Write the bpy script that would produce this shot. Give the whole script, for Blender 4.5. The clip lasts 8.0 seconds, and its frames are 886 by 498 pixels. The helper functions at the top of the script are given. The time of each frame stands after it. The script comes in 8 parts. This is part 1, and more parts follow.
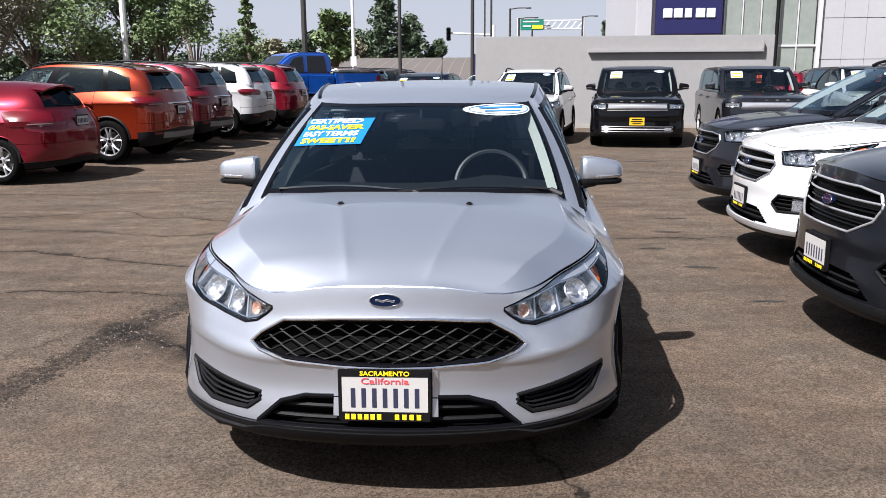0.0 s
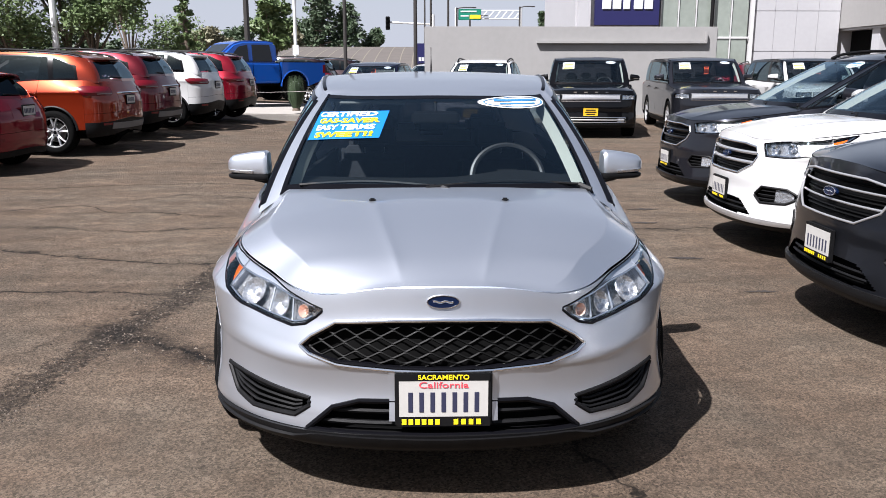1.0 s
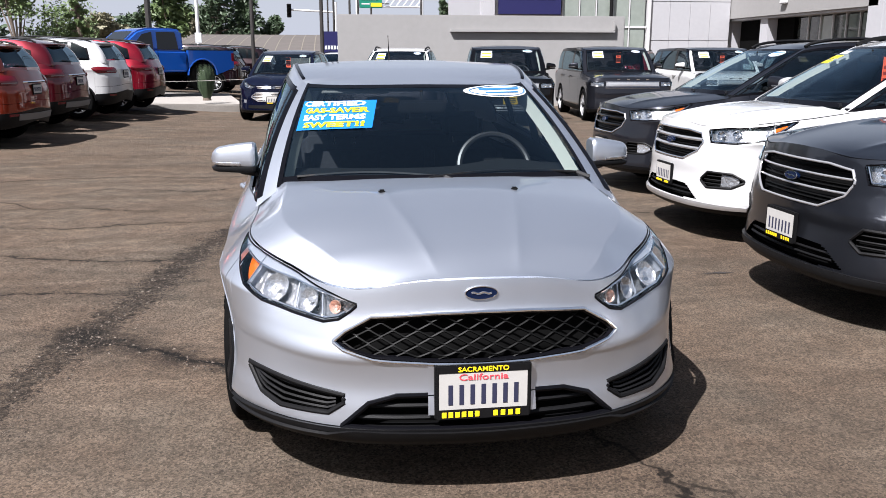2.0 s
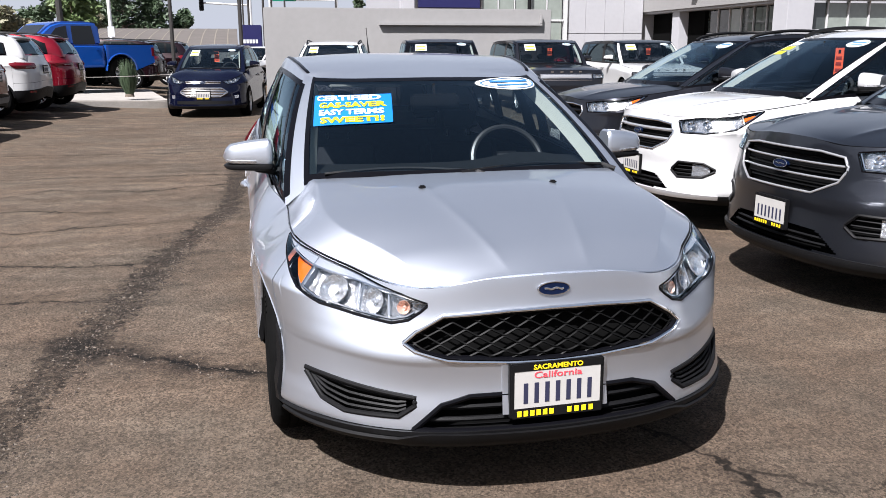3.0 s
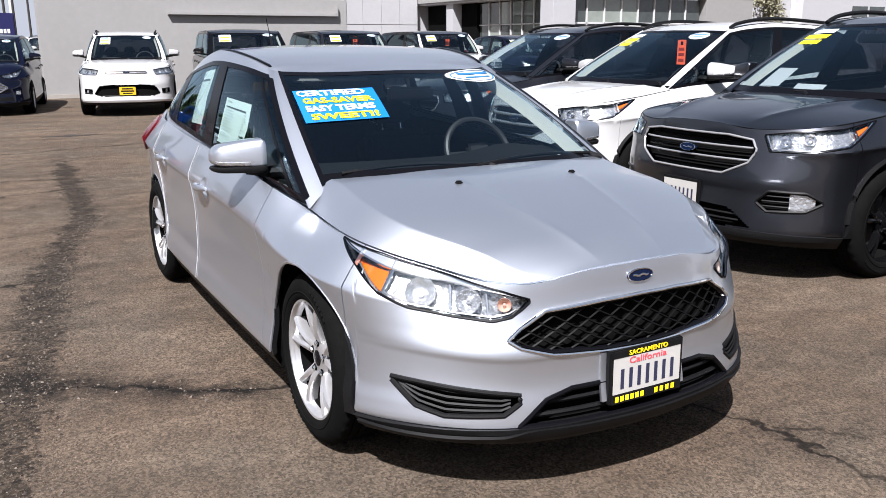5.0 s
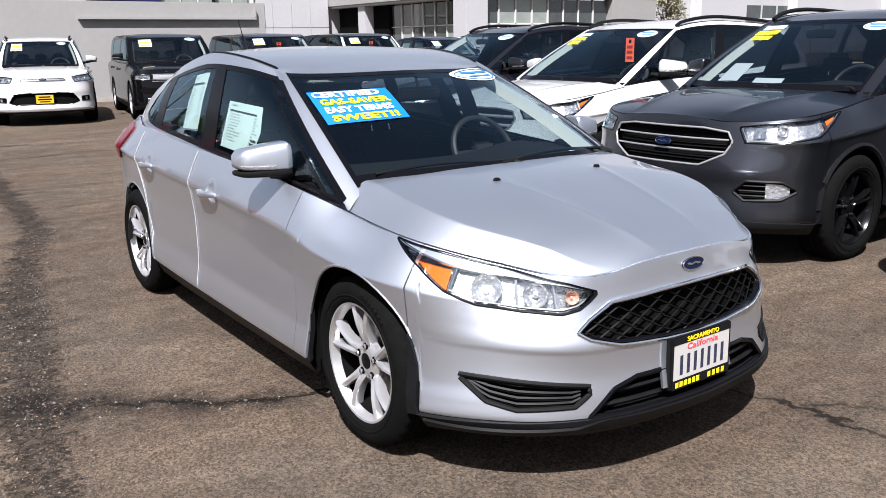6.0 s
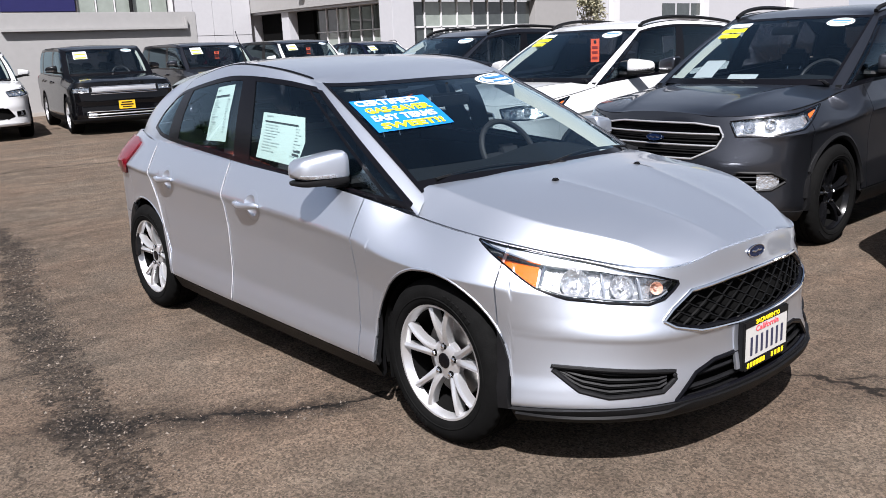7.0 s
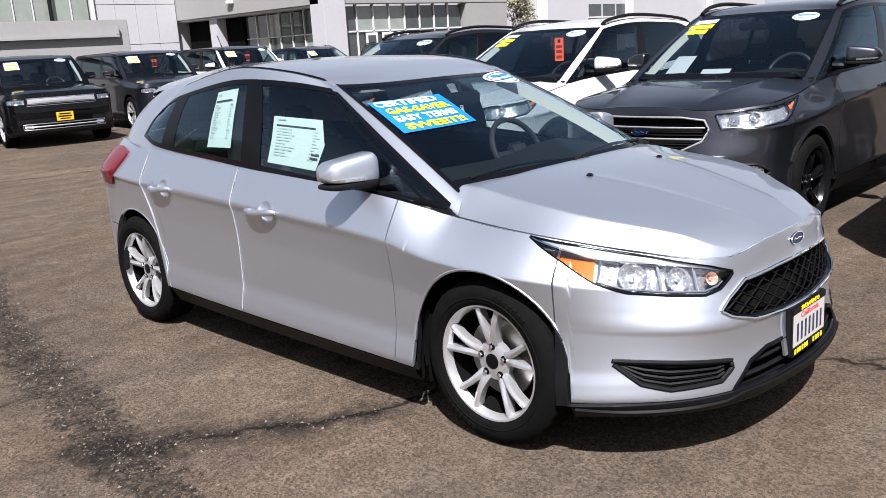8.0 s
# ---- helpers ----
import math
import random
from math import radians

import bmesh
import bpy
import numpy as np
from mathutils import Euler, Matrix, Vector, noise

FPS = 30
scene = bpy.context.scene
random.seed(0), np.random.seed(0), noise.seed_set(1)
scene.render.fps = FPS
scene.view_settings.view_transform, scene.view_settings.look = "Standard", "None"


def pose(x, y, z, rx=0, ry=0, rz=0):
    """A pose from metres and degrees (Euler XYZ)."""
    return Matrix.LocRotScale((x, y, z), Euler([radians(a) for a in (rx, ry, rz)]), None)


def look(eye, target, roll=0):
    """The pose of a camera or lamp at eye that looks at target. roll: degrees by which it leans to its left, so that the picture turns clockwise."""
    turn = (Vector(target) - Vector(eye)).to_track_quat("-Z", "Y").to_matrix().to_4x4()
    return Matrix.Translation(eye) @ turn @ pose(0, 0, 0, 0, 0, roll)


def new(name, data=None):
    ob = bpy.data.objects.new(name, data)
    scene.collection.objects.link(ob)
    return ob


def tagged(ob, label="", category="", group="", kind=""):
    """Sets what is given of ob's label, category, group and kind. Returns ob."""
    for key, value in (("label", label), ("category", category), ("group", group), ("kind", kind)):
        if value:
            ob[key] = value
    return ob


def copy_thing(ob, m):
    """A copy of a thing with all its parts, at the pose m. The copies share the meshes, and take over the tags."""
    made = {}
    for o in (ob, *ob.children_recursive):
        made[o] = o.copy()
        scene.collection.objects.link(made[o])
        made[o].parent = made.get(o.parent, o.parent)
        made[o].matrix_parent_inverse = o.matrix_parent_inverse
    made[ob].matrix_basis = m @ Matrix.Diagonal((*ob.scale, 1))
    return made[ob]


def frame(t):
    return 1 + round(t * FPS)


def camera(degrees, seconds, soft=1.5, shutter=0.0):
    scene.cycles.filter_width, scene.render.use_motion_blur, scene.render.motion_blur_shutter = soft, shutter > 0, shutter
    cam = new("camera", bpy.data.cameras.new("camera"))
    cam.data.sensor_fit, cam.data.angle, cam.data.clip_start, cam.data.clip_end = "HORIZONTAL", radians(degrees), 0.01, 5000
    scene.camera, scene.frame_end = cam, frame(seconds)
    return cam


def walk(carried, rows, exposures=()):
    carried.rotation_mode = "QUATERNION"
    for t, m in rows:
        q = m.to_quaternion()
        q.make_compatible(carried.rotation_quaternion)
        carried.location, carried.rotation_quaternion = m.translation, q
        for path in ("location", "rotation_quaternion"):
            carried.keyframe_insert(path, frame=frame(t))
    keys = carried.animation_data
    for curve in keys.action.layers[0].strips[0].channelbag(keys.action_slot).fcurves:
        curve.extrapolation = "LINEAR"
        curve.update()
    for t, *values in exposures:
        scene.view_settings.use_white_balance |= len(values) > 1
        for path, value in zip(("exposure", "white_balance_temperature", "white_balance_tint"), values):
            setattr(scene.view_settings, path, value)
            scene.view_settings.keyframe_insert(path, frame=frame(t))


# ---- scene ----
cam = camera(56.0, 8.0, 0.75)
PATH = [
    (0, (0.334, -2.537, 1.422), (0.231, -0.58, 1.023), -0.3),
    (0.5, (0.166, -2.472, 1.434), (0.118, -0.516, 1.022), -0.2),
    (1, (-0.063, -2.453, 1.435), (-0.016, -0.499, 1.012), 0.0),
    (1.5, (-0.308, -2.471, 1.446), (-0.126, -0.527, 1.01), 0.2),
    (1.7, (-0.382, -2.449, 1.442), (-0.154, -0.512, 0.999), 0.2),
    (2.8, (-0.823, -2.244, 1.427), (-0.417, -0.34, 0.968), -0.3),
    (3, (-0.942, -2.232, 1.429), (-0.476, -0.343, 0.966), -0.2),
    (3.5, (-1.2, -2.168, 1.441), (-0.625, -0.311, 0.969), -0.2),
    (4, (-1.395, -2.041, 1.428), (-0.677, -0.237, 0.951), -0.2),
    (4.5, (-1.586, -1.933, 1.439), (-0.742, -0.185, 0.956), 0.0),
    (5.8, (-2.194, -1.617, 1.435), (-1.094, -0.018, 0.952), -0.8),
    (6, (-2.245, -1.568, 1.43), (-1.115, 0.01, 0.948), -0.9),
    (6.5, (-2.467, -1.438, 1.441), (-1.239, 0.066, 0.961), -1.3),
    (7, (-2.719, -1.316, 1.462), (-1.452, 0.155, 0.982), -2.3),
    (7.5, (-2.85, -1.162, 1.448), (-1.537, 0.269, 0.968), -3.4),
    (8, (-2.98, -1.006, 1.457), (-1.597, 0.358, 0.978), -3.4),
]
walk(cam, [(t, look(eye, target, roll)) for t, eye, target, roll in PATH])

# ---- world, sun ----
SUN_DIR = Vector((0.50, 0.50, -0.95)).normalized()
world = bpy.data.worlds.new("sky")
scene.world = world
world.use_nodes = True
wn, wl = world.node_tree.nodes, world.node_tree.links
sky = wn.new("ShaderNodeTexSky")
sky.sky_type, sky.sun_disc = "NISHITA", False
sky.sun_elevation = math.asin(-SUN_DIR.z)
sky.sun_rotation = math.atan2(-SUN_DIR.x, -SUN_DIR.y)
sky.air_density, sky.dust_density, sky.ozone_density = 1.0, 3.2, 1.6
haze = wn.new("ShaderNodeMixRGB")
where = wn.new("ShaderNodeTexCoord")
split = wn.new("ShaderNodeSeparateXYZ")
veil = wn.new("ShaderNodeMapRange")
veil.inputs["From Min"].default_value, veil.inputs["From Max"].default_value = 0.02, 0.55
veil.inputs["To Min"].default_value, veil.inputs["To Max"].default_value = 0.78, 0.06
wl.new(where.outputs["Generated"], split.inputs[0])
wl.new(split.outputs["Z"], veil.inputs["Value"])
wl.new(veil.outputs["Result"], haze.inputs["Fac"])
haze.inputs["Color2"].default_value = (8.4, 8.9, 10.6, 1)
wl.new(sky.outputs["Color"], haze.inputs["Color1"])
wl.new(haze.outputs["Color"], wn["Background"].inputs["Color"])
wn["Background"].inputs["Strength"].default_value = 0.035
sun = new("sun", bpy.data.lights.new("sun", "SUN"))
sun.data.energy, sun.data.angle, sun.data.color = 5.0, radians(0.55), (0.985, 0.962, 0.995)
sun.matrix_world = look((0, 0, 30), Vector((0, 0, 30)) + SUN_DIR)
scene.view_settings.exposure = 1.35


# ---- materials ----
def mat(name, color, rough=0.5, metal=0.0, coat=0.0, spec=0.5, vary=0.0, scale=8.0, bump=0.0, bscale=60.0, emit=None, detail=4.0):
    """A principled material with colour variation at two scales and fine relief."""
    m = bpy.data.materials.new(name)
    m.use_nodes = True
    n, l = m.node_tree.nodes, m.node_tree.links
    b = n["Principled BSDF"]
    b.inputs["Base Color"].default_value = (*color, 1)
    b.inputs["Roughness"].default_value = rough
    b.inputs["Metallic"].default_value = metal
    b.inputs["Coat Weight"].default_value = coat
    b.inputs["Coat Roughness"].default_value = 0.04
    b.inputs["Specular IOR Level"].default_value = spec
    co = n.new("ShaderNodeTexCoord")
    if vary:
        t1, t2 = n.new("ShaderNodeTexNoise"), n.new("ShaderNodeTexNoise")
        t1.inputs["Scale"].default_value, t1.inputs["Detail"].default_value = scale, detail
        t2.inputs["Scale"].default_value, t2.inputs["Detail"].default_value = scale * 9, 3
        add = n.new("ShaderNodeMath")
        add.operation = "ADD"
        mr = n.new("ShaderNodeMapRange")
        mr.inputs["From Min"].default_value, mr.inputs["From Max"].default_value = 0.6, 1.4
        mr.inputs["To Min"].default_value, mr.inputs["To Max"].default_value = 1 - vary, 1 + vary
        mul = n.new("ShaderNodeVectorMath")
        mul.operation = "SCALE"
        mul.inputs[0].default_value = color
        for t in (t1, t2):
            l.new(co.outputs["Object"], t.inputs["Vector"])
        l.new(t1.outputs["Fac"], add.inputs[0])
        l.new(t2.outputs["Fac"], add.inputs[1])
        l.new(add.outputs[0], mr.inputs["Value"])
        l.new(mr.outputs["Result"], mul.inputs["Scale"])
        l.new(mul.outputs["Vector"], b.inputs["Base Color"])
    if bump:
        t3, bp = n.new("ShaderNodeTexNoise"), n.new("ShaderNodeBump")
        t3.inputs["Scale"].default_value, t3.inputs["Detail"].default_value = bscale, 4
        bp.inputs["Strength"].default_value, bp.inputs["Distance"].default_value = bump, 0.01
        l.new(co.outputs["Object"], t3.inputs["Vector"])
        l.new(t3.outputs["Fac"], bp.inputs["Height"])
        l.new(bp.outputs["Normal"], b.inputs["Normal"])
    if emit:
        b.inputs["Emission Color"].default_value = (*emit[:3], 1)
        b.inputs["Emission Strength"].default_value = emit[3]
    return m


def paint(name, color, metal=0.6, rough=0.32, coat=1.0):
    """Car paint: flaked base under clear coat."""
    m = mat(name, color, rough, metal, coat, 0.5 if metal > 0.8 else 0.04)
    n, l = m.node_tree.nodes, m.node_tree.links
    co, t, mr = n.new("ShaderNodeTexCoord"), n.new("ShaderNodeTexVoronoi"), n.new("ShaderNodeMapRange")
    t.inputs["Scale"].default_value = 900
    mr.inputs["To Min"].default_value, mr.inputs["To Max"].default_value = rough - 0.01, rough + 0.015
    l.new(co.outputs["Object"], t.inputs["Vector"])
    l.new(t.outputs["Distance"], mr.inputs["Value"])
    l.new(mr.outputs["Result"], n["Principled BSDF"].inputs["Roughness"])
    return m


def glass(name, tint, base=0.045):
    """Thin glazing: tinted see-through with mirror gloss that grows towards grazing views, alike from both sides."""
    m = bpy.data.materials.new(name)
    m.use_nodes = True
    n, l = m.node_tree.nodes, m.node_tree.links
    n.remove(n["Principled BSDF"])
    tr, gl, mx, lw = n.new("ShaderNodeBsdfTransparent"), n.new("ShaderNodeBsdfGlossy"), n.new("ShaderNodeMixShader"), n.new("ShaderNodeLayerWeight")
    pw, ml, ad = n.new("ShaderNodeMath"), n.new("ShaderNodeMath"), n.new("ShaderNodeMath")
    pw.operation, ml.operation, ad.operation = "POWER", "MULTIPLY", "ADD"
    pw.inputs[1].default_value, ml.inputs[1].default_value, ad.inputs[1].default_value = 4.5, 0.9, base
    lw.inputs["Blend"].default_value = 0.5
    tr.inputs["Color"].default_value = (*tint, 1)
    gl.inputs["Color"].default_value, gl.inputs["Roughness"].default_value = (0.66, 0.88, 1.0, 1), 0.01
    l.new(lw.outputs["Facing"], pw.inputs[0])
    l.new(pw.outputs[0], ml.inputs[0])
    l.new(ml.outputs[0], ad.inputs[0])
    l.new(ad.outputs[0], mx.inputs["Fac"])
    l.new(tr.outputs[0], mx.inputs[1])
    l.new(gl.outputs[0], mx.inputs[2])
    l.new(mx.outputs[0], n["Material Output"].inputs["Surface"])
    return m


SILVER = paint("silver_paint", (0.585, 0.62, 0.68), 0.95, 0.43)
RED = paint("red_paint", (0.13, 0.004, 0.012), 0.5)
ORANGE = paint("orange_paint", (0.165, 0.018, 0.006), 0.5)
DARKRED = paint("dark_red_paint", (0.08, 0.004, 0.009), 0.5)
WHITE = paint("white_paint", (0.44, 0.44, 0.44), 0.0, 0.3)
BRIGHTRED = paint("bright_red_paint", (0.16, 0.004, 0.013), 0.45)
NAVY = paint("navy_paint", (0.0025, 0.0035, 0.012), 0.1, 0.2, 0.6)
BLACK = paint("black_paint", (0.002, 0.002, 0.0025), 0.0, 0.2, 0.55)
GREYCAR = paint("magnetic_grey_paint", (0.050, 0.053, 0.063), 0.95, 0.37, 0.8)
DARKGREY = paint("dark_grey_paint", (0.016, 0.017, 0.022), 0.6, 0.32, 0.7)
BLUE = paint("blue_paint", (0.008, 0.075, 0.36), 0.3)
MAROON = paint("maroon_paint", (0.010, 0.004, 0.006), 0.3)
GLASS = glass("window_glass", (0.60, 0.68, 0.70), 0.075)
TINTED = glass("privacy_glass", (0.06, 0.06, 0.07))
LENS = glass("clear_lens", (0.93, 0.94, 0.95))
TRIM = mat("black_plastic", (0.0055, 0.0055, 0.006), 0.5, spec=0.14, vary=0.25, scale=30, bump=0.1, bscale=300)
GLOSSBLACK = mat("gloss_black", (0.003, 0.003, 0.004), 0.22, coat=0.04, spec=0.12)
RUBBER = mat("rubber", (0.0045, 0.0045, 0.0045), 0.85, spec=0.04, vary=0.3, scale=20, bump=0.15, bscale=200)
DARK = mat("dark_void", (0.004, 0.004, 0.004), 0.9, spec=0.03)
CHROME = mat("chrome", (0.82, 0.83, 0.85), 0.08, 1.0)
ALLOY = mat("alloy", (0.56, 0.56, 0.57), 0.30, 0.75, vary=0.08, scale=30)
BLACKALLOY = mat("black_alloy", (0.003, 0.003, 0.0035), 0.22, 0.0, 0.12, 0.2)
STEEL = mat("brake_steel", (0.25, 0.24, 0.23), 0.4, 0.9, vary=0.2, scale=40)
AMBER = mat("amber_lens", (0.62, 0.10, 0.006), 0.15, coat=0.8)
REDLENS = mat("red_lens", (0.10, 0.003, 0.008), 0.18, coat=0.1)
REFLECT = mat("lamp_reflector", (0.60, 0.61, 0.63), 0.20, 0.85, vary=0.35, scale=40, bump=0.8, bscale=38)
LAMPDIM = mat("lamp_housing", (0.60, 0.61, 0.63), 0.20, 0.85, vary=0.4, scale=30, bump=0.8, bscale=30)
INTERIOR = mat("interior_charcoal", (0.008, 0.009, 0.010), 0.85, spec=0.06, vary=0.2, scale=15, bump=0.2, bscale=180)
SEATCLOTH = mat("seat_cloth", (0.022, 0.023, 0.026), 0.9, spec=0.1, vary=0.25, scale=40, bump=0.3, bscale=250)
BEIGE = mat("pillar_trim_beige", (0.34, 0.35, 0.31), 0.7, vary=0.06, scale=20)
PAPER = mat("paper", (0.41, 0.50, 0.46), 0.7, vary=0.04, scale=10)
WHITEPAPER = mat("white_paper", (0.50, 0.52, 0.53), 0.7, vary=0.03, scale=10)
INK = mat("ink", (0.02, 0.02, 0.02), 0.7)
GREYINK = mat("grey_ink", (0.28, 0.32, 0.31), 0.7)
STICKBLUE = mat("sign_blue", (0.0, 0.13, 0.42), 0.5)
STICKYELLOW = mat("sign_yellow", (0.62, 0.52, 0.01), 0.5)
PLATEYELLOW = mat("plate_yellow", (0.90, 0.62, 0.01), 0.5)
STICKORANGE = mat("tag_orange", (0.95, 0.13, 0.05), 0.6)
BADGEBLUE = mat("badge_blue", (0.0016, 0.006, 0.024), 0.25, coat=0.2, spec=0.25)
OVALBLUE = mat("oval_blue", (0.02, 0.13, 0.30), 0.5)
PLATEWHITE = mat("plate_white", (0.40, 0.39, 0.37), 0.5, vary=0.05, scale=30)
SCRIPTRED = mat("script_red", (0.65, 0.06, 0.08), 0.5)


# ---- mesh helpers ----
def finish(me, material, angle=35.0):
    mats = material if isinstance(material, (list, tuple)) else [material]
    for m in mats:
        me.materials.append(m)
    me.polygons.foreach_set("use_smooth", [True] * len(me.polygons))
    me.set_sharp_from_angle(angle=radians(angle))
    me.update()


def raw(name, vf, material, parent=None, label="", angle=35.0, m=None):
    """One mesh object from (vertices, faces), under parent."""
    me = bpy.data.meshes.new(name)
    me.from_pydata([tuple(map(float, v)) for v in vf[0]], [], vf[1])
    finish(me, material, angle)
    ob = new(name, me)
    if m is not None:
        ob.matrix_basis = m
    if parent is not None:
        ob.parent = parent
    if label:
        ob["label"] = label
    return ob


def many(name, lots, material, parent, label="", angle=35.0):
    """Alike pieces, each a mesh object of its own."""
    return [raw(name, v, material, parent, label, angle) for v in lots]


def part(name, bm, material, parent, label="", angle=35.0):
    """One bmesh as one mesh object under a thing or a part."""
    me = bpy.data.meshes.new(name)
    bm.to_mesh(me)
    bm.free()
    finish(me, material, angle)
    ob = new(name, me)
    ob.parent = parent
    if label:
        ob["label"] = label
    return ob


def merge(*lots):
    vs, fs = [], []
    for v, f in lots:
        k = len(vs)
        vs += list(v)
        fs += [tuple(i + k for i in q) for q in f]
    return vs, fs


def moved(vf, m):
    return [tuple(m @ Vector(v)) for v in vf[0]], vf[1]


def mirrored(vf):
    return [(-v[0], v[1], v[2]) for v in vf[0]], [tuple(reversed(f)) for f in vf[1]]


def box(x0, x1, y0, y1, z0, z1, bevel=0.0, seg=2):
    bm = bmesh.new()
    bmesh.ops.create_cube(bm, size=1)
    for v in bm.verts:
        v.co = ((x0 + x1) / 2 + v.co.x * (x1 - x0), (y0 + y1) / 2 + v.co.y * (y1 - y0), (z0 + z1) / 2 + v.co.z * (z1 - z0))
    if bevel:
        bmesh.ops.bevel(bm, geom=bm.edges[:], offset=bevel, segments=seg, affect="EDGES", clamp_overlap=True)
    bm.verts.index_update()
    out = [tuple(v.co) for v in bm.verts], [tuple(v.index for v in f.verts) for f in bm.faces]
    bm.free()
    return out


def lathe(profile, n=40, axis="x"):
    """Turns (radius, offset) pairs about the x or z axis."""
    vs, fs = [], []
    k = len(profile)
    for i in range(n):
        c, s = math.cos(2 * math.pi * i / n), math.sin(2 * math.pi * i / n)
        for r, o in profile:
            vs.append((o, r * c, r * s) if axis == "x" else (r * c, r * s, o))
    for i in range(n):
        for j in range(k - 1):
            a, b = i * k + j, ((i + 1) % n) * k + j
            fs.append((a, b, b + 1, a + 1) if axis == "x" else (a, b, b + 1, a + 1))
    return vs, fs


def tube(pts, r, n=6, closed=False, flat=None):
    """A round bar along points; flat scales it across its second axis."""
    pts = [Vector(p) for p in pts]
    vs, fs = [], []
    m = len(pts)
    rr = r if isinstance(r, (list, tuple)) else [r] * m
    for i, p in enumerate(pts):
        if closed:
            d = pts[(i + 1) % m] - pts[i - 1]
        else:
            d = pts[min(i + 1, m - 1)] - pts[max(i - 1, 0)]
        d.normalize()
        up = Vector((0, 0, 1)) if abs(d.z) < 0.9 else Vector((0, 1, 0))
        s = d.cross(up).normalized()
        t = s.cross(d)
        for j in range(n):
            a = 2 * math.pi * j / n
            vs.append(tuple(p + rr[i] * (math.cos(a) * s + math.sin(a) * t * (flat or 1))))
    for i in range(m if closed else m - 1):
        for j in range(n):
            a, b = i * n + j, i * n + (j + 1) % n
            c, d2 = ((i + 1) % m) * n + j, ((i + 1) % m) * n + (j + 1) % n
            fs.append((a, b, d2, c))
    if not closed:
        fs.append(tuple(range(n - 1, -1, -1)))
        fs.append(tuple((m - 1) * n + j for j in range(n)))
    return vs, fs


def pch(xs, ys):
    """Monotone cubic through knots, as a function."""
    xs, ys = np.array(xs, float), np.array(ys, float)
    h = np.diff(xs)
    dl = np.diff(ys) / h
    d = np.zeros(len(xs))
    for i in range(1, len(xs) - 1):
        if dl[i - 1] * dl[i] > 0:
            w1, w2 = 2 * h[i] + h[i - 1], h[i] + 2 * h[i - 1]
            d[i] = (w1 + w2) / (w1 / dl[i - 1] + w2 / dl[i])
    d[0], d[-1] = dl[0], dl[-1]

    def f(x):
        x = min(max(float(x), xs[0]), xs[-1])
        i = min(max(int(np.searchsorted(xs, x)) - 1, 0), len(h) - 1)
        t = (x - xs[i]) / h[i]
        return float((1 + 2 * t) * (1 - t) ** 2 * ys[i] + t * (1 - t) ** 2 * h[i] * d[i] + t * t * (3 - 2 * t) * ys[i + 1] + t * t * (t - 1) * h[i] * d[i + 1])

    return f


def tab(f, x0, x1, n=600):
    """A quick table of f on an even grid."""
    q = [f(x0 + (x1 - x0) * i / n) for i in range(n + 1)]
    k = n / (x1 - x0)

    def g(x):
        t = (x - x0) * k
        if t <= 0:
            return q[0]
        if t >= n:
            return q[n]
        i = int(t)
        return q[i] + (q[i + 1] - q[i]) * (t - i)

    return g


def sstep(a, b, x):
    t = min(max((x - a) / (b - a), 0.0), 1.0)
    return t * t * (3 - 2 * t)


def inside(poly, x, y):
    hit = False
    for i in range(len(poly)):
        (x0, y0), (x1, y1) = poly[i - 1], poly[i]
        if (y0 > y) != (y1 > y) and x < (x1 - x0) * (y - y0) / (y1 - y0) + x0:
            hit = not hit
    return hit


def sheet(fn, nu, nv, flange=0.0, skip=None):
    """A grid of fn(s, t) -> (point, normal), s and t from 0 to 1, with a folded edge of that depth."""
    P, N, fs = [], [], []
    for i in range(nu + 1):
        for j in range(nv + 1):
            p, nrm = fn(i / nu, j / nv)
            P.append(tuple(p))
            N.append(nrm)
    idx = lambda i, j: i * (nv + 1) + j
    for i in range(nu):
        for j in range(nv):
            if skip and skip((i + 0.5) / nu, (j + 0.5) / nv):
                continue
            fs.append((idx(i, j), idx(i + 1, j), idx(i + 1, j + 1), idx(i, j + 1)))
    if flange:
        ring = [idx(i, 0) for i in range(nu)] + [idx(nu, j) for j in range(nv)] + [idx(i, nv) for i in range(nu, 0, -1)] + [idx(0, j) for j in range(nv, 0, -1)]
        k = len(P)
        for q in ring:
            P.append(tuple(Vector(P[q]) - flange * Vector(N[q])))
        m = len(ring)
        for a in range(m):
            fs.append((ring[(a + 1) % m], ring[a], k + a, k + (a + 1) % m))
    return P, fs


def empty(name, m=None, label="", category="", group="", kind=""):
    ob = new(name)
    ob.empty_display_size = 0.2
    if m is not None:
        ob.matrix_basis = m
    return tagged(ob, label, category, group, kind)


def letters(text, size, material, parent, name, m, bold=0.0, depth=0.0008, fit=None):
    """Built-in font lettering turned into a mesh, centred on the pose m."""
    cu = bpy.data.curves.new(name, "FONT")
    cu.body, cu.size, cu.align_x, cu.align_y, cu.extrude, cu.offset, cu.resolution_u = text, size, "CENTER", "CENTER", depth, bold, 3
    tmp = bpy.data.objects.new(name, cu)
    me = bpy.data.meshes.new_from_object(tmp)
    bpy.data.objects.remove(tmp)
    if fit:
        w = max(v.co.x for v in me.vertices) - min(v.co.x for v in me.vertices)
        for v in me.vertices:
            v.co.x *= fit / w
    me.materials.clear()
    me.materials.append(material)
    ob = new(name, me)
    ob.matrix_basis = m
    ob.parent = parent
    return ob


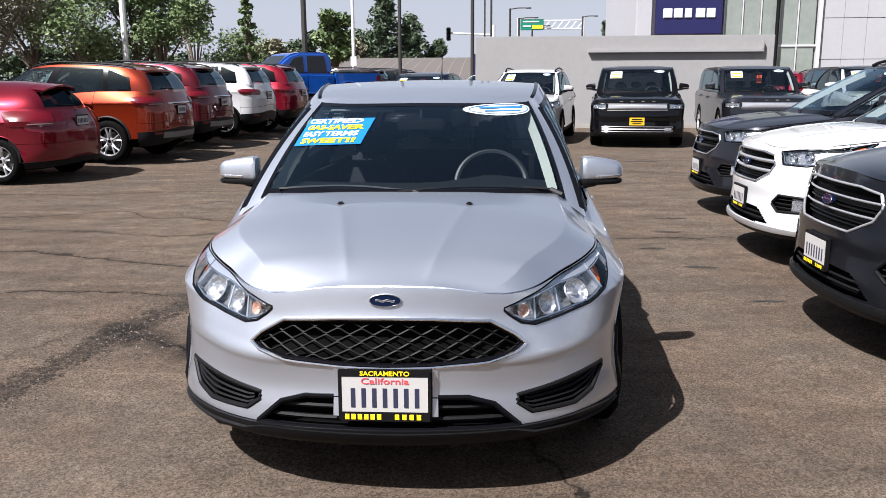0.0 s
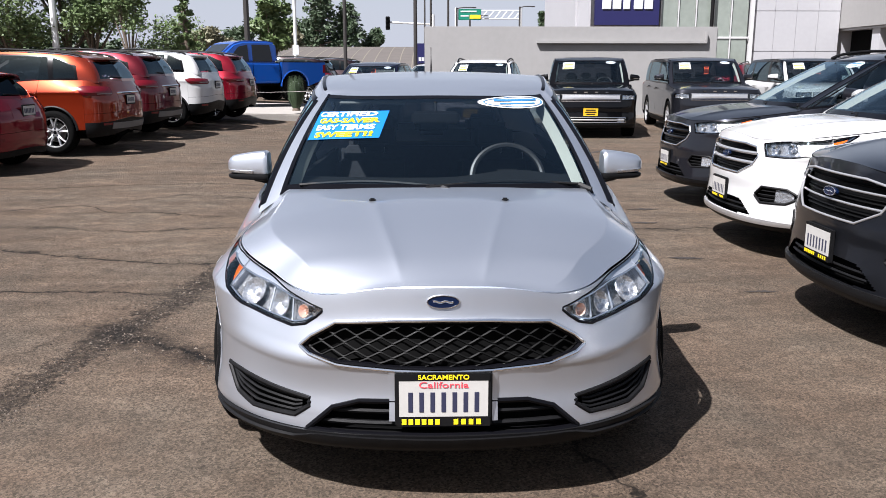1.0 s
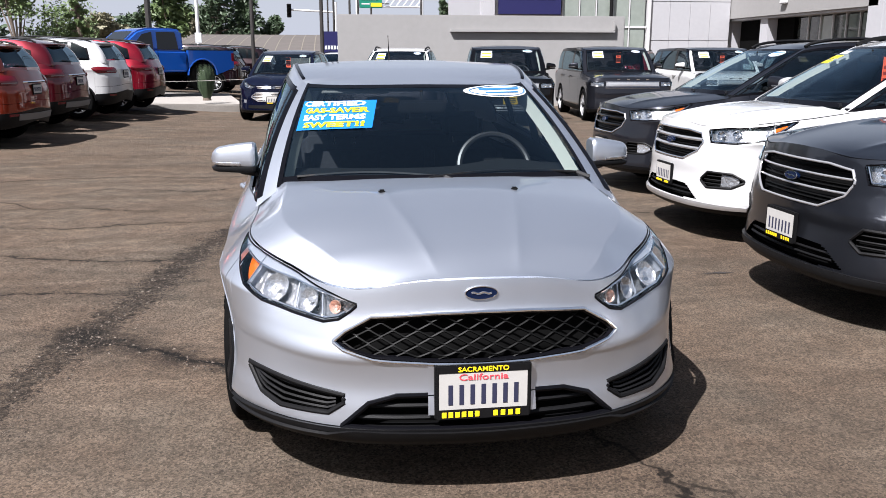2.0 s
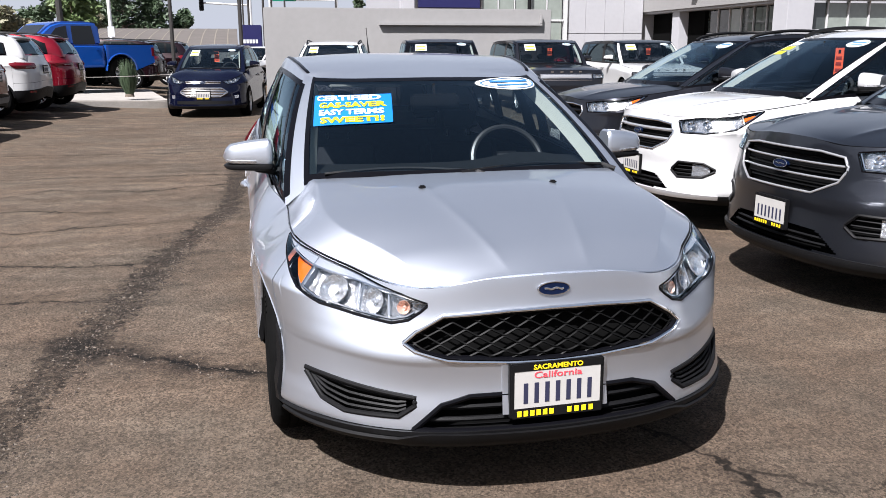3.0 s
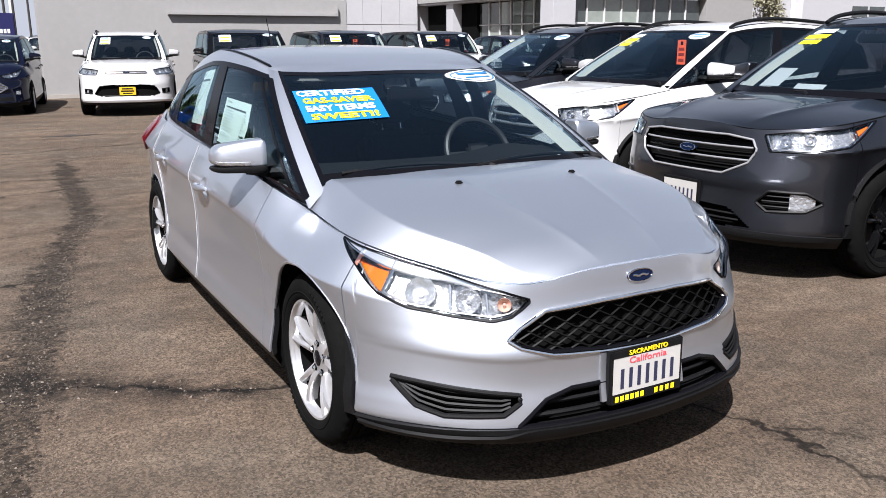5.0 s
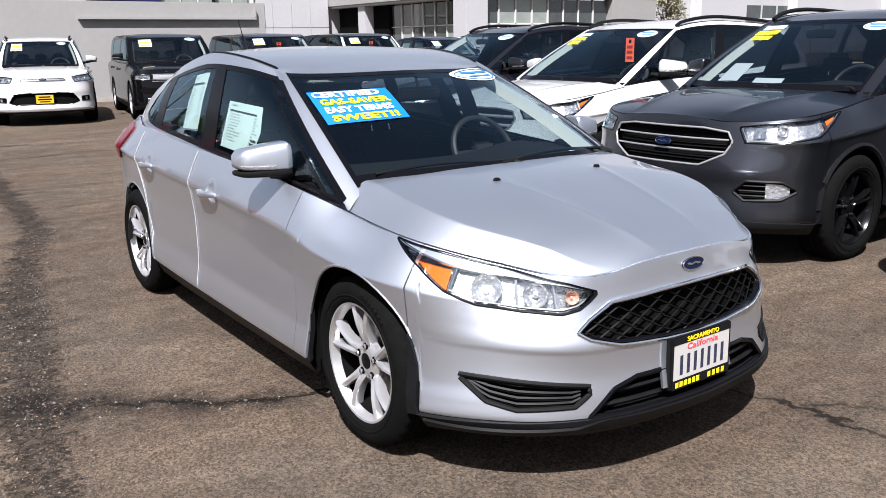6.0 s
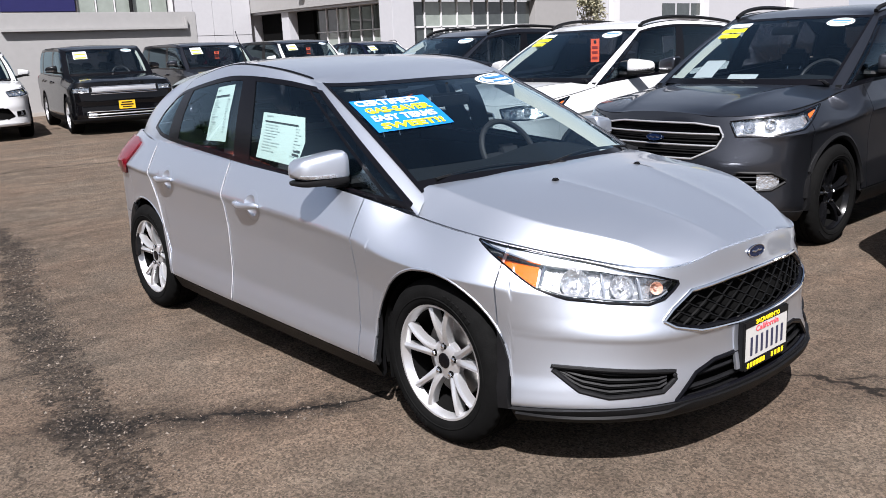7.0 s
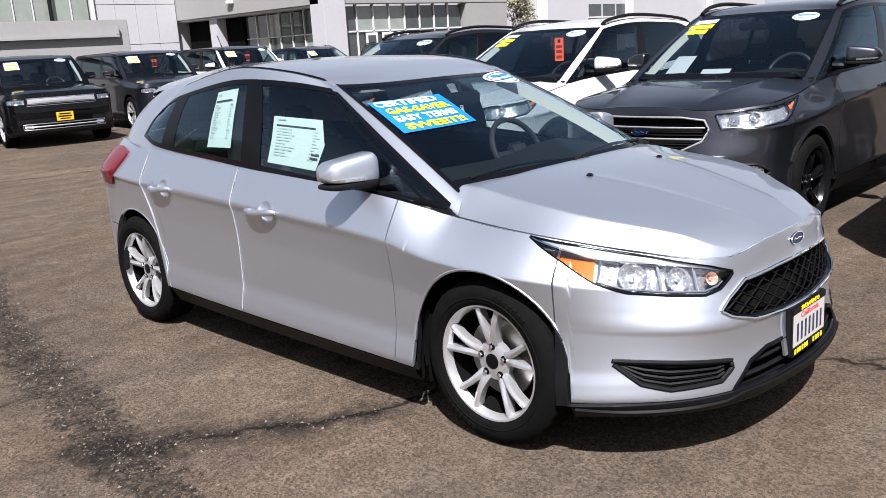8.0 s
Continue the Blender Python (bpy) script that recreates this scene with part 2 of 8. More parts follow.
# ---- car body surfaces ----
class Shell:
    """The outer skin of a car: a band round it (fascia, flanks, tail), a bonnet, a cabin and a roof, from its main sizes.
    Car space: x across, y from the nose (0) to the tail, z up from the ground."""

    def __init__(self, c):
        self.c = c
        W, L, ns, rs, y0 = c["W"], c["L"], c["nose"], c["tail"], c["y0"]
        kx = [0, 0.33, 0.56, 0.755, 0.90, 0.972, 0.995, 1, 1, 0.985, 0.95, 0.86, 0.7, 0.45, 0]
        ky = [y0, y0 + 0.05 * ns, y0 + 0.16 * ns, y0 + 0.36 * ns, y0 + 0.64 * ns, y0 + ns, y0 + 1.5 * ns, c["fo"] + 0.8, c["fo"] + 0.62 * c["wb"],
              L - 1.7 * rs, L - rs, L - 0.55 * rs, L - 0.25 * rs, L - 0.07 * rs, L]
        ch = np.concatenate([[0], np.cumsum(np.hypot(np.diff(np.array(kx) * W), np.diff(ky)))])
        fx, fy = pch(ch, np.array(kx) * W), pch(ch, ky)
        u = np.linspace(0, ch[-1], 900)
        X, Y = np.array([fx(a) for a in u]), np.array([fy(a) for a in u])
        ker = np.ones(41) / 41
        pad = lambda q, s: np.concatenate([s * q[40:0:-1], q, s * q[-2:-42:-1]])
        self.X, self.Y = np.convolve(pad(X, -1), ker, "same")[40:-40], np.convolve(np.concatenate([Y[40:0:-1], Y, Y[-2:-42:-1]]), ker, "same")[40:-40]
        self.X[0] = self.X[-1] = 0
        self.A = np.concatenate([[0], np.cumsum(np.hypot(np.diff(self.X), np.diff(self.Y)))])
        self.amax = self.A[-1]
        k = int(np.argmax(self.X))
        self.kmid = k
        self.fax, self.fay = tab(lambda a: float(np.interp(a, self.A, self.X)), 0, self.amax, 1200), tab(lambda a: float(np.interp(a, self.A, self.Y)), 0, self.amax, 1200)
        ax, ay, rx = self.ax, self.ay, self.rx
        hf, hs = c["hood_z"], c["side_z"]
        knots = [(0, hf + c.get("crown", 0.035)), (ax(0.22 * W), hf + 0.82 * c.get("crown", 0.035)), (ax(0.47 * W), hf), (ay(c["lamp_y"]), c["lamp_z"]), (ay(c["fo"] + 0.2), hs), (ay(c["fo"] + 0.48), c["belt_f"]),
                 (ay(c["fo"] + 0.6 * c["wb"]), c["belt_m"]), (ay(c["fo"] + 0.97 * c["wb"]), c["belt_r"]), (ay(L - 0.9 * rs), c["tail_z"] + 0.02), (rx(0.5 * W), c["tail_z"]), (self.amax, c["tail_z"])]
        self.zt = tab(pch([q[0] for q in knots], [q[1] for q in knots]), 0, self.amax)
        tops = [(0, c["top_f"]), (ax(0.47 * W), c["top_f"]), (ax(0.80 * W), c.get("top_m", 0.5 * (c["top_f"] + c["top_l"]))), (ay(c["lamp_y"]), c["top_l"]), (ay(c["fo"] + 0.2), c["top_s"]), (ay(c["fo"] + 0.48), c["top_d"]), (ay(c["fo"] + 0.6 * c["wb"]), c["top_d"] - 0.01),
                (ay(c["fo"] + 0.97 * c["wb"]), c["top_d"] + 0.01), (ay(L - 0.9 * rs), c["top_d"] + (0.07 if c.get("facet") else 0.04)), (rx(0.5 * W), c["top_r"]), (self.amax, c["top_r"])]
        self.dt = tab(pch([q[0] for q in tops], [q[1] for q in tops]), 0, self.amax)
        self.zb = tab(pch([0, ay(0.5 * ns), ay(c["fo"]), ay(L - rs), self.amax], [c["lip_z"], c["lip_z"], c["sill_z"], c["sill_z"] + 0.05, c["rear_z"]]), 0, self.amax)
        pf, ps, pr = c["prof_f"], c["prof_s"], c["prof_r"]
        self.pf, self.ps, self.pr = (tab(pch(*q), 0, 1, 300) for q in (pf, ps, pr))
        self.crease = ps[0][-2]
        self.af, self.ar = ay(y0 + 0.75 * ns), ay(L - 0.8 * rs)
        self.cage()

    def ax(self, x):
        k = self.kmid
        return math.copysign(float(np.interp(abs(x), self.X[: k + 1], self.A[: k + 1])), x)

    def rx(self, x):
        k = self.kmid
        return float(np.interp(-abs(x), -self.X[k:], self.A[k:]))

    def ay(self, y):
        return float(np.interp(y, self.Y, self.A))

    def at(self, a):
        return self.fax(a), self.fay(a)

    def raw_pt(self, a, v):
        s = -1 if a < 0 else 1
        a = abs(a)
        x, y = self.at(a)
        x1, y1 = self.at(max(a - 0.02, 0))
        x2, y2 = self.at(min(a + 0.02, self.amax))
        dx, dy = x2 - x1, y2 - y1
        if a < 0.02:
            dx, dy = 1, 0
        if a > self.amax - 0.02:
            dx, dy = -1, 0
        n = math.hypot(dx, dy)
        nx, ny = dy / n, -dx / n
        wf, wr = 1 - sstep(0.55 * self.af, 1.25 * self.af, a), sstep(self.ar - 0.25, self.ar + 0.3, a)
        cz = self.crease
        tside = max(0, (v - cz) / (1 - cz)) ** 1.15
        tf = v ** 2.2
        side_in = self.ps(v)
        if self.c.get("facet") and 0.55 < v < cz:
            # the flank's crease fades out towards the front wing
            side_in += (self.ps(0.55) * (cz - v) / (cz - 0.55) - side_in) * (1 - sstep(1.15, 1.8, y))
        d = wf * self.pf(v) + wr * self.pr(v) + (1 - wf - wr) * side_in + self.dt(a) * ((1 - wf) * tside + wf * tf)
        z = self.zb(a) + (self.zt(a) - self.zb(a)) * v
        return Vector((s * max(x - nx * d, 0.0), y - ny * d, z))

    def pt(self, a, v, off=0.0):
        """A point of the band at arc a and height share v, with its outward normal."""
        p = self.raw_pt(a, v)
        e = 0.006
        du = self.raw_pt(a + e, v) - self.raw_pt(a - e, v)
        dv = self.raw_pt(a, min(v + 0.01, 1)) - self.raw_pt(a, max(v - 0.01, 0))
        n = du.cross(dv)
        if n.length < 1e-9:
            n = Vector((0, -1, 0))
        n.normalize()
        return p + n * off, n

    def v_of(self, a, z):
        zb, zt = self.zb(abs(a)), self.zt(abs(a))
        return (z - zb) / (zt - zb)

    def pz(self, a, z, off=0.0):
        return self.pt(a, min(max(self.v_of(a, z), 0), 1), off)

    def arch(self, a):
        """Height of the wheel opening's edge at arc a, or the bottom."""
        c = self.c
        y = self.at(abs(a))[1]
        z = -1
        for yc in (c["fo"], c["fo"] + c["wb"]):
            q = c["arch"] ** 2 - (y - yc) ** 2
            if q > 0:
                z = max(z, c["R"] + 0.01 + math.sqrt(q))
        return z

    def v_arch(self, a, v0):
        return max(v0, self.v_of(a, self.arch(a)))

    def panel(self, a0, a1, v0, v1, nu, nv, flange=0.014, holes=(), off=0.0, arch=True):
        """A skin panel; a0 and a1 may be functions of v. holes: polygons in (arc, z)."""
        fa0, fa1 = (a0 if callable(a0) else (lambda v: a0)), (a1 if callable(a1) else (lambda v: a1))
        bent = callable(a0) or callable(a1)

        def where(s, t):
            v = v0 + (v1 - v0) * t
            for _ in range(4 if bent else 1):
                a = fa0(v) + (fa1(v) - fa0(v)) * s
                if arch:
                    lo = self.v_arch(a, v0)
                    v = lo + (v1 - lo) * t
            return a, v

        def skip(s, t):
            a, v = where(s, t)
            z = self.zb(abs(a)) + (self.zt(abs(a)) - self.zb(abs(a))) * v
            return any(inside(h, a, z) for h in holes)

        return sheet(lambda s, t: self.pt(*where(s, t), off), nu, nv, flange, skip if holes else None)

    def strip(self, lo, hi, off=0.004, nu=24, nv=6, flange=0.01, bulge=0.0):
        """A piece on the band between a lower and an upper line of (arc, z)."""
        a0, a1 = lo[0][0], lo[-1][0]
        zl = lambda a: float(np.interp(a, [q[0] for q in lo], [q[1] for q in lo]))
        zh = lambda a: float(np.interp(a, [q[0] for q in hi], [q[1] for q in hi]))

        def fn(s, t):
            a = a0 + (a1 - a0) * s
            z = zl(a) + (max(zh(a), zl(a) + 0.001) - zl(a)) * t
            return self.pz(a, z, off + bulge * math.sin(math.pi * t) * math.sin(math.pi * s))

        return sheet(fn, nu, nv, flange)

    def line(self, pts, off=0.0, r=0.004, n=6, step=0.02, closed=False, flat=None):
        """A bar along a line of (arc, z) on the band."""
        q = []
        pts = list(pts) + ([pts[0]] if closed else [])
        for (a0, z0), (a1, z1) in zip(pts[:-1], pts[1:]):
            k = max(2, int(math.hypot(a1 - a0, z1 - z0) / step))
            q += [self.pz(a0 + (a1 - a0) * i / k, z0 + (z1 - z0) * i / k, off)[0] for i in range(k)]
        if not closed:
            q.append(self.pz(*pts[-1], off)[0])
        return tube(q, r, n, closed, flat)

    # bonnet and roof: heights over the plan
    def edge(self, y):
        """Half width and height of the band's top edge at y."""
        a = self.ay(y)
        lo, hi = self.ax(0.05 * self.c["W"]), self.ay(self.c["fo"] + 0.7)
        for _ in range(26):
            m = (lo + hi) / 2
            if self.raw_pt(m, 1).y < y:
                lo = m
            else:
                hi = m
        p = self.raw_pt(lo, 1)
        return max(p.x, 0.05), p.z

    def hood_prep(self):
        c = self.c
        ys = np.linspace(c["y0"] + c["top_f"] - 0.01, c["fo"] + 0.5, 40)
        E = [self.edge(y) for y in ys]
        y0, y1 = float(ys[0]), float(ys[-1])
        self.hx, self.hz = tab(lambda y: float(np.interp(y, ys, [e[0] for e in E])), y0, y1, 200), tab(lambda y: float(np.interp(y, ys, [e[1] for e in E])), y0, y1, 200)
        self.hc = tab(pch([q[0] for q in c["hood_c"]], [q[1] for q in c["hood_c"]]), c["hood_c"][0][0], c["hood_c"][-1][0], 200)
        t = np.linspace(0, self.ay(c["cowl"][1] + 0.05), 80)
        pts = [self.raw_pt(a, 1) for a in t]
        self.fx = [p.x for p in pts]
        self.fy = [p.y for p in pts]

    def hood_z(self, x, y):
        q = min(abs(x) / self.hx(y), 1.0)
        zc, ze = self.hc(y), self.hz(y)
        c = self.c
        hp = c.get("hood_pow", 3.0)
        if c.get("facet"):
            # flat middle, a sharp shoulder line, then a facet down to the wing
            k = 0.845
            dip = 0.34 - 0.16 * sstep(0.8, 1.15, y)
            fall = dip * (q / k) ** 2.4 if q < k else dip + (1 - dip) * (q - k) / (1 - k)
            fall += (q ** 2.2 - fall) * (1 - sstep(0.16, 0.34, y))
            yr = min(max((y - 0.15) / 0.6, 0), 1)
            z = zc - (zc - ze) * fall
            return z + 0.0065 * math.exp(-abs(abs(x) - 0.13 - 0.12 * yr) / 0.034) * sstep(0.12, 0.3, y) * (1 - sstep(0.75, 0.9, y))
        z = zc - (zc - ze) * q ** (2.0 + (hp - 2.0) * sstep(c["y0"] + 0.15, c["y0"] + 0.75, y))
        ridge = c.get("ridge", 0.006)
        yy = (y - c["y0"]) / (c["cowl"][0] - c["y0"])
        xr = self.c["W"] * (0.36 + 0.2 * yy)
        return z + ridge * math.exp(-abs(abs(x) - xr) / c.get("ridge_w", 0.07)) * sstep(0.1, 0.4, yy) * (1 - sstep(0.85, 1.0, yy) * 0.3)

    def hood(self, gap=0.005):
        """The bonnet: a patch between the nose seam, the wing seams and the cowl line."""
        c = self.c
        ak, ae = self.ax(0.47 * c["W"]), self.ay(c["cowl"][1] + 0.04)
        flat = lambda a: Vector(self.raw_pt(a, 1).xy)
        nose = lambda u: flat(u * ak) + Vector((0, gap * 1.8))
        side = lambda t: flat(ak + (ae - ak) * t) + Vector((-gap, gap * (1 - t)))
        cx, cy = side(1)
        rear = lambda u: Vector((u * cx, c["cowl"][0] + (cy - c["cowl"][0]) * u ** 2.6))
        mid = lambda t: nose(0) * (1 - t) + rear(0) * t

        def xy(u, t):
            return (1 - t) * nose(u) + t * rear(u) + (1 - u) * mid(t) + u * side(t) - ((1 - u) * (1 - t) * nose(0) + u * (1 - t) * nose(1) + (1 - u) * t * rear(0) + u * t * rear(1))

        def fn(s, t):
            k = math.sin((2 * s - 1) * math.pi / 2)
            x, y = xy(abs(k), t)
            x = math.copysign(max(x, 0.0), k)
            z = self.hood_z(x, y)
            e = 0.004
            n = Vector((-(self.hood_z(x + e, y) - self.hood_z(x - e, y)), -(self.hood_z(x, y + e) - self.hood_z(x, y - e)), 2 * e)).normalized()
            return Vector((x, y, z)), n

        return sheet(fn, 180 if c.get("facet") else 112, 48, 0.012)

    def cage(self):
        """Cabin: pairs of base and top points round half of it, from windscreen centre to rear centre."""
        k = self.c["cabin"]
        self.cw = len(k) - 1
        w = list(range(len(k)))
        self.cb = [tab(pch(w, [q[i] for q in k]), 0, self.cw) for i in range(3)]
        self.ct = [tab(pch(w, [q[i + 3] for q in k]), 0, self.cw) for i in range(3)]
        self.hood_prep()

    def cab(self, w, v, off=0.0):
        def f(w, v):
            s = -1 if w < 0 else 1
            w = min(abs(w), self.cw)
            b, t = Vector([g(w) for g in self.cb]), Vector([g(w) for g in self.ct])
            p = b + (t - b) * v
            k = 4 * v * (1 - v)
            p.y += k * (-0.03 * (1 - sstep(1.5, 2.6, w)) + 0.035 * sstep(self.cw - 2, self.cw - 1, w))
            p.x += k * 0.022 * sstep(1.0, 3.0, w) * (1 - sstep(self.cw - 1.5, self.cw, w))
            p.z += k * 0.012
            p.x *= s
            return p

        p = f(w, v)
        e = 0.02
        du, dv = f(w + e, v) - f(w - e, v), f(w, min(v + e, 1)) - f(w, max(v - e, 0))
        n = du.cross(dv)
        n = n.normalized() if n.length > 1e-9 else Vector((0, 0, 1))
        return p + n * off, n

    def cabin_panel(self, w0, w1, v0, v1, nu, nv, flange=0.012, off=0.0):
        f0, f1 = (v0 if callable(v0) else (lambda w: v0)), (v1 if callable(v1) else (lambda w: v1))

        def fn(s, t):
            w = w0 + (w1 - w0) * s
            return self.cab(w, f0(w) + (f1(w) - f0(w)) * t, off)

        return sheet(fn, nu, nv, flange)

    def roof_z(self, x, y):
        q = min(abs(x) / max(self.rxe(y), 0.05), 1.0)
        return self.rc(y) - (self.rc(y) - self.rze(y)) * q ** 2.6

    def roof(self, off=0.0, x0=-1.0, x1=1.0, nu=40, nv=40, flange=0.01):
        ws = np.linspace(0, self.cw, 120)
        T = [Vector([g(w) for g in self.ct]) for w in ws]
        xm = max(p.x for p in T)
        km = max(range(len(T)), key=lambda i: T[i].x)
        F, B = T[: km + 1], T[km:]
        side = [p for p in T]
        ys = [p.y for p in side]
        o = np.argsort(ys)
        yo, xo, zo = np.array(ys)[o], np.array([p.x for p in side])[o], np.array([p.z for p in side])[o]
        self.rxe = tab(lambda y: float(np.interp(y, yo, xo)), float(yo[0]), float(yo[-1]), 200)
        self.rze = tab(lambda y: float(np.interp(y, yo, zo)), float(yo[0]), float(yo[-1]), 200)
        self.rc = tab(pch([q[0] for q in self.c["roof_c"]], [q[1] for q in self.c["roof_c"]]), self.c["roof_c"][0][0], self.c["roof_c"][-1][0], 200)

        def fn(s, t):
            x = xm * 0.999 * math.sin((x0 + (x1 - x0) * s) * math.pi / 2)
            ya = float(np.interp(abs(x), [p.x for p in F], [p.y for p in F]))
            yb = float(np.interp(-abs(x), [-p.x for p in B], [p.y for p in B]))
            y = ya + (max(yb, ya + 0.01) - ya) * t
            e = 0.006
            n = Vector((-(self.roof_z(x + e, y) - self.roof_z(x - e, y)), -(self.roof_z(x, y + e) - self.roof_z(x, y - e)), 2 * e)).normalized()
            return Vector((x, y, self.roof_z(x, y))) + n * off, n

        return sheet(fn, nu, nv, flange)


# ---- wheels ----
def tyre_ring(R, rim_r, h):
    """Raised marks on the outer sidewall: a thin ring and two rows of plain bars."""
    lots = [lathe([(rim_r + 0.030, h * 1.022), (rim_r + 0.032, h * 1.05), (rim_r + 0.035, h * 1.05), (rim_r + 0.037, h * 1.025)], 72)]
    for base in (-0.75, 2.35):
        for i in range(7):
            a = base + 0.085 * i
            r0, r1 = (R + rim_r) / 2 - 0.006, (R + rim_r) / 2 + 0.014
            lots.append(moved(box(h * 1.0, h * 1.055, -0.008, 0.008, r0, r1, 0.002, 1), Matrix.Rotation(a, 4, "X")))
    return merge(*lots)


def wheel_meshes(R, rim_r, width, style):
    """Tyre, rim, disc and centre cap of a wheel whose axle is x and whose outer face looks to +x."""
    h = width / 2
    prof = [(rim_r, -h * 0.9), (rim_r + 0.012, -h * 0.98), ((R + rim_r) / 2, -h * 1.04), (R - 0.03, -h * 0.99), (R - 0.010, -h * 0.84)]
    for k in range(-2, 3):
        o = k * h * 0.31
        prof += [(R - 0.002, o - h * 0.13), (R, o), (R - 0.002, o + h * 0.125), (R - 0.009, o + h * 0.14), (R - 0.009, o + h * 0.16)]
    prof = prof[:-2] + [(R - 0.010, h * 0.84), (R - 0.03, h * 0.99), ((R + rim_r) / 2, h * 1.04), (rim_r + 0.022, h * 1.02), (rim_r + 0.012, h * 0.98), (rim_r - 0.004, h * 0.86)]
    tyre = lathe(prof, 144)
    k = len(prof)
    # cross grooves on the tread and a raised ring on the sidewall
    tyre = [(o, y * (1 - 0.004 / R), z * (1 - 0.004 / R)) if (i // k) % 4 == 0 and math.hypot(y, z) > R - 0.006 else (o, y, z) for i, (o, y, z) in enumerate(tyre[0])], tyre[1]
    tyre = merge(tyre, tyre_ring(R, rim_r, h))
    barrel = lathe([(rim_r - 0.016, h * 0.60), (rim_r - 0.012, h * 0.72), (rim_r - 0.004, h * 0.86), (rim_r + 0.006, h * 0.90), (rim_r + 0.004, h * 0.93), (rim_r - 0.003, h * 0.92), (rim_r - 0.010, h * 0.80)], 64)
    lots = [barrel]
    hub = lathe([(0.0, h * 0.62), (0.03, h * 0.63), (0.055, h * 0.60), (0.075, h * 0.52), (0.075, h * 0.3)], 32)
    lots.append(hub)
    groups = {"twin": (5, (-0.17, 0.17)), "star": (5, (-0.10, 0.10)), "multi": (7, (-0.11, 0.11)), "steel": (8, (0.0,))}[style]
    for i in range(groups[0]):
        for d in groups[1]:
            a0 = 2 * math.pi * i / groups[0] + math.pi / 2
            a1 = a0 + d * 1.35
            w0, w1 = (0.021, 0.014) if style != "steel" else (0.03, 0.05)
            pts, f = [], []
            for k in range(7):
                t = k / 6
                r = 0.055 + (rim_r - 0.010 - 0.055) * t
                a = a0 + d * 0.62 + (a1 - a0 - d * 0.62) * t
                o = h * (0.52 + 0.26 * t + 0.10 * math.sin(math.pi * t))
                w = w0 + (w1 - w0) * t - 0.004 * math.sin(math.pi * t)
                c, s = math.cos(a), math.sin(a)
                for e, oo in ((-w, -0.012), (-w * 0.90, 0.0), (-w * 0.1, 0.007), (w * 0.1, 0.007), (w * 0.90, 0.0), (w, -0.012), (w * 0.8, -0.035), (-w * 0.8, -0.035)):
                    pts.append((o + oo, r * c - e * s, r * s + e * c))
            for k in range(6):
                for j in range(8):
                    a, b = k * 8 + j, k * 8 + (j + 1) % 8
                    f.append((a, a + 8, b + 8, b))
            lots.append((pts, f))
    rim = merge(*lots)
    disc = lathe([(0.04, h * 0.1), (rim_r * 0.68, h * 0.1), (rim_r * 0.69, h * 0.05), (rim_r * 0.68, -h * 0.1), (0.04, -h * 0.1)], 40)
    back = lathe([(0.0, -h * 0.35), (rim_r - 0.03, -h * 0.35), (rim_r - 0.016, h * 0.60)], 32)
    cap = lathe([(0.0, h * 0.675), (0.022, h * 0.672), (0.029, h * 0.655), (0.030, h * 0.62)], 24)
    return tyre, rim, disc, back, cap


WHEELS = {}


def add_wheels(root, c, style, rim_mat):
    key = (c["R"], c["rim"], style, rim_mat.name)
    if key not in WHEELS:
        WHEELS[key] = wheel_meshes(c["R"], c["rim"], c["tyre_w"], style)
    tyre, rim, disc, back, cap = WHEELS[key]
    first = None
    for y in (c["fo"], c["fo"] + c["wb"]):
        for side in (1, -1):
            m = pose(side * c["track"], y, c["R"], 0, 0, 0 if side > 0 else 180)
            if first is None:
                w = raw("wheel", tyre, RUBBER, root, m=m, angle=30)
                raw("rim", rim, rim_mat, w, "bright alloy rim" if rim_mat is ALLOY else "black alloy rim", angle=24)
                raw("brake_disc", disc, STEEL, w)
                raw("inner_shield", back, DARK, w)
                raw("centre_cap", cap, GLOSSBLACK, w)
                h = c["tyre_w"] / 2
                for i in range(5):
                    a = 2 * math.pi * i / 5 + math.pi / 2
                    seat = Matrix.Translation((0, 0.057 * math.cos(a), 0.057 * math.sin(a)))
                    raw("nut_well", moved(lathe([(0.0, h * 0.628), (0.0135, h * 0.628), (0.0145, h * 0.60)], 12), seat), DARK, w)
                    raw("wheel_nut", moved(lathe([(0.009, h * 0.60), (0.009, h * 0.70), (0.006, h * 0.72), (0.0, h * 0.72)], 6), seat), CHROME, w)
                first = w
            else:
                w = copy_thing(first, m)
                w.parent = root


# ---- car sizes ----
PROF_F = ([0, 0.08, 0.2, 0.40, 0.56, 0.75, 1], [0.05, 0.004, 0.008, 0.012, 0.0, 0.008, 0])
PROF_FH = ([0, 0.08, 0.2, 0.36, 0.51, 0.545, 0.57, 0.66, 0.82, 1], [0.05, 0.004, 0.009, 0.017, 0.008, 0.001, 0.0, 0.005, 0.010, 0])
PROF_S = ([0, 0.08, 0.14, 0.3, 0.55, 0.70, 0.765, 0.79, 1], [0.055, 0.022, 0.008, 0.016, 0.024, 0.017, 0.009, 0, 0])
PROF_R = ([0, 0.3, 0.6, 0.8, 1], [0.06, 0, 0.0, 0.03, 0])
PROF_SH = ([0, 0.08, 0.12, 0.19, 0.30, 0.55, 0.70, 0.765, 0.79, 1], [0.055, 0.022, 0.002, 0.009, 0.023, 0.026, 0.017, 0.009, 0, 0])
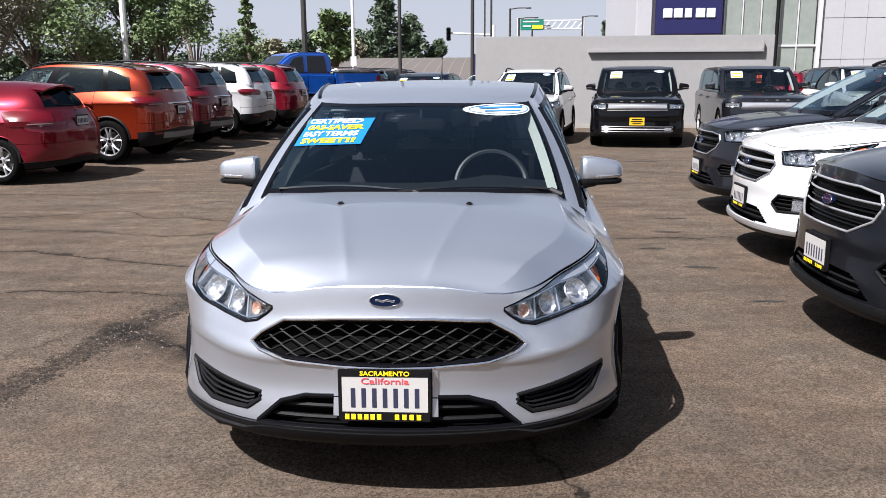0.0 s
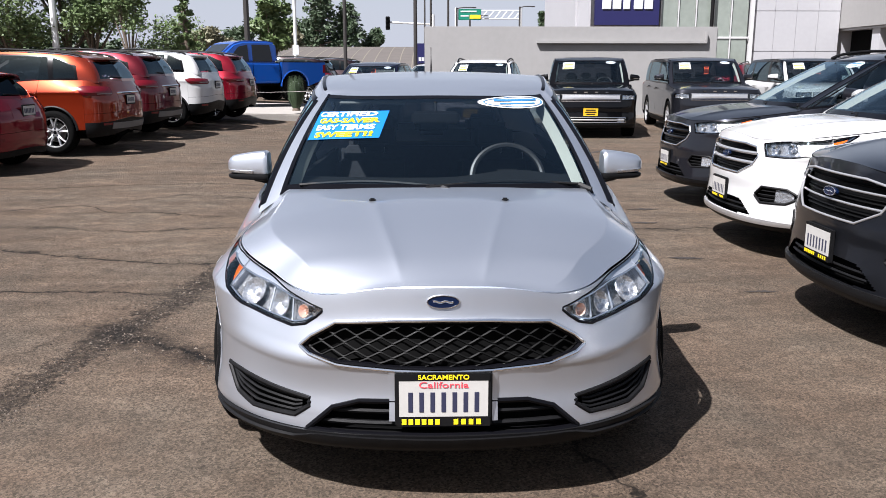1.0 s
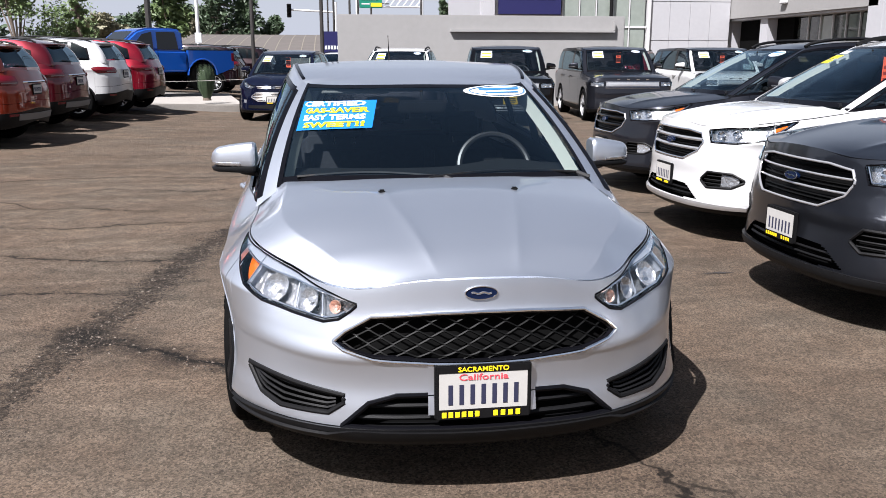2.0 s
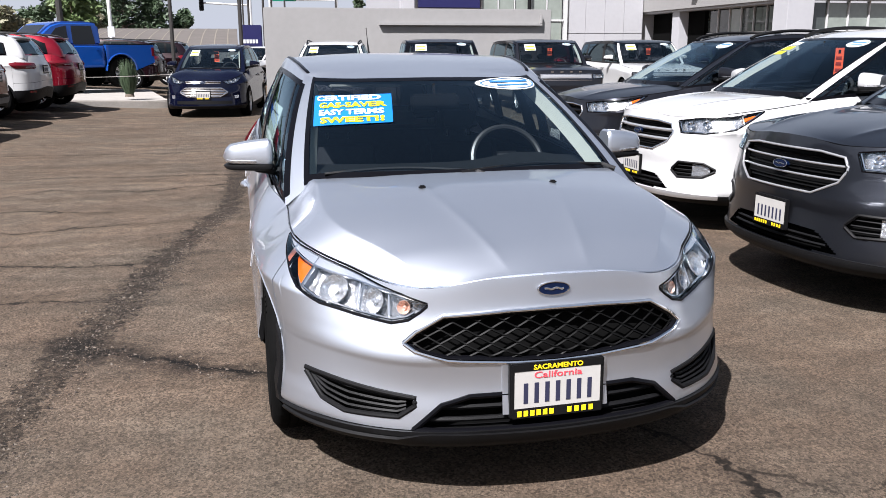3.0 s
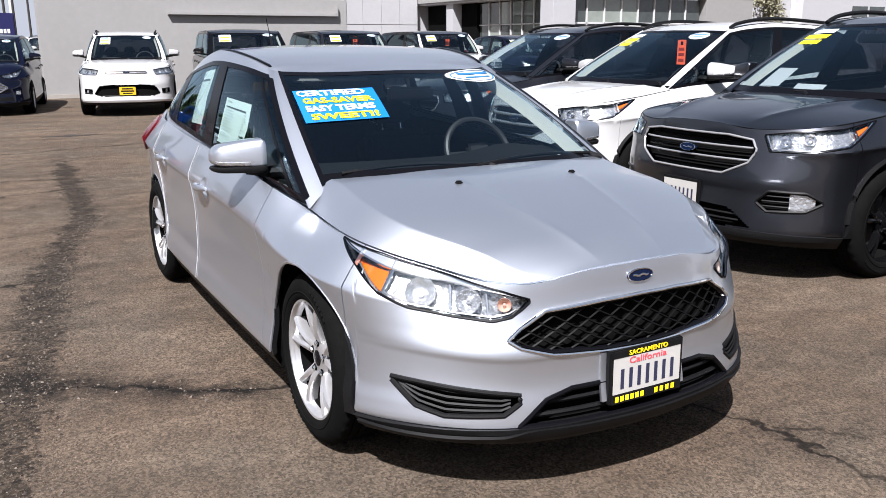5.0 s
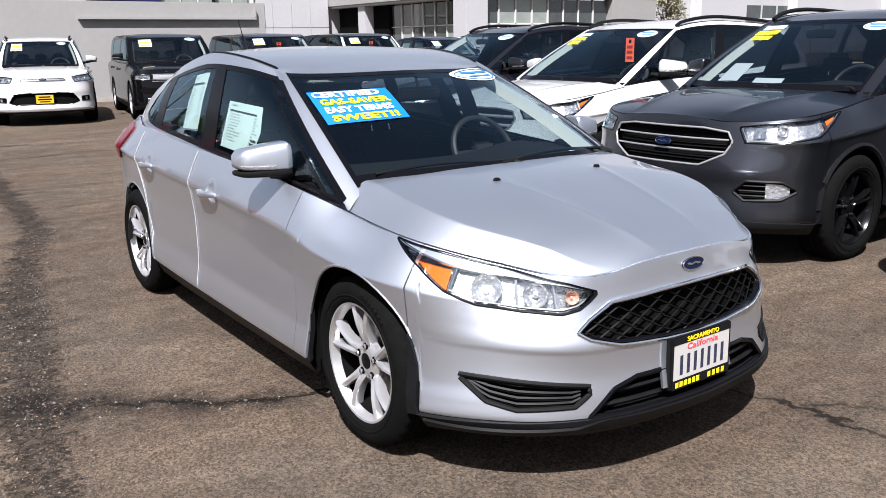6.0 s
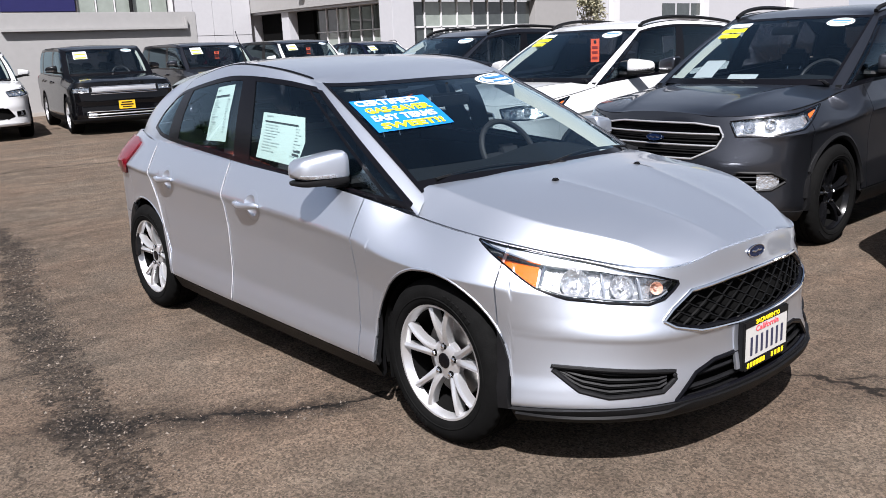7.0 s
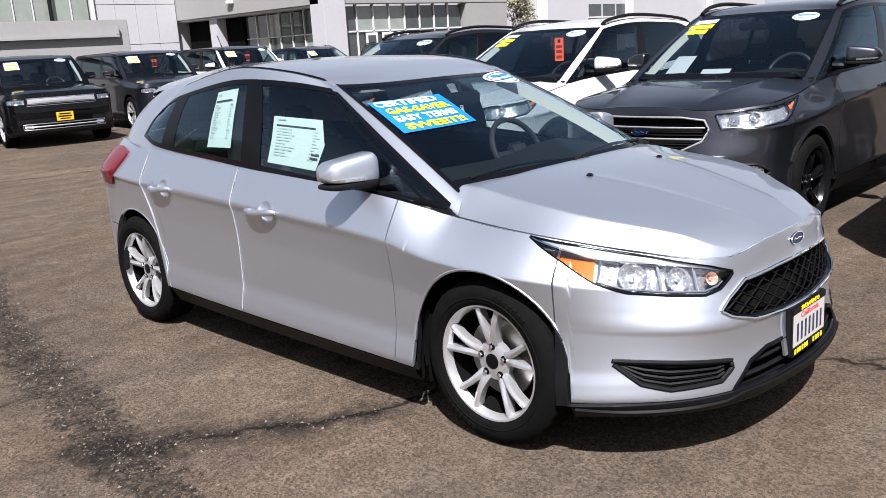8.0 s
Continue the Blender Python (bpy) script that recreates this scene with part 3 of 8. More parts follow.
HATCH = dict(guards=True, facet=True, W=0.905, L=4.36, nose=0.60, tail=0.52, y0=0.06, fo=0.89, wb=2.648, R=0.316, rim=0.217, tyre_w=0.21, track=0.765, arch=0.352,
             hood_z=0.700, crown=0.035, lamp_y=0.65, lamp_z=0.79, side_z=0.825, belt_f=0.885, belt_m=0.965, belt_r=1.02, tail_z=1.03,
             top_f=0.065, top_m=0.14, top_l=0.115, top_s=0.14, top_d=0.085, top_r=0.13, lip_z=0.205, sill_z=0.16, rear_z=0.26, prof_f=PROF_FH, prof_s=PROF_SH, prof_r=PROF_R,
             hood_c=((0.13, 0.735), (0.3, 0.800), (0.55, 0.868), (0.825, 0.922), (1.06, 0.945)), hood_pow=6.0, cowl=(1.05, 1.17), seams=(1.345, 2.43, 3.36), glass_w=(3.40, 4.80, 4.80, 5.76, 6.00), b_post=(4.80, 4.96, 4.56, 4.79),
             cabin=((0, 1.03, 0.93, 0, 1.83, 1.315), (0.40, 1.06, 0.93, 0.36, 1.87, 1.312), (0.672, 1.16, 0.912, 0.55, 1.98, 1.318), (0.765, 1.13, 0.865, 0.59, 2.02, 1.335),
                    (0.795, 1.55, 0.90, 0.625, 2.25, 1.385), (0.81, 2.47, 0.965, 0.645, 2.62, 1.418), (0.795, 3.25, 1.005, 0.632, 3.15, 1.350), (0.752, 3.58, 1.03, 0.562, 3.44, 1.29),
                    (0.60, 4.02, 1.03, 0.45, 3.79, 1.31), (0, 4.24, 1.03, 0, 3.98, 1.375)),
             roof_c=((1.83, 1.315), (2.3, 1.405), (2.8, 1.445), (3.4, 1.44), (3.98, 1.38)))
SUV = dict(ridge=0.013, ridge_w=0.045, W=0.925, L=4.52, nose=0.46, tail=0.30, y0=0.05, fo=0.93, wb=2.69, R=0.352, rim=0.238, tyre_w=0.235, track=0.80, arch=0.40,
           hood_z=0.93, crown=0.03, lamp_y=0.80, lamp_z=1.00, side_z=1.035, belt_f=1.075, belt_m=1.12, belt_r=1.18, tail_z=1.16,
           top_f=0.09, top_l=0.10, top_s=0.13, top_d=0.09, top_r=0.12, lip_z=0.25, sill_z=0.22, rear_z=0.36, prof_f=PROF_F, prof_s=PROF_S, prof_r=PROF_R,
           hood_c=((0.14, 0.955), (0.35, 1.00), (0.65, 1.045), (0.95, 1.075), (1.2, 1.09)), cowl=(1.12, 1.22), seams=(1.42, 2.52, 3.42),
           cabin=((0, 1.14, 1.09, 0, 2.0, 1.57), (0.42, 1.17, 1.09, 0.38, 2.03, 1.565), (0.68, 1.26, 1.09, 0.58, 2.12, 1.56), (0.78, 1.22, 1.05, 0.62, 2.16, 1.575),
                  (0.815, 1.62, 1.09, 0.655, 2.35, 1.61), (0.83, 2.5, 1.12, 0.67, 2.7, 1.63), (0.815, 3.35, 1.16, 0.66, 3.3, 1.61), (0.79, 3.9, 1.20, 0.635, 3.85, 1.57),
                  (0.70, 4.30, 1.16, 0.56, 4.08, 1.53), (0, 4.40, 1.16, 0, 4.16, 1.54)),
           roof_c=((2.0, 1.57), (2.4, 1.635), (2.9, 1.66), (3.5, 1.64), (4.16, 1.545)))
SMALLSUV = dict(SUV, W=0.885, L=4.10, wb=2.52, fo=0.83, track=0.76, R=0.335, rim=0.215, arch=0.38, cowl=(1.02, 1.12), lamp_y=0.72, seams=(1.30, 2.32, 3.12),
                hood_c=((0.14, 0.955), (0.33, 1.00), (0.6, 1.045), (0.85, 1.075), (1.1, 1.09)),
                cabin=((0, 1.04, 1.09, 0, 1.8, 1.56), (0.40, 1.07, 1.09, 0.36, 1.83, 1.555), (0.65, 1.15, 1.09, 0.55, 1.92, 1.55), (0.745, 1.11, 1.05, 0.59, 1.96, 1.565),
                       (0.78, 1.5, 1.09, 0.62, 2.12, 1.60), (0.795, 2.3, 1.12, 0.635, 2.4, 1.62), (0.78, 3.05, 1.17, 0.625, 3.0, 1.60), (0.755, 3.5, 1.22, 0.605, 3.45, 1.57),
                       (0.67, 3.90, 1.14, 0.54, 3.66, 1.53), (0, 3.98, 1.14, 0, 3.74, 1.54)),
                roof_c=((1.8, 1.56), (2.2, 1.625), (2.6, 1.65), (3.1, 1.63), (3.74, 1.545)))
BOXY = dict(W=0.965, L=5.10, nose=0.22, tail=0.15, y0=0.04, fo=0.92, wb=2.995, R=0.365, rim=0.25, tyre_w=0.245, track=0.835, arch=0.41,
            hood_z=0.98, crown=0.02, lamp_y=0.45, lamp_z=1.00, side_z=1.06, belt_f=1.09, belt_m=1.10, belt_r=1.12, tail_z=1.12,
            top_f=0.07, top_l=0.06, top_s=0.07, top_d=0.05, top_r=0.06, lip_z=0.24, sill_z=0.20, rear_z=0.36, prof_f=PROF_F,
            prof_s=([0, 0.08, 0.2, 0.5, 0.85, 1], [0.05, 0.02, 0.005, 0.012, 0, 0]), prof_r=PROF_R, ridge=0.004, hood_pow=6.0,
            hood_c=((0.1, 1.00), (0.4, 1.05), (0.8, 1.085), (1.1, 1.10), (1.35, 1.11)), cowl=(1.30, 1.36), seams=(1.52, 2.62, 3.75),
            cabin=((0, 1.31, 1.11, 0, 1.86, 1.62), (0.45, 1.33, 1.11, 0.42, 1.88, 1.62), (0.76, 1.38, 1.11, 0.70, 1.93, 1.60), (0.86, 1.36, 1.085, 0.75, 1.97, 1.61),
                   (0.885, 1.7, 1.095, 0.785, 2.15, 1.65), (0.89, 2.6, 1.105, 0.79, 2.7, 1.67), (0.885, 3.75, 1.11, 0.785, 3.75, 1.67), (0.88, 4.60, 1.12, 0.78, 4.58, 1.65),
                   (0.80, 5.0, 1.12, 0.72, 4.88, 1.62), (0, 5.04, 1.12, 0, 4.93, 1.63)),
            roof_c=((1.86, 1.62), (2.3, 1.69), (3.0, 1.71), (4.0, 1.70), (4.93, 1.635)))
MPV = dict(HATCH, prof_f=PROF_F, prof_s=PROF_S, guards=False, facet=False, W=0.915, L=4.41, nose=0.55, hood_z=0.80, lamp_z=0.93, side_z=0.98, belt_f=1.02, belt_m=1.06, belt_r=1.10, tail_z=1.10, R=0.322, track=0.80, cowl=(0.95, 1.06),
           hood_c=((0.13, 0.83), (0.3, 0.90), (0.5, 0.965), (0.75, 1.02), (1.0, 1.05)),
           cabin=((0, 0.97, 1.04, 0, 1.75, 1.50), (0.42, 1.0, 1.04, 0.38, 1.78, 1.50), (0.68, 1.09, 1.03, 0.57, 1.88, 1.49), (0.78, 1.07, 0.99, 0.61, 1.92, 1.505),
                  (0.81, 1.5, 1.03, 0.645, 2.15, 1.55), (0.825, 2.47, 1.06, 0.66, 2.6, 1.57), (0.81, 3.25, 1.09, 0.65, 3.2, 1.55), (0.79, 3.75, 1.11, 0.62, 3.7, 1.50),
                  (0.68, 4.15, 1.10, 0.5, 3.95, 1.46), (0, 4.28, 1.10, 0, 4.02, 1.47)),
           roof_c=((1.75, 1.50), (2.2, 1.575), (2.8, 1.605), (3.4, 1.58), (4.02, 1.475)))


def add_plate(root, S, a, z, mode, rear=False, w=0.30, h=0.155):
    """A number plate in a dealer frame on the band; its number stands as plain bars."""
    p, n = S.pz(a, z, 0.014)
    yaw = math.degrees(math.atan2(n.x, -n.y))
    m = pose(p.x, p.y, p.z, 90, 0, yaw)
    fr = raw("licence_plate", moved(box(-w / 2 - 0.008, w / 2 + 0.008, -h / 2 - 0.016, h / 2 + 0.01, -0.02, 0.003, 0.004), m), TRIM, root, "number plate in a black dealer frame")
    if mode == "yellow":
        raw("dealer_card", moved(box(-w / 2, w / 2, -h / 2, h / 2, 0.004, 0.006), m), mat_cache("dealer_card_yellow", (0.58, 0.34, 0.008)), fr)
        bars = [box(-0.10, 0.10, 0.03, 0.055, 0.0065, 0.008), box(-0.12, 0.12, -0.015, 0.012, 0.0065, 0.008), box(-0.09, 0.09, -0.055, -0.035, 0.0065, 0.008)]
        many("text_bar", [moved(q, m) for q in bars], TRIM, fr)
        return fr
    raw("plate", moved(box(-w / 2 + 0.006, w / 2 - 0.006, -h / 2 + 0.012, h / 2 - 0.006, 0.0035, 0.005), m), PLATEWHITE, fr)
    k = 7
    cw = (w - 0.05) / k
    for i in range(k if mode in ("full", "plain") else 0):
        x = -w / 2 + 0.025 + (i + 0.5) * cw
        raw("number_bar", moved(box(x - cw * 0.21, x + cw * 0.21, -0.044, 0.024, 0.0055, 0.0065, 0.001, 1), m), mat_cache("plate_navy", (0.02, 0.022, 0.05)), fr)
    if mode == "full":
        letters("SACRAMENTO", 0.022, PLATEYELLOW, fr, "lettering", m @ pose(0, h / 2 - 0.003, 0.0075), 0.0004, fit=0.165)
        letters("California", 0.030, SCRIPTRED, fr, "script", m @ pose(0, h / 2 - 0.030, 0.0058), 0.0002, fit=0.16)
        raw("top_bar", moved(box(-w / 2, w / 2, h / 2 - 0.014, h / 2 + 0.009, 0.0045, 0.0062), m), TRIM, fr)
    raw("bottom_bar", moved(box(-w / 2, w / 2, -h / 2 - 0.015, -h / 2 + 0.018, 0.0045, 0.0062), m), TRIM, fr)
    bars = [box(x - 0.0075, x + 0.0075, -h / 2 - 0.009, -h / 2 + 0.010, 0.0064, 0.0074, 0.002, 1) for x in [-0.128 + 0.0215 * i for i in range(6)] + [0.040 + 0.0245 * i for i in range(4)]]
    many("dealer_bar", [moved(q, m) for q in bars], PLATEYELLOW, fr)
    return fr


MATS = {}


def mat_cache(name, color, rough=0.5):
    if name not in MATS:
        MATS[name] = mat(name, color, rough)
    return MATS[name]


def badge(root, p, n, w, h):
    """The blue oval on the nose, with a plain bar for its script."""
    yaw, pit = math.degrees(math.atan2(n.x, -n.y)), math.degrees(math.asin(max(-1, min(1, n.z))))
    m = Matrix.Translation(p) @ pose(0, 0, 0, 90 - pit, 0, yaw)
    ring = [(w * r * math.cos(2 * math.pi * i / 28), h * r * math.sin(2 * math.pi * i / 28), z) for r, z in ((0.0, 0.010), (0.44, 0.010), (0.46, 0.012), (0.5, 0.009), (0.5, -0.01)) for i in range(28)]
    f = [(k * 28 + i, (k + 1) * 28 + i, (k + 1) * 28 + (i + 1) % 28, k * 28 + (i + 1) % 28) for k in range(4) for i in range(28)]
    b = raw("emblem", moved((ring, f), m), BADGEBLUE, root, "blue oval emblem with a chrome edge")
    raw("rim_ring", moved(tube([(w * 0.485 * math.cos(2 * math.pi * i / 28), h * 0.485 * math.sin(2 * math.pi * i / 28), 0.0105) for i in range(28)], 0.0022, 6, True), m), CHROME, b)
    raw("script_bar", moved(tube([(w * 0.30 * t, h * 0.05 * math.sin(6 * t), 0.0115) for t in np.linspace(-1, 1, 15)], 0.0036, 6, flat=0.5), m), CHROME, b)


def mirror(root, S, colour, side, y, z, x0, big=1.0):
    """A door mirror: painted cap that falls away outwards, black base and foot, glass and a repeater."""
    ex = lambda c: math.copysign(abs(c) ** 0.46, c)

    def at(t, a, up, dn, k=1.0, out=0.0):
        r = max(0.02, min(1.0, t / 0.07) ** 0.5 * math.sqrt(max(0.0, 1 - max(0.0, (t - 0.80) / 0.20) ** 2)))
        zz = (up * (1 - 0.42 * t ** 1.7) if math.sin(a) > 0 else dn * (1 - 0.25 * t)) * ex(math.sin(a)) * r
        yy = 0.056 * ex(math.cos(a)) * r * k - out
        return ((0.005 + 0.205 * t) * big, (yy + 0.055 * t ** 1.5) * big, zz * big)

    def blob(up, dn, k, dz):
        nu, nv = 18, 22
        vs = [at(i / nu, 2 * math.pi * j / nv, up, dn, k) for i in range(nu + 1) for j in range(nv)]
        fs = [(i * nv + j, i * nv + (j + 1) % nv, (i + 1) * nv + (j + 1) % nv, (i + 1) * nv + j) for i in range(nu) for j in range(nv)]
        fs += [tuple(range(nv - 1, -1, -1)), tuple(nu * nv + j for j in range(nv))]
        return [(p[0], p[1], p[2] + dz * big) for p in vs], fs

    m = pose(x0, y, z)
    fl = (lambda q: q) if side > 0 else mirrored
    cap = raw("mirror", fl(moved(blob(0.074, 0.036, 1.0, 0.0), m)), colour, root, "painted mirror cap")
    raw("mirror_base", fl(moved(blob(0.012, 0.022, 0.97, -0.036), m)), TRIM, cap)
    foot = tube([(x0 + 0.08 * big, y + 0.02, z - 0.052 * big), (x0 - 0.0, y - 0.005, z - 0.058 * big), (x0 - 0.085, y - 0.02, z - 0.056 * big)], [0.018, 0.028, 0.040], 8, flat=0.8)
    raw("mirror_foot", fl(foot), TRIM, cap)
    strip = sheet(lambda s, t: (Vector(at(0.36 + 0.58 * s, math.pi + 0.62 - 0.5 * t, 0.074, 0.036, 1.0, 0.0025)), Vector((0, -1, 0))), 12, 4, 0.004)
    raw("turn_repeater", fl(moved(strip, m)), REFLECT, cap)
    raw("mirror_glass", fl(moved(box(0.02 * big, 0.17 * big, 0.052 * big, 0.066 * big, -0.035 * big, 0.05 * big, 0.012), m)), CHROME, cap)


def rounded_seat(root, x, y, z, w, h):
    """Front seat: cushion, backrest, headrest."""
    s = raw("seat", box(x - w / 2, x + w / 2, y - 0.25, y + 0.25, z, z + 0.16, 0.05, 3), SEATCLOTH, root)
    raw("backrest", moved(box(-w / 2, w / 2, -0.07, 0.07, 0, h, 0.055, 3), pose(x, y + 0.26, z + 0.08, -14)), SEATCLOTH, s)
    raw("headrest", moved(box(-0.13, 0.13, -0.05, 0.05, 0, 0.18, 0.045, 3), pose(x, y + 0.28 + 0.26 * h, z + h + 0.07, -10)), SEATCLOTH, s)
    many("headrest_post", [tube([(x + d, y + 0.26 + 0.24 * h, z + h - 0.02), (x + d, y + 0.29 + 0.25 * h, z + h + 0.10)], 0.006, 6) for d in (-0.06, 0.06)], CHROME, s)


def cabin_inside(root, S, c, fine):
    """Floor tub, dashboard, wheel, seats, headliner and pillar trim seen through the glazing."""
    k = c["cabin"]
    zb, yb = k[0][2], k[0][1]
    yh = k[0][4]
    bw = k[4][0] - 0.06
    tub = box(-bw, bw, c["fo"] + 0.1, k[9][1] - 0.25, c["sill_z"] + 0.1, c["sill_z"] + 0.16)
    wall = merge(tub, box(-bw - 0.005, -bw + 0.03, c["fo"] + 0.3, k[8][1] - 0.1, c["sill_z"] + 0.1, k[4][2] - 0.01), box(bw - 0.03, bw + 0.005, c["fo"] + 0.3, k[8][1] - 0.1, c["sill_z"] + 0.1, k[4][2] - 0.01))
    raw("cabin_floor", wall, INTERIOR, root)
    vs, fs = [], []
    for i in range(13):
        x = -0.66 + 1.32 * i / 12
        pod = math.exp(-((x - 0.36) / 0.18) ** 2)
        for yy, zz in ((yb + 0.02, zb - 0.03), (yb + 0.20, zb - 0.005), (yb + 0.42, zb + 0.01 + 0.035 * pod), (yb + 0.52, zb - 0.01 + 0.03 * pod), (yb + 0.56, zb - 0.10), (yb + 0.50, zb - 0.36)):
            vs.append((x, yy + 0.10 * (x / 0.66) ** 2 * (zz > zb - 0.04), zz))
    fs = [(i * 6 + j, (i + 1) * 6 + j, (i + 1) * 6 + j + 1, i * 6 + j + 1) for i in range(12) for j in range(5)]
    raw("dashboard", (vs, fs), INTERIOR, root)
    sw = [(0.178 * math.cos(2 * math.pi * i / 36), 0.178 * math.sin(2 * math.pi * i / 36), 0) for i in range(36)]
    m = pose(0.36, yb + 0.66, zb - 0.02, 62)
    spokes = [box(-0.17, 0.17, -0.018, 0.012, -0.012, 0.004, 0.005), box(-0.018, 0.018, -0.17, 0.0, -0.012, 0.004, 0.005), box(-0.07, 0.07, -0.06, 0.05, -0.02, 0.018, 0.02)]
    raw("steering_wheel", moved(merge(tube(sw, 0.015, 8, True), *spokes), m), mat_cache("steering_wheel_grey", (0.014, 0.014, 0.015), 0.4), root)
    for x in (-0.36, 0.36):
        rounded_seat(root, x, yb + 1.22, zb - 0.62, 0.48, 0.58)
    raw("rear_bench", merge(box(-0.64, 0.64, yb + 1.85, yb + 2.3, zb - 0.6, zb - 0.42, 0.05, 3), moved(box(-0.64, 0.64, -0.07, 0.07, 0, 0.56, 0.05, 3), pose(0, yb + 2.32, zb - 0.5, -18))), SEATCLOTH, root)
    for x in (-0.36, 0.0, 0.36):
        raw("rear_headrest", moved(box(-0.12, 0.12, -0.045, 0.045, 0, 0.15, 0.04, 3), pose(x, yb + 2.50, zb + 0.08, -14)), SEATCLOTH, root)
    raw("headliner", S.roof(-0.035, nu=16, nv=16, flange=0), mat_cache("headliner_grey", (0.20, 0.20, 0.19), 0.9), root)
    for s in (1, -1):
        raw("pillar_trim", (lambda q: q if s > 0 else mirrored(q))(sheet(lambda s2, t2: S.cab(1.95 - 0.06 * s2, 0.08 + 0.88 * t2, -0.012 - 0.062 * s2), 4, 10)), BEIGE, root, "light pillar trim")
        raw("centre_pillar_trim", S.cabin_panel(4.9, 5.15, 0.0, 0.97, 3, 6, 0.0, -0.03) if s > 0 else mirrored(S.cabin_panel(4.9, 5.15, 0.0, 0.97, 3, 6, 0.0, -0.03)), INTERIOR, root)
    raw("rear_mirror", merge(box(-0.12, 0.12, yh - 0.12, yh - 0.09, k[0][5] - 0.14, k[0][5] - 0.075, 0.012), tube([(0, yh - 0.10, k[0][5] - 0.09), (0, yh - 0.08, k[0][5] - 0.03)], 0.008)), TRIM, root)
    for s in (1, -1):
        raw("sun_visor", box(s * 0.32 - 0.17, s * 0.32 + 0.17, yh + 0.02, yh + 0.16, k[0][5] - 0.045, k[0][5] - 0.03, 0.006), mat_cache("headliner_grey", (0.20, 0.20, 0.19)), root)


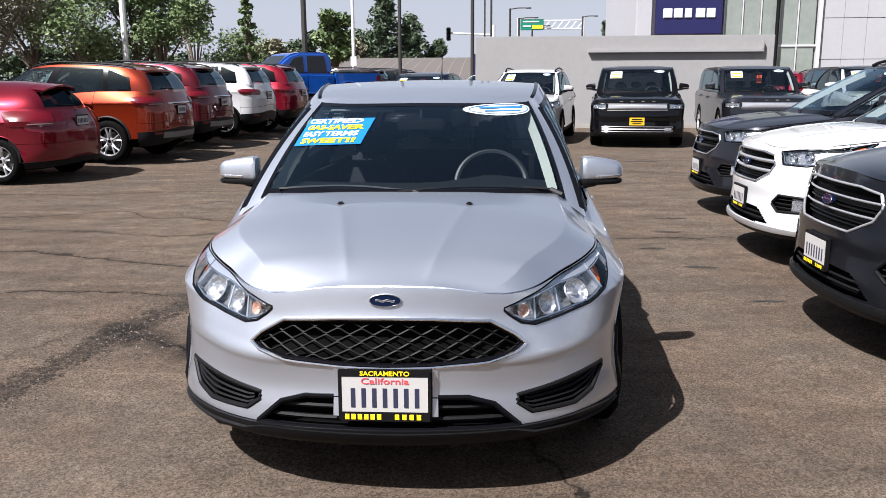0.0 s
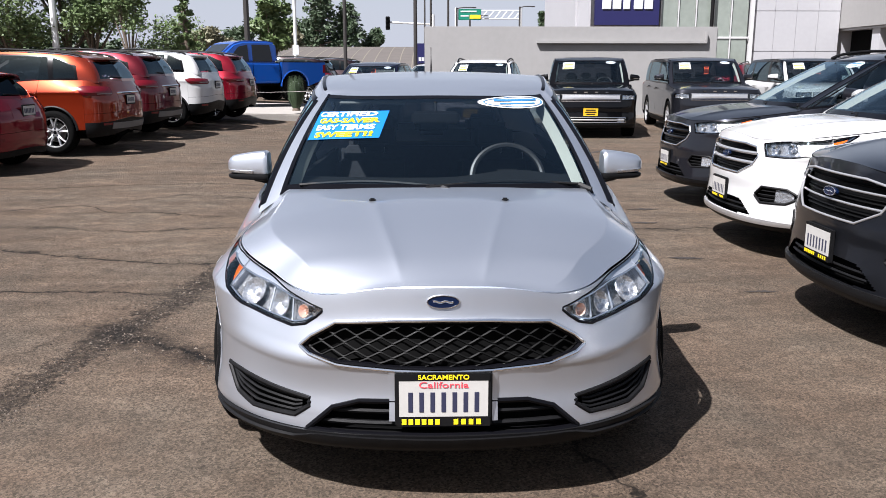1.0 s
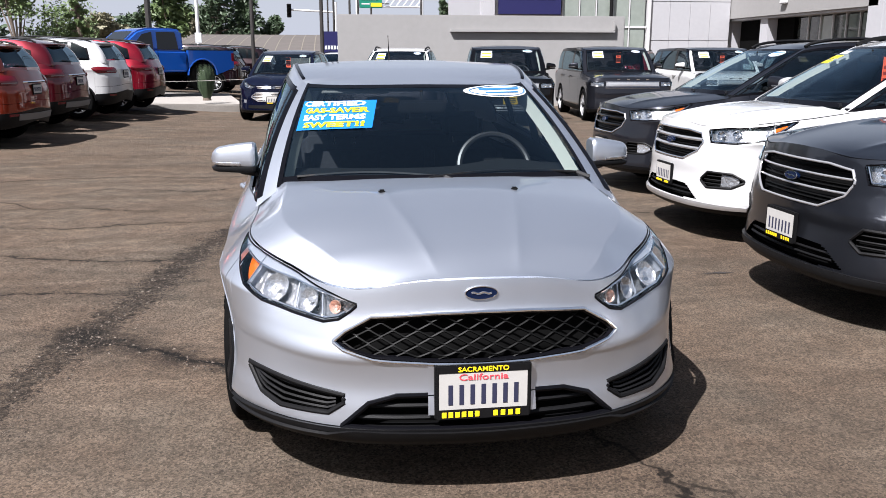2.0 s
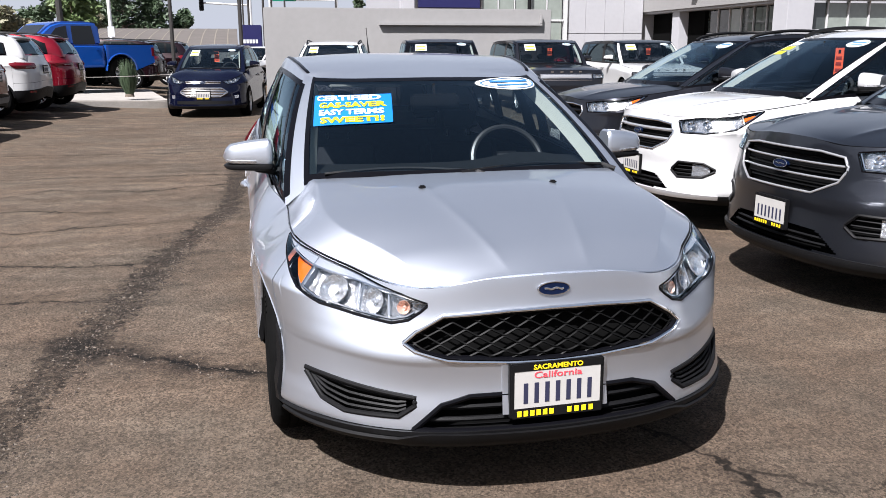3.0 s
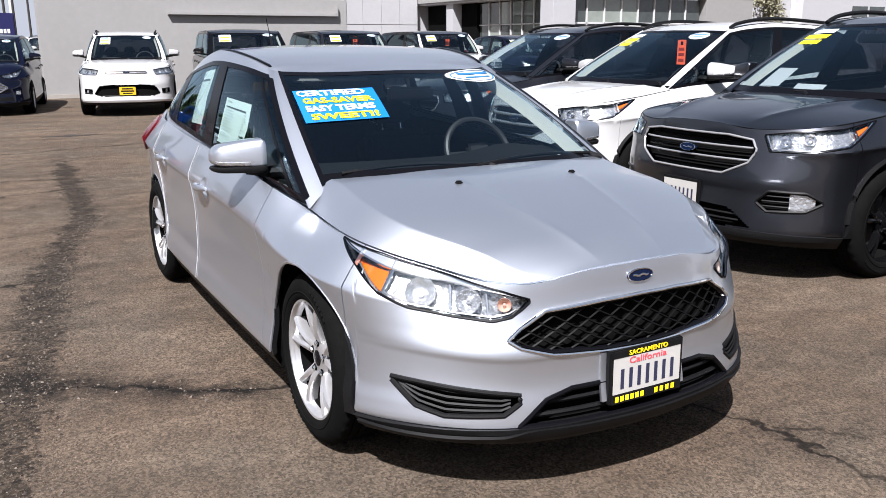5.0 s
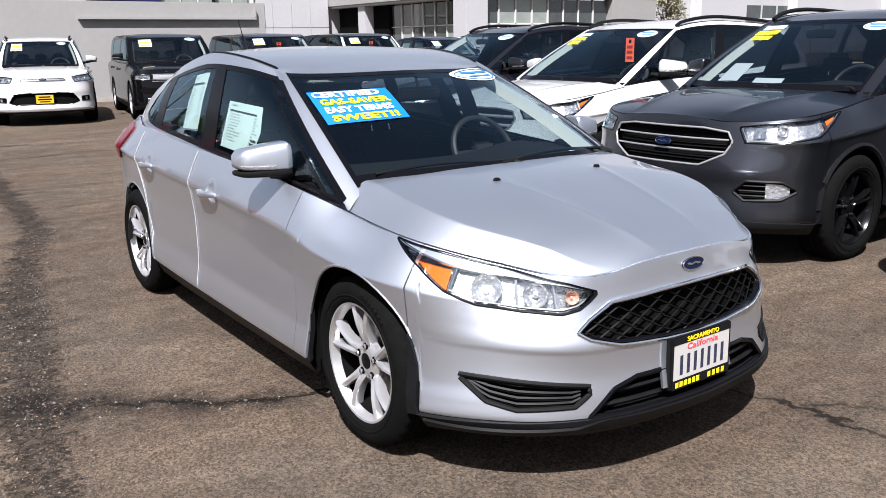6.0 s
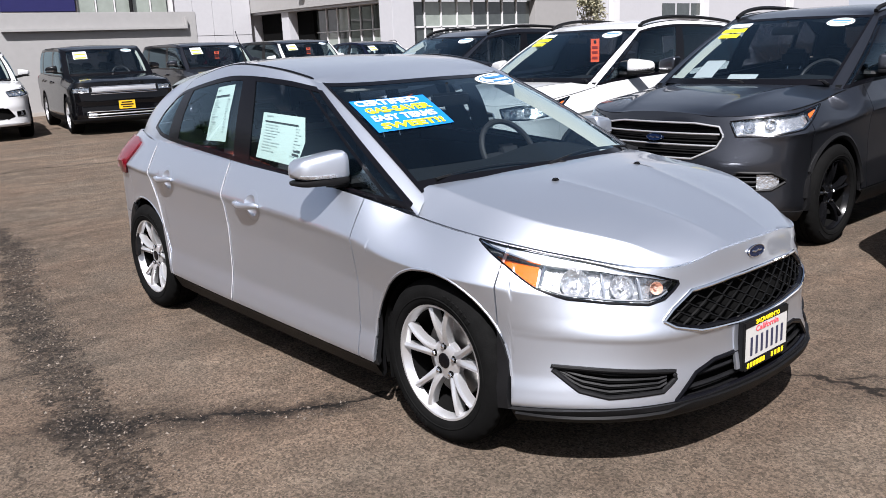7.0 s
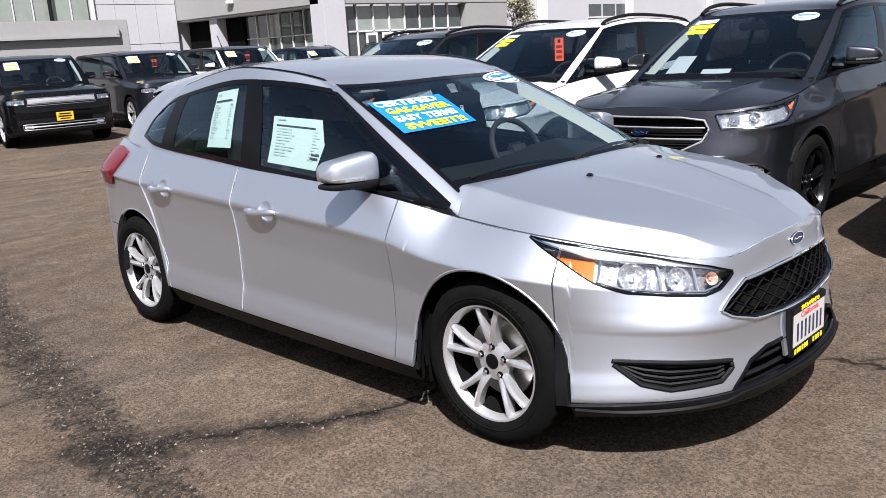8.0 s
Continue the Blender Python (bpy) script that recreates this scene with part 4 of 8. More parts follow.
def body(root, S, colour, fine=1.0, glazing=None, lower=None, rails=False, rear_v=0.06, roof_colour=None, rear_tint=None, hatch_dlo=7.2, holes=()):
    """Panels, glazing, trim and cabin that every car has."""
    c = S.c
    q = lambda n: max(4, int(n * fine))
    W, ay = c["W"], S.ay
    glazing = glazing or GLASS
    rear_tint = rear_tint or glazing
    lower = lower or TRIM
    roof_colour = roof_colour or colour
    ab = ay(c["fo"] - c["arch"] + 0.05)
    d0, d1, d2 = c["seams"]
    g = 0.0028
    vs = 0.108 if c.get("facet") else 0.14
    raw("front_bumper", S.panel(-ab + g, ab - g, 0.10, 1, q(150), q(56), 0.014, holes), colour, root)
    raw("front_skirt", S.panel(-ab + g, ab - g, -0.0, 0.095, q(100), 4, 0.13, (), 0.012), TRIM, root, "black lower lip")
    slant = lambda v: ay(d2 - 0.02) if v > 0.75 else ay(d2 - 0.02 - 0.30 * (0.75 - v))
    arc_r = ay(c["L"] - c["tail"] * 1.25)
    grips = (d1 - 0.26, d2 - 0.25) if c.get("facet") else (d1 - 0.17, d2 - 0.16)
    for s in (1, -1):
        fl = (lambda z: z) if s > 0 else mirrored
        raw("fender", fl(S.panel(ab + g, ay(d0) - g, vs, 1, q(70), q(30), 0.014, holes)), colour, root)
        ft = lambda s2, t2: (S.raw_pt(ay(c["fo"] - 0.1 + 0.62 * s2), 1) + Vector((-0.075 * t2, 0, 0.016 * t2 - 0.024 - 0.012 * (1 - sstep(0.3, 0.6, s2)))), Vector((0, 0, 1)))
        raw("fender_top", fl(sheet(ft, 16, 3)), colour, root)
        cups = [[(ay(y - 0.025) + 0.062 * math.cos(t), S.pt(ay(y - 0.025), S.crease)[0].z - 0.004 + 0.062 * math.sin(t)) for t in np.linspace(0, 2 * math.pi, 24)] for y in grips] if c.get("facet") else ()
        raw("front_door", fl(S.panel(ay(d0) + g, ay(d1) - g, vs, 1, q(50), q(36), 0.014, cups)), colour, root)
        raw("rear_door", fl(S.panel(ay(d1) + g, lambda v: slant(v) - g, vs, 1, q(40), q(36), 0.014, cups)), colour, root)
        raw("quarter_panel", fl(S.panel(lambda v: slant(v) + g, arc_r, vs, 1, q(60), q(36), 0.014)), colour, root)
        if c.get("guards"):
            for edge in ([S.pt(ay(d1), v, 0.003)[0] for v in np.linspace(vs + 0.02, 0.985, 30)], [S.pt(slant(v), v, 0.003)[0] for v in np.linspace(vs + 0.10, 0.97, 30)]):
                raw("edge_guard", fl(tube(edge, 0.0021, 6)), mat_cache("edge_guard_white", (0.34, 0.34, 0.35), 0.35), root, "bright door edge guard")["extra"] = 1
        raw("sill", fl(S.panel(ay(c["fo"] + c["arch"] - 0.02), ay(c["fo"] + c["wb"] - c["arch"] + 0.02), 0.0, vs - 0.012, q(40), 5, 0.02)), lower, root, "black sill trim")
        for yc in (c["fo"], c["fo"] + c["wb"]):
            pts = []
            for i in range(29):
                th = math.pi * (0.02 + 0.96 * i / 28)
                y, z = yc + c["arch"] * math.cos(th), c["R"] + 0.01 + c["arch"] * math.sin(th)
                pts.append(S.pz(ay(y), z, -0.004)[0])
            raw("wheel_arch", fl(tube(pts, 0.007 if lower is not None and not rails else 0.022, 6)), lower if rails else colour, root)
            rr = c["arch"] - 0.01
            xo = W - 0.055
            well = [], []
            for i in range(21):
                th = math.pi * (-0.08 + 1.16 * i / 20)
                wy, wz = yc + rr * math.cos(th), c["R"] + rr * math.sin(th)
                for x in (min(xo, S.pz(ay(wy), wz)[0].x - 0.022), c["track"] - 0.26):
                    well[0].append((x, wy, wz))
            for i in range(20):
                well[1].append((2 * i, 2 * i + 1, 2 * i + 3, 2 * i + 2))
            well[0].extend([(c["track"] - 0.26, yc + rr * math.cos(math.pi * (-0.08 + 1.16 * i / 20)), c["R"] + rr * math.sin(math.pi * (-0.08 + 1.16 * i / 20))) for i in range(21)])
            well[1].append(tuple(42 + i for i in range(21)))
            raw("wheel_well", fl(well), DARK, root)
        if c.get("facet"):
            raw("splash_guard", fl(box(c["track"] - 0.24, W - 0.07, c["fo"] + c["arch"] - 0.035, c["fo"] + c["arch"] - 0.01, 0.155, 0.46, 0.008)), DARK, root)
    # tail and rear bumper
    raw("tailgate", merge(S.panel(arc_r + g, S.amax, 0.42, 1, q(36), q(24), 0.012), mirrored(S.panel(arc_r + g, S.amax, 0.42, 1, q(36), q(24), 0.012))), colour, root)
    raw("rear_bumper", merge(S.panel(arc_r + g, S.amax, vs, 0.414, q(36), q(14), 0.012), mirrored(S.panel(arc_r + g, S.amax, vs, 0.414, q(36), q(14), 0.012))), colour, root)
    raw("rear_valance", merge(S.panel(arc_r + g, S.amax, 0, vs + (0.12 if rails else 0.0), q(30), 4, 0.02, (), 0.006), mirrored(S.panel(arc_r + g, S.amax, 0, vs + (0.12 if rails else 0.0), q(30), 4, 0.02, (), 0.006))), TRIM, root)
    # dark inner shell and floor pan close the gaps
    lot = [S.panel(ay(0.72) if c.get("facet") else ab + 0.02, arc_r, 0.10, 0.985, 70, 10, 0, (), -0.020)]
    lot.append(mirrored(lot[0]))
    lot.append(S.panel(-ab, ab, 0.02, 0.985, 60, 10, 0, (), -0.075))
    raw("inner_shell", merge(*lot), DARK, root)
    raw("floor_pan", box(-W + 0.16, W - 0.16, c["fo"] - 0.45, c["L"] - 0.35, c["sill_z"] + 0.03, c["sill_z"] + 0.07), DARK, root)
    # bonnet, cowl
    raw("bonnet", S.hood(), colour, root)
    # dark bar in the bonnet's shut line stands for the shade in the gap
    gap_line = [S.raw_pt(a, 1) + Vector((0, 0.004, -0.004)) for a in np.linspace(-ay(c["cowl"][1]), ay(c["cowl"][1]), 90)]
    raw("bonnet_seal", tube(gap_line, 0.0036 if c.get("facet") else 0.0046, 5), DARK, root)
    raw("cowl", (lambda n: ([(x, y, z) for x in np.linspace(-0.7, 0.7, n) for y, z in ((c["cowl"][0] - 0.02 + 0.12 * (x / 0.7) ** 2, S.hood_z(x, c["cowl"][0] - 0.03 + 0.10 * (x / 0.7) ** 2) - 0.022), (c["cabin"][0][1] + 0.06 + 0.12 * (x / 0.7) ** 2, c["cabin"][0][2] - 0.008))],
                             [(2 * i, 2 * i + 2, 2 * i + 3, 2 * i + 1) for i in range(n - 1)]))(15), TRIM, root)
    # cabin
    ws = raw("windscreen", S.cabin_panel(-1.97, 1.97, 0.015, 0.985, q(40), q(16), 0.0), GLASS, root)
    ws.visible_shadow = False
    raw("windscreen_surround", merge(S.cabin_panel(-1.97, 1.97, -0.02, 0.055, 40, 2, 0, 0.001), S.cabin_panel(-1.97, 1.97, 0.955, 1.0, 40, 2, 0, 0.001), S.cabin_panel(-2.10, -1.95, -0.02, 1, 3, 16, 0, 0.003), S.cabin_panel(1.95, 2.10, -0.02, 1, 3, 16, 0, 0.003)), GLOSSBLACK, root)
    raw("roof", S.roof(0, nu=q(44), nv=q(40)), roof_colour, root)
    hd = hatch_dlo
    wa, wb1, wb2, wc1, wc2 = c.get("glass_w", (3.36, 4.90, 5.11, 6.34, 6.48))
    v1 = lambda w: 0.90 - 0.34 * sstep(hd - 0.9, hd, w)
    v0 = lambda w: 0.03
    if c.get("facet"):
        v1 = lambda w: float(np.interp(w, [3, 4.4, 5, 6, 6.5, 6.75, hd], [0.90, 0.865, 0.845, 0.79, 0.73, 0.64, 0.45]))
        v0 = lambda w: float(np.interp(w, [3, 4.4, 5, 5.7, 6.3, hd], [0.01, 0.015, 0.035, 0.075, 0.115, 0.20]))
    for s in (1, -1):
        fl = (lambda z: z) if s > 0 else mirrored
        raw("front_pillar", fl(S.cabin_panel(2.0, 3.0, -0.06, 1.0, 8, q(24), 0.0)), colour, root)
        raw("roof_rail", fl(S.cabin_panel(3.0, hd + 0.03, lambda w: v1(w) + 0.02, 1.0, q(50), 5)), colour, root)
        raw("rear_pillar", fl(S.cabin_panel(hd + 0.02, 8.1, -0.02, 1.0, q(18), q(14))), colour, root)
        gl = raw("front_door_window", fl(S.cabin_panel(3.08, wb1 + 0.03, v0, v1, q(20), q(12), 0)), glazing, root)
        gl.visible_shadow = False
        g2 = raw("rear_door_window", fl(S.cabin_panel(wb2 - 0.03, wc1 + 0.02, v0, v1, q(20), q(12), 0)), rear_tint, root)
        g2.visible_shadow = False
        g3 = raw("quarter_window", fl(S.cabin_panel(wc2 - 0.02, hd - 0.02, v0, v1, q(14), q(12), 0)), rear_tint, root)
        g3.visible_shadow = False
        if c.get("facet"):
            raw("belt_panel", fl(S.cabin_panel(4.0, hd + 0.03, -0.04, lambda w: v0(w) - 0.01, q(40), 3, 0.0)), colour, root)
        fr = [S.cabin_panel(3.0, hd + 0.02, lambda w: v0(w) - 0.04, lambda w: v0(w) + 0.015, q(40), 2, 0.006, 0.003), S.cabin_panel(3.0, hd + 0.02, lambda w: v1(w) - 0.03, lambda w: v1(w) + 0.025, q(40), 2, 0.006, 0.003)]
        fr += [S.cabin_panel(w0, w1, lambda w: v0(w) - 0.02, v1, 3, 12, 0.006, 0.002) for w0, w1 in ((2.66 if c.get("facet") else 2.98, 3.10), (wa - 0.04, wa + 0.04), *(((wb1, wb2),) if wb2 > wb1 else ()), (wc1, wc2), (hd - 0.06, hd + 0.03))]
        if c.get("b_post"):
            p0, p1, p2, p3 = c["b_post"]

            def post(s2, t2):
                w = (p0 + (p2 - p0) * t2) * (1 - s2) + (p1 + (p3 - p1) * t2) * s2
                return S.cab(w, v0(w) - 0.01 + (v1(w) - v0(w)) * t2, 0.004)
            fr.append(sheet(post, 4, 12, 0.006))
        raw("window_frame", fl(merge(*fr)), GLOSSBLACK, root)
        hy = [S.cab(w, 1.0, 0.002)[0] + Vector((-0.020, 0, 0.003 - 0.012 * (1 - sstep(2.95, 3.25, w)))) for w in np.linspace(2.95, 7.2, 50)]
        raw("roof_seam", fl(tube(hy, 0.010, 5, flat=0.4)), GLOSSBLACK, root)
        if rails:
            rp = [S.cab(w, 1.0, 0)[0] + Vector((-0.05, 0, 0.030 + 0.015 * math.sin(math.pi * (w - 3.4) / 4.0))) for w in np.linspace(3.4, 7.4, 24)]
            rp = [rp[0] - Vector((0, 0.06, 0.03))] + rp + [rp[-1] + Vector((0, 0.06, -0.03))]
            raw("roof_bar", fl(tube(rp, 0.017, 8)), TRIM, root)
        # door handles
        for y in grips:
            if c.get("facet"):
                pts = [S.pt(ay(y + t * 0.112), S.crease - 0.004 - 0.012 * t, 0.007 + 0.012 * (1 - t ** 4))[0] for t in np.linspace(-1, 1, 13)]
                h = raw("door_handle", fl(tube(pts, [0.007, 0.011, 0.0125] + [0.013] * 8 + [0.012, 0.009], 10, flat=1.25)), colour, root)
                yc, zc = y - 0.025, S.pt(ay(y - 0.025), S.crease)[0].z - 0.004
                bowl = lambda s2, t2: S.pz(ay(yc) + 0.076 * s2 * math.cos(2 * math.pi * t2), zc + 0.076 * s2 * math.sin(2 * math.pi * t2), -0.016 * max(0.0, 1 - (s2 / 0.67) ** 4) + 0.0016 - 0.0012 * sstep(0.9, 1, s2))
                raw("handle_cup", fl(sheet(bowl, 18, 36)), colour, h)
                raw("lock_cap", fl(tube([S.pt(ay(y + t * 0.112), S.crease - 0.004 - 0.012 * t, 0.006)[0] for t in (0.86, 1.0, 1.14, 1.2)], [0.014, 0.014, 0.013, 0.007], 10, flat=1.1)), colour, h)
            else:
                pts = [S.pt(ay(y + t * 0.115), S.crease + 0.012 - 0.02 * t, 0.010 + 0.020 * (1 - t ** 4))[0] for t in np.linspace(-1, 1, 9)]
                raw("door_handle", fl(tube(pts, [0.008, 0.013, 0.015, 0.015, 0.015, 0.015, 0.015, 0.013, 0.008], 8)), colour, root)
    bg = raw("rear_window", merge(S.cabin_panel(8.2, 9.0, 0.08, 0.86, q(16), q(12), 0), mirrored(S.cabin_panel(8.2, 9.0, 0.08, 0.86, q(16), q(12), 0))), TINTED if rear_tint is TINTED or c.get("facet") else rear_tint, root)
    bg.visible_shadow = False
    raw("tailgate_frame", merge(*[fl2(S.cabin_panel(w0, w1, a, b, 10, 8, 0.01, 0.002)) for fl2 in ((lambda z: z), mirrored) for w0, w1, a, b in ((8.08, 8.24, -0.02, 1.0), (8.08, 9.0, -0.05, 0.10), (8.08, 9.0, 0.84, 1.0))]), colour, root)
    sw = 0.40 if c.get("facet") else 0.56
    sp = [(x, S.ct[1](9) + 0.02 - 0.30 * (abs(x) / 0.62) ** 3 + dy, (S.roof_z(x, S.ct[1](9) - 0.16) - 0.012 if c.get("facet") else S.ct[2](8.5) + 0.012) + dz) for x in np.linspace(-sw, sw, 17) for dy, dz in ((-0.12, 0.012), (0.09, -0.012), (0.09, -0.035), (-0.12, -0.02))]
    raw("spoiler", (sp, [(4 * i + j, 4 * i + 4 + j, 4 * i + 4 + (j + 1) % 4, 4 * i + (j + 1) % 4) for i in range(16) for j in range(4)]), colour, root)
    for k, (xa, xb) in enumerate(((-0.60, 0.02), (-0.05, 0.62))):
        pts = [(xa + (xb - xa) * t, c["cabin"][0][1] + 0.03 + 0.13 * ((xa + (xb - xa) * t) / 0.7) ** 2 + 0.05 * math.sin(math.pi * t) - 0.01 * k, c["cabin"][0][2] + 0.014 + 0.016 * math.sin(math.pi * t)) for t in np.linspace(0, 1, 12)]
        raw("wiper", merge(tube(pts, 0.0075, 6), tube([pts[-1], (pts[-1][0] + 0.05, pts[-1][1] - 0.03, pts[-1][2] - 0.02)], 0.012, 6)), TRIM, root)
    cabin_inside(root, S, c, fine)


def lens_lamp(root, S, lo, hi, name="headlight", amber=None, bulbs=(), both=True, frame_r=0.005, label="clear headlight"):
    """A lamp let into the skin: housing, reflectors, lens and dark surround."""
    for fl in ((lambda z: z), mirrored) if both else ((lambda z: z),):
        h = raw(name, fl(S.strip(lo, hi, -0.030, 30, 8, 0.0)), LAMPDIM, root, label)
        le = raw("lens", fl(S.strip(lo, hi, 0.001, 30, 8, 0.0)), LENS, h)
        le.visible_shadow = False
        raw("lamp_surround", fl(S.line(list(lo) + list(reversed(hi)), -0.001, frame_r, 6, closed=True)), GLOSSBLACK, h)
        raw("bezel", fl(S.line([(a + (0.012 if i < 2 else 0.0), z + 0.012) for i, (a, z) in enumerate(lo)], -0.010, 0.006, 6)), CHROME, h)
        if amber:
            raw("turn_lens", fl(S.strip(*amber, -0.006, 10, 6, 0.004)), AMBER, h)
        for a, z, r in bulbs:
            p, n = S.pz(a, z, -0.028)
            bowl = lathe([(0.001, 0.0), (r * 0.3, 0.001), (r * 0.34, 0.010), (r * 0.36, 0.002), (r * 0.8, 0.012), (r, 0.024), (r * 1.05, 0.024)], 24)
            q = n.to_track_quat("X", "Z").to_matrix().to_4x4()
            raw("reflector", fl(moved(bowl, Matrix.Translation(p) @ q)), CHROME, h)


def poly_of(lo, hi):
    return list(lo) + list(reversed(hi))


def both_polys(*polys):
    return list(polys) + [[(-a, z) for a, z in p] for p in polys]


def window_tag(root, S, w, v, dw, h, kind, side=1):
    """A dealer's tag behind the windscreen; the kind "sheet" is a painted reflection in the glass."""
    def fn(off, sw=1.0, sv=1.0, cw=0.0, cv=0.0):
        return lambda s, t: S.cab(w + dw * (cw + sw * (s - 0.5)), v + h * (cv + sv * (t - 0.5)), off)
    if kind == "oval":
        vs, n = [], 28
        p0 = S.cab(w, v, 0.004)[0]
        ring = [tuple(S.cab(w + dw * 0.5 * math.cos(2 * math.pi * i / n), v + h * 0.5 * math.sin(2 * math.pi * i / n), 0.003)[0]) for i in range(n)]
        ob = raw("window_sticker", ([tuple(p0)] + ring, [(0, 1 + i, 1 + (i + 1) % n) for i in range(n)]), WHITEPAPER, root, "white oval sticker with a blue band")
        inner = [S.cab(w + dw * 0.44 * math.cos(2 * math.pi * i / n), v + h * 0.40 * math.sin(2 * math.pi * i / n), 0.0045)[0] for i in range(n)]
        raw("sticker_ring", tube(inner, 0.004, 4, True, 0.3), OVALBLUE, ob)
        many("sticker_bar", (sheet(fn(0.005, 0.66, 0.16, 0, 0.14), 8, 1), sheet(fn(0.005, 0.54, 0.10, 0, -0.14), 8, 1)), OVALBLUE, ob)
    elif kind == "price":
        ob = raw("window_sticker", sheet(fn(0.003), 8, 6), WHITEPAPER, root, "white price sheet with yellow and blue bars")
        many("price_bar", [sheet(fn(0.005, 0.86, 0.20, 0, cv), 6, 1) for cv in (0.10, -0.36)], STICKYELLOW, ob)
        many("price_bar", [sheet(fn(0.005, 0.7, 0.10, 0, cv), 6, 1) for cv in (0.34, -0.12)], mat_cache("price_ink_blue", (0.10, 0.20, 0.28)), ob)
    elif kind == "hang":
        top = S.cab(w, v + h / 2, -0.045)[0]
        card = lambda x0, x1, z0, z1, y: box(top.x + x0, top.x + x1, top.y + y, top.y + y + 0.002, top.z + z0, top.z + z1)
        ob = raw("hang_tag", merge(card(-0.055, -0.018, -0.05, 0, 0), card(0.018, 0.055, -0.05, 0, 0), card(-0.018, 0.018, -0.016, 0, 0), card(-0.055, 0.055, -0.235, -0.05, 0)), STICKORANGE, root, "orange hang tag with dark bars")
        many("tag_bar", [card(-0.036, 0.036, z, z + 0.026, -0.0025) for z in (-0.10, -0.15, -0.205)], mat_cache("tag_ink", (0.30, 0.03, 0.02)), ob)
    elif kind == "script":
        ob = raw("window_sticker", sheet(fn(0.003, 0.9, 0.22, 0.05, 0.36), 8, 2), WHITEPAPER, root, "white and yellow lettering strips on the glass")
        many("yellow_strip", [sheet(fn(0.003, sw, 0.22, cw, cv), 8, 2) for sw, cw, cv in ((1.0, 0.0, 0.06), (0.8, 0.06, -0.24))], STICKYELLOW, ob)
    else:
        # pale patch that paints the reflection of a paper lying on the dash
        ob = raw("window_sticker", sheet(fn(-0.02), 8, 6), mat_cache("paper_reflection", (0.30, 0.32, 0.33), 0.7), root, "pale patch painted as the reflection of a paper on the dash")


# ---- noses ----
GRILLEBLACK = mat("grille_black", (0.0028, 0.0028, 0.0028), 0.5, spec=0.10)

def grille_mesh(S, lo, hi, da, dz, off, r, depth=0.008):
    """A diamond mesh of bars between a lower and an upper line."""
    zl = lambda a: float(np.interp(a, [q[0] for q in lo], [q[1] for q in lo]))
    zh = lambda a: float(np.interp(a, [q[0] for q in hi], [q[1] for q in hi]))
    a0, a1 = lo[0][0], lo[-1][0]
    z0, z1 = min(q[1] for q in lo), max(q[1] for q in hi)
    lots = []
    rows = int((z1 - z0) / dz) + 1
    for k in range(rows + 1):
        zc = z1 - k * dz
        run = []
        n = int((a1 - a0) / da * 12)
        for i in range(n + 1):
            a = a0 + (a1 - a0) * i / n
            ph = (a / da + 0.5 * (k % 2)) % 1.0
            z = zc + dz * 0.5 * (abs(2 * ph - 1) * 2 - 1) * 0.92
            if zl(a) < z < zh(a):
                run.append(S.pz(a, z, off)[0])
            else:
                if len(run) > 2:
                    lots.append(tube(run, r, 4, flat=1.0))
                run = []
        if len(run) > 2:
            lots.append(tube(run, r, 4))
    return merge(*lots)


LAMPGREY = mat("lamp_bezel_grey", (0.42, 0.45, 0.50), 0.22, 0.6, 0.5)
PARKAMBER = mat("parking_bulb_amber", (0.66, 0.46, 0.38), 0.25, 0.5, 0.5)


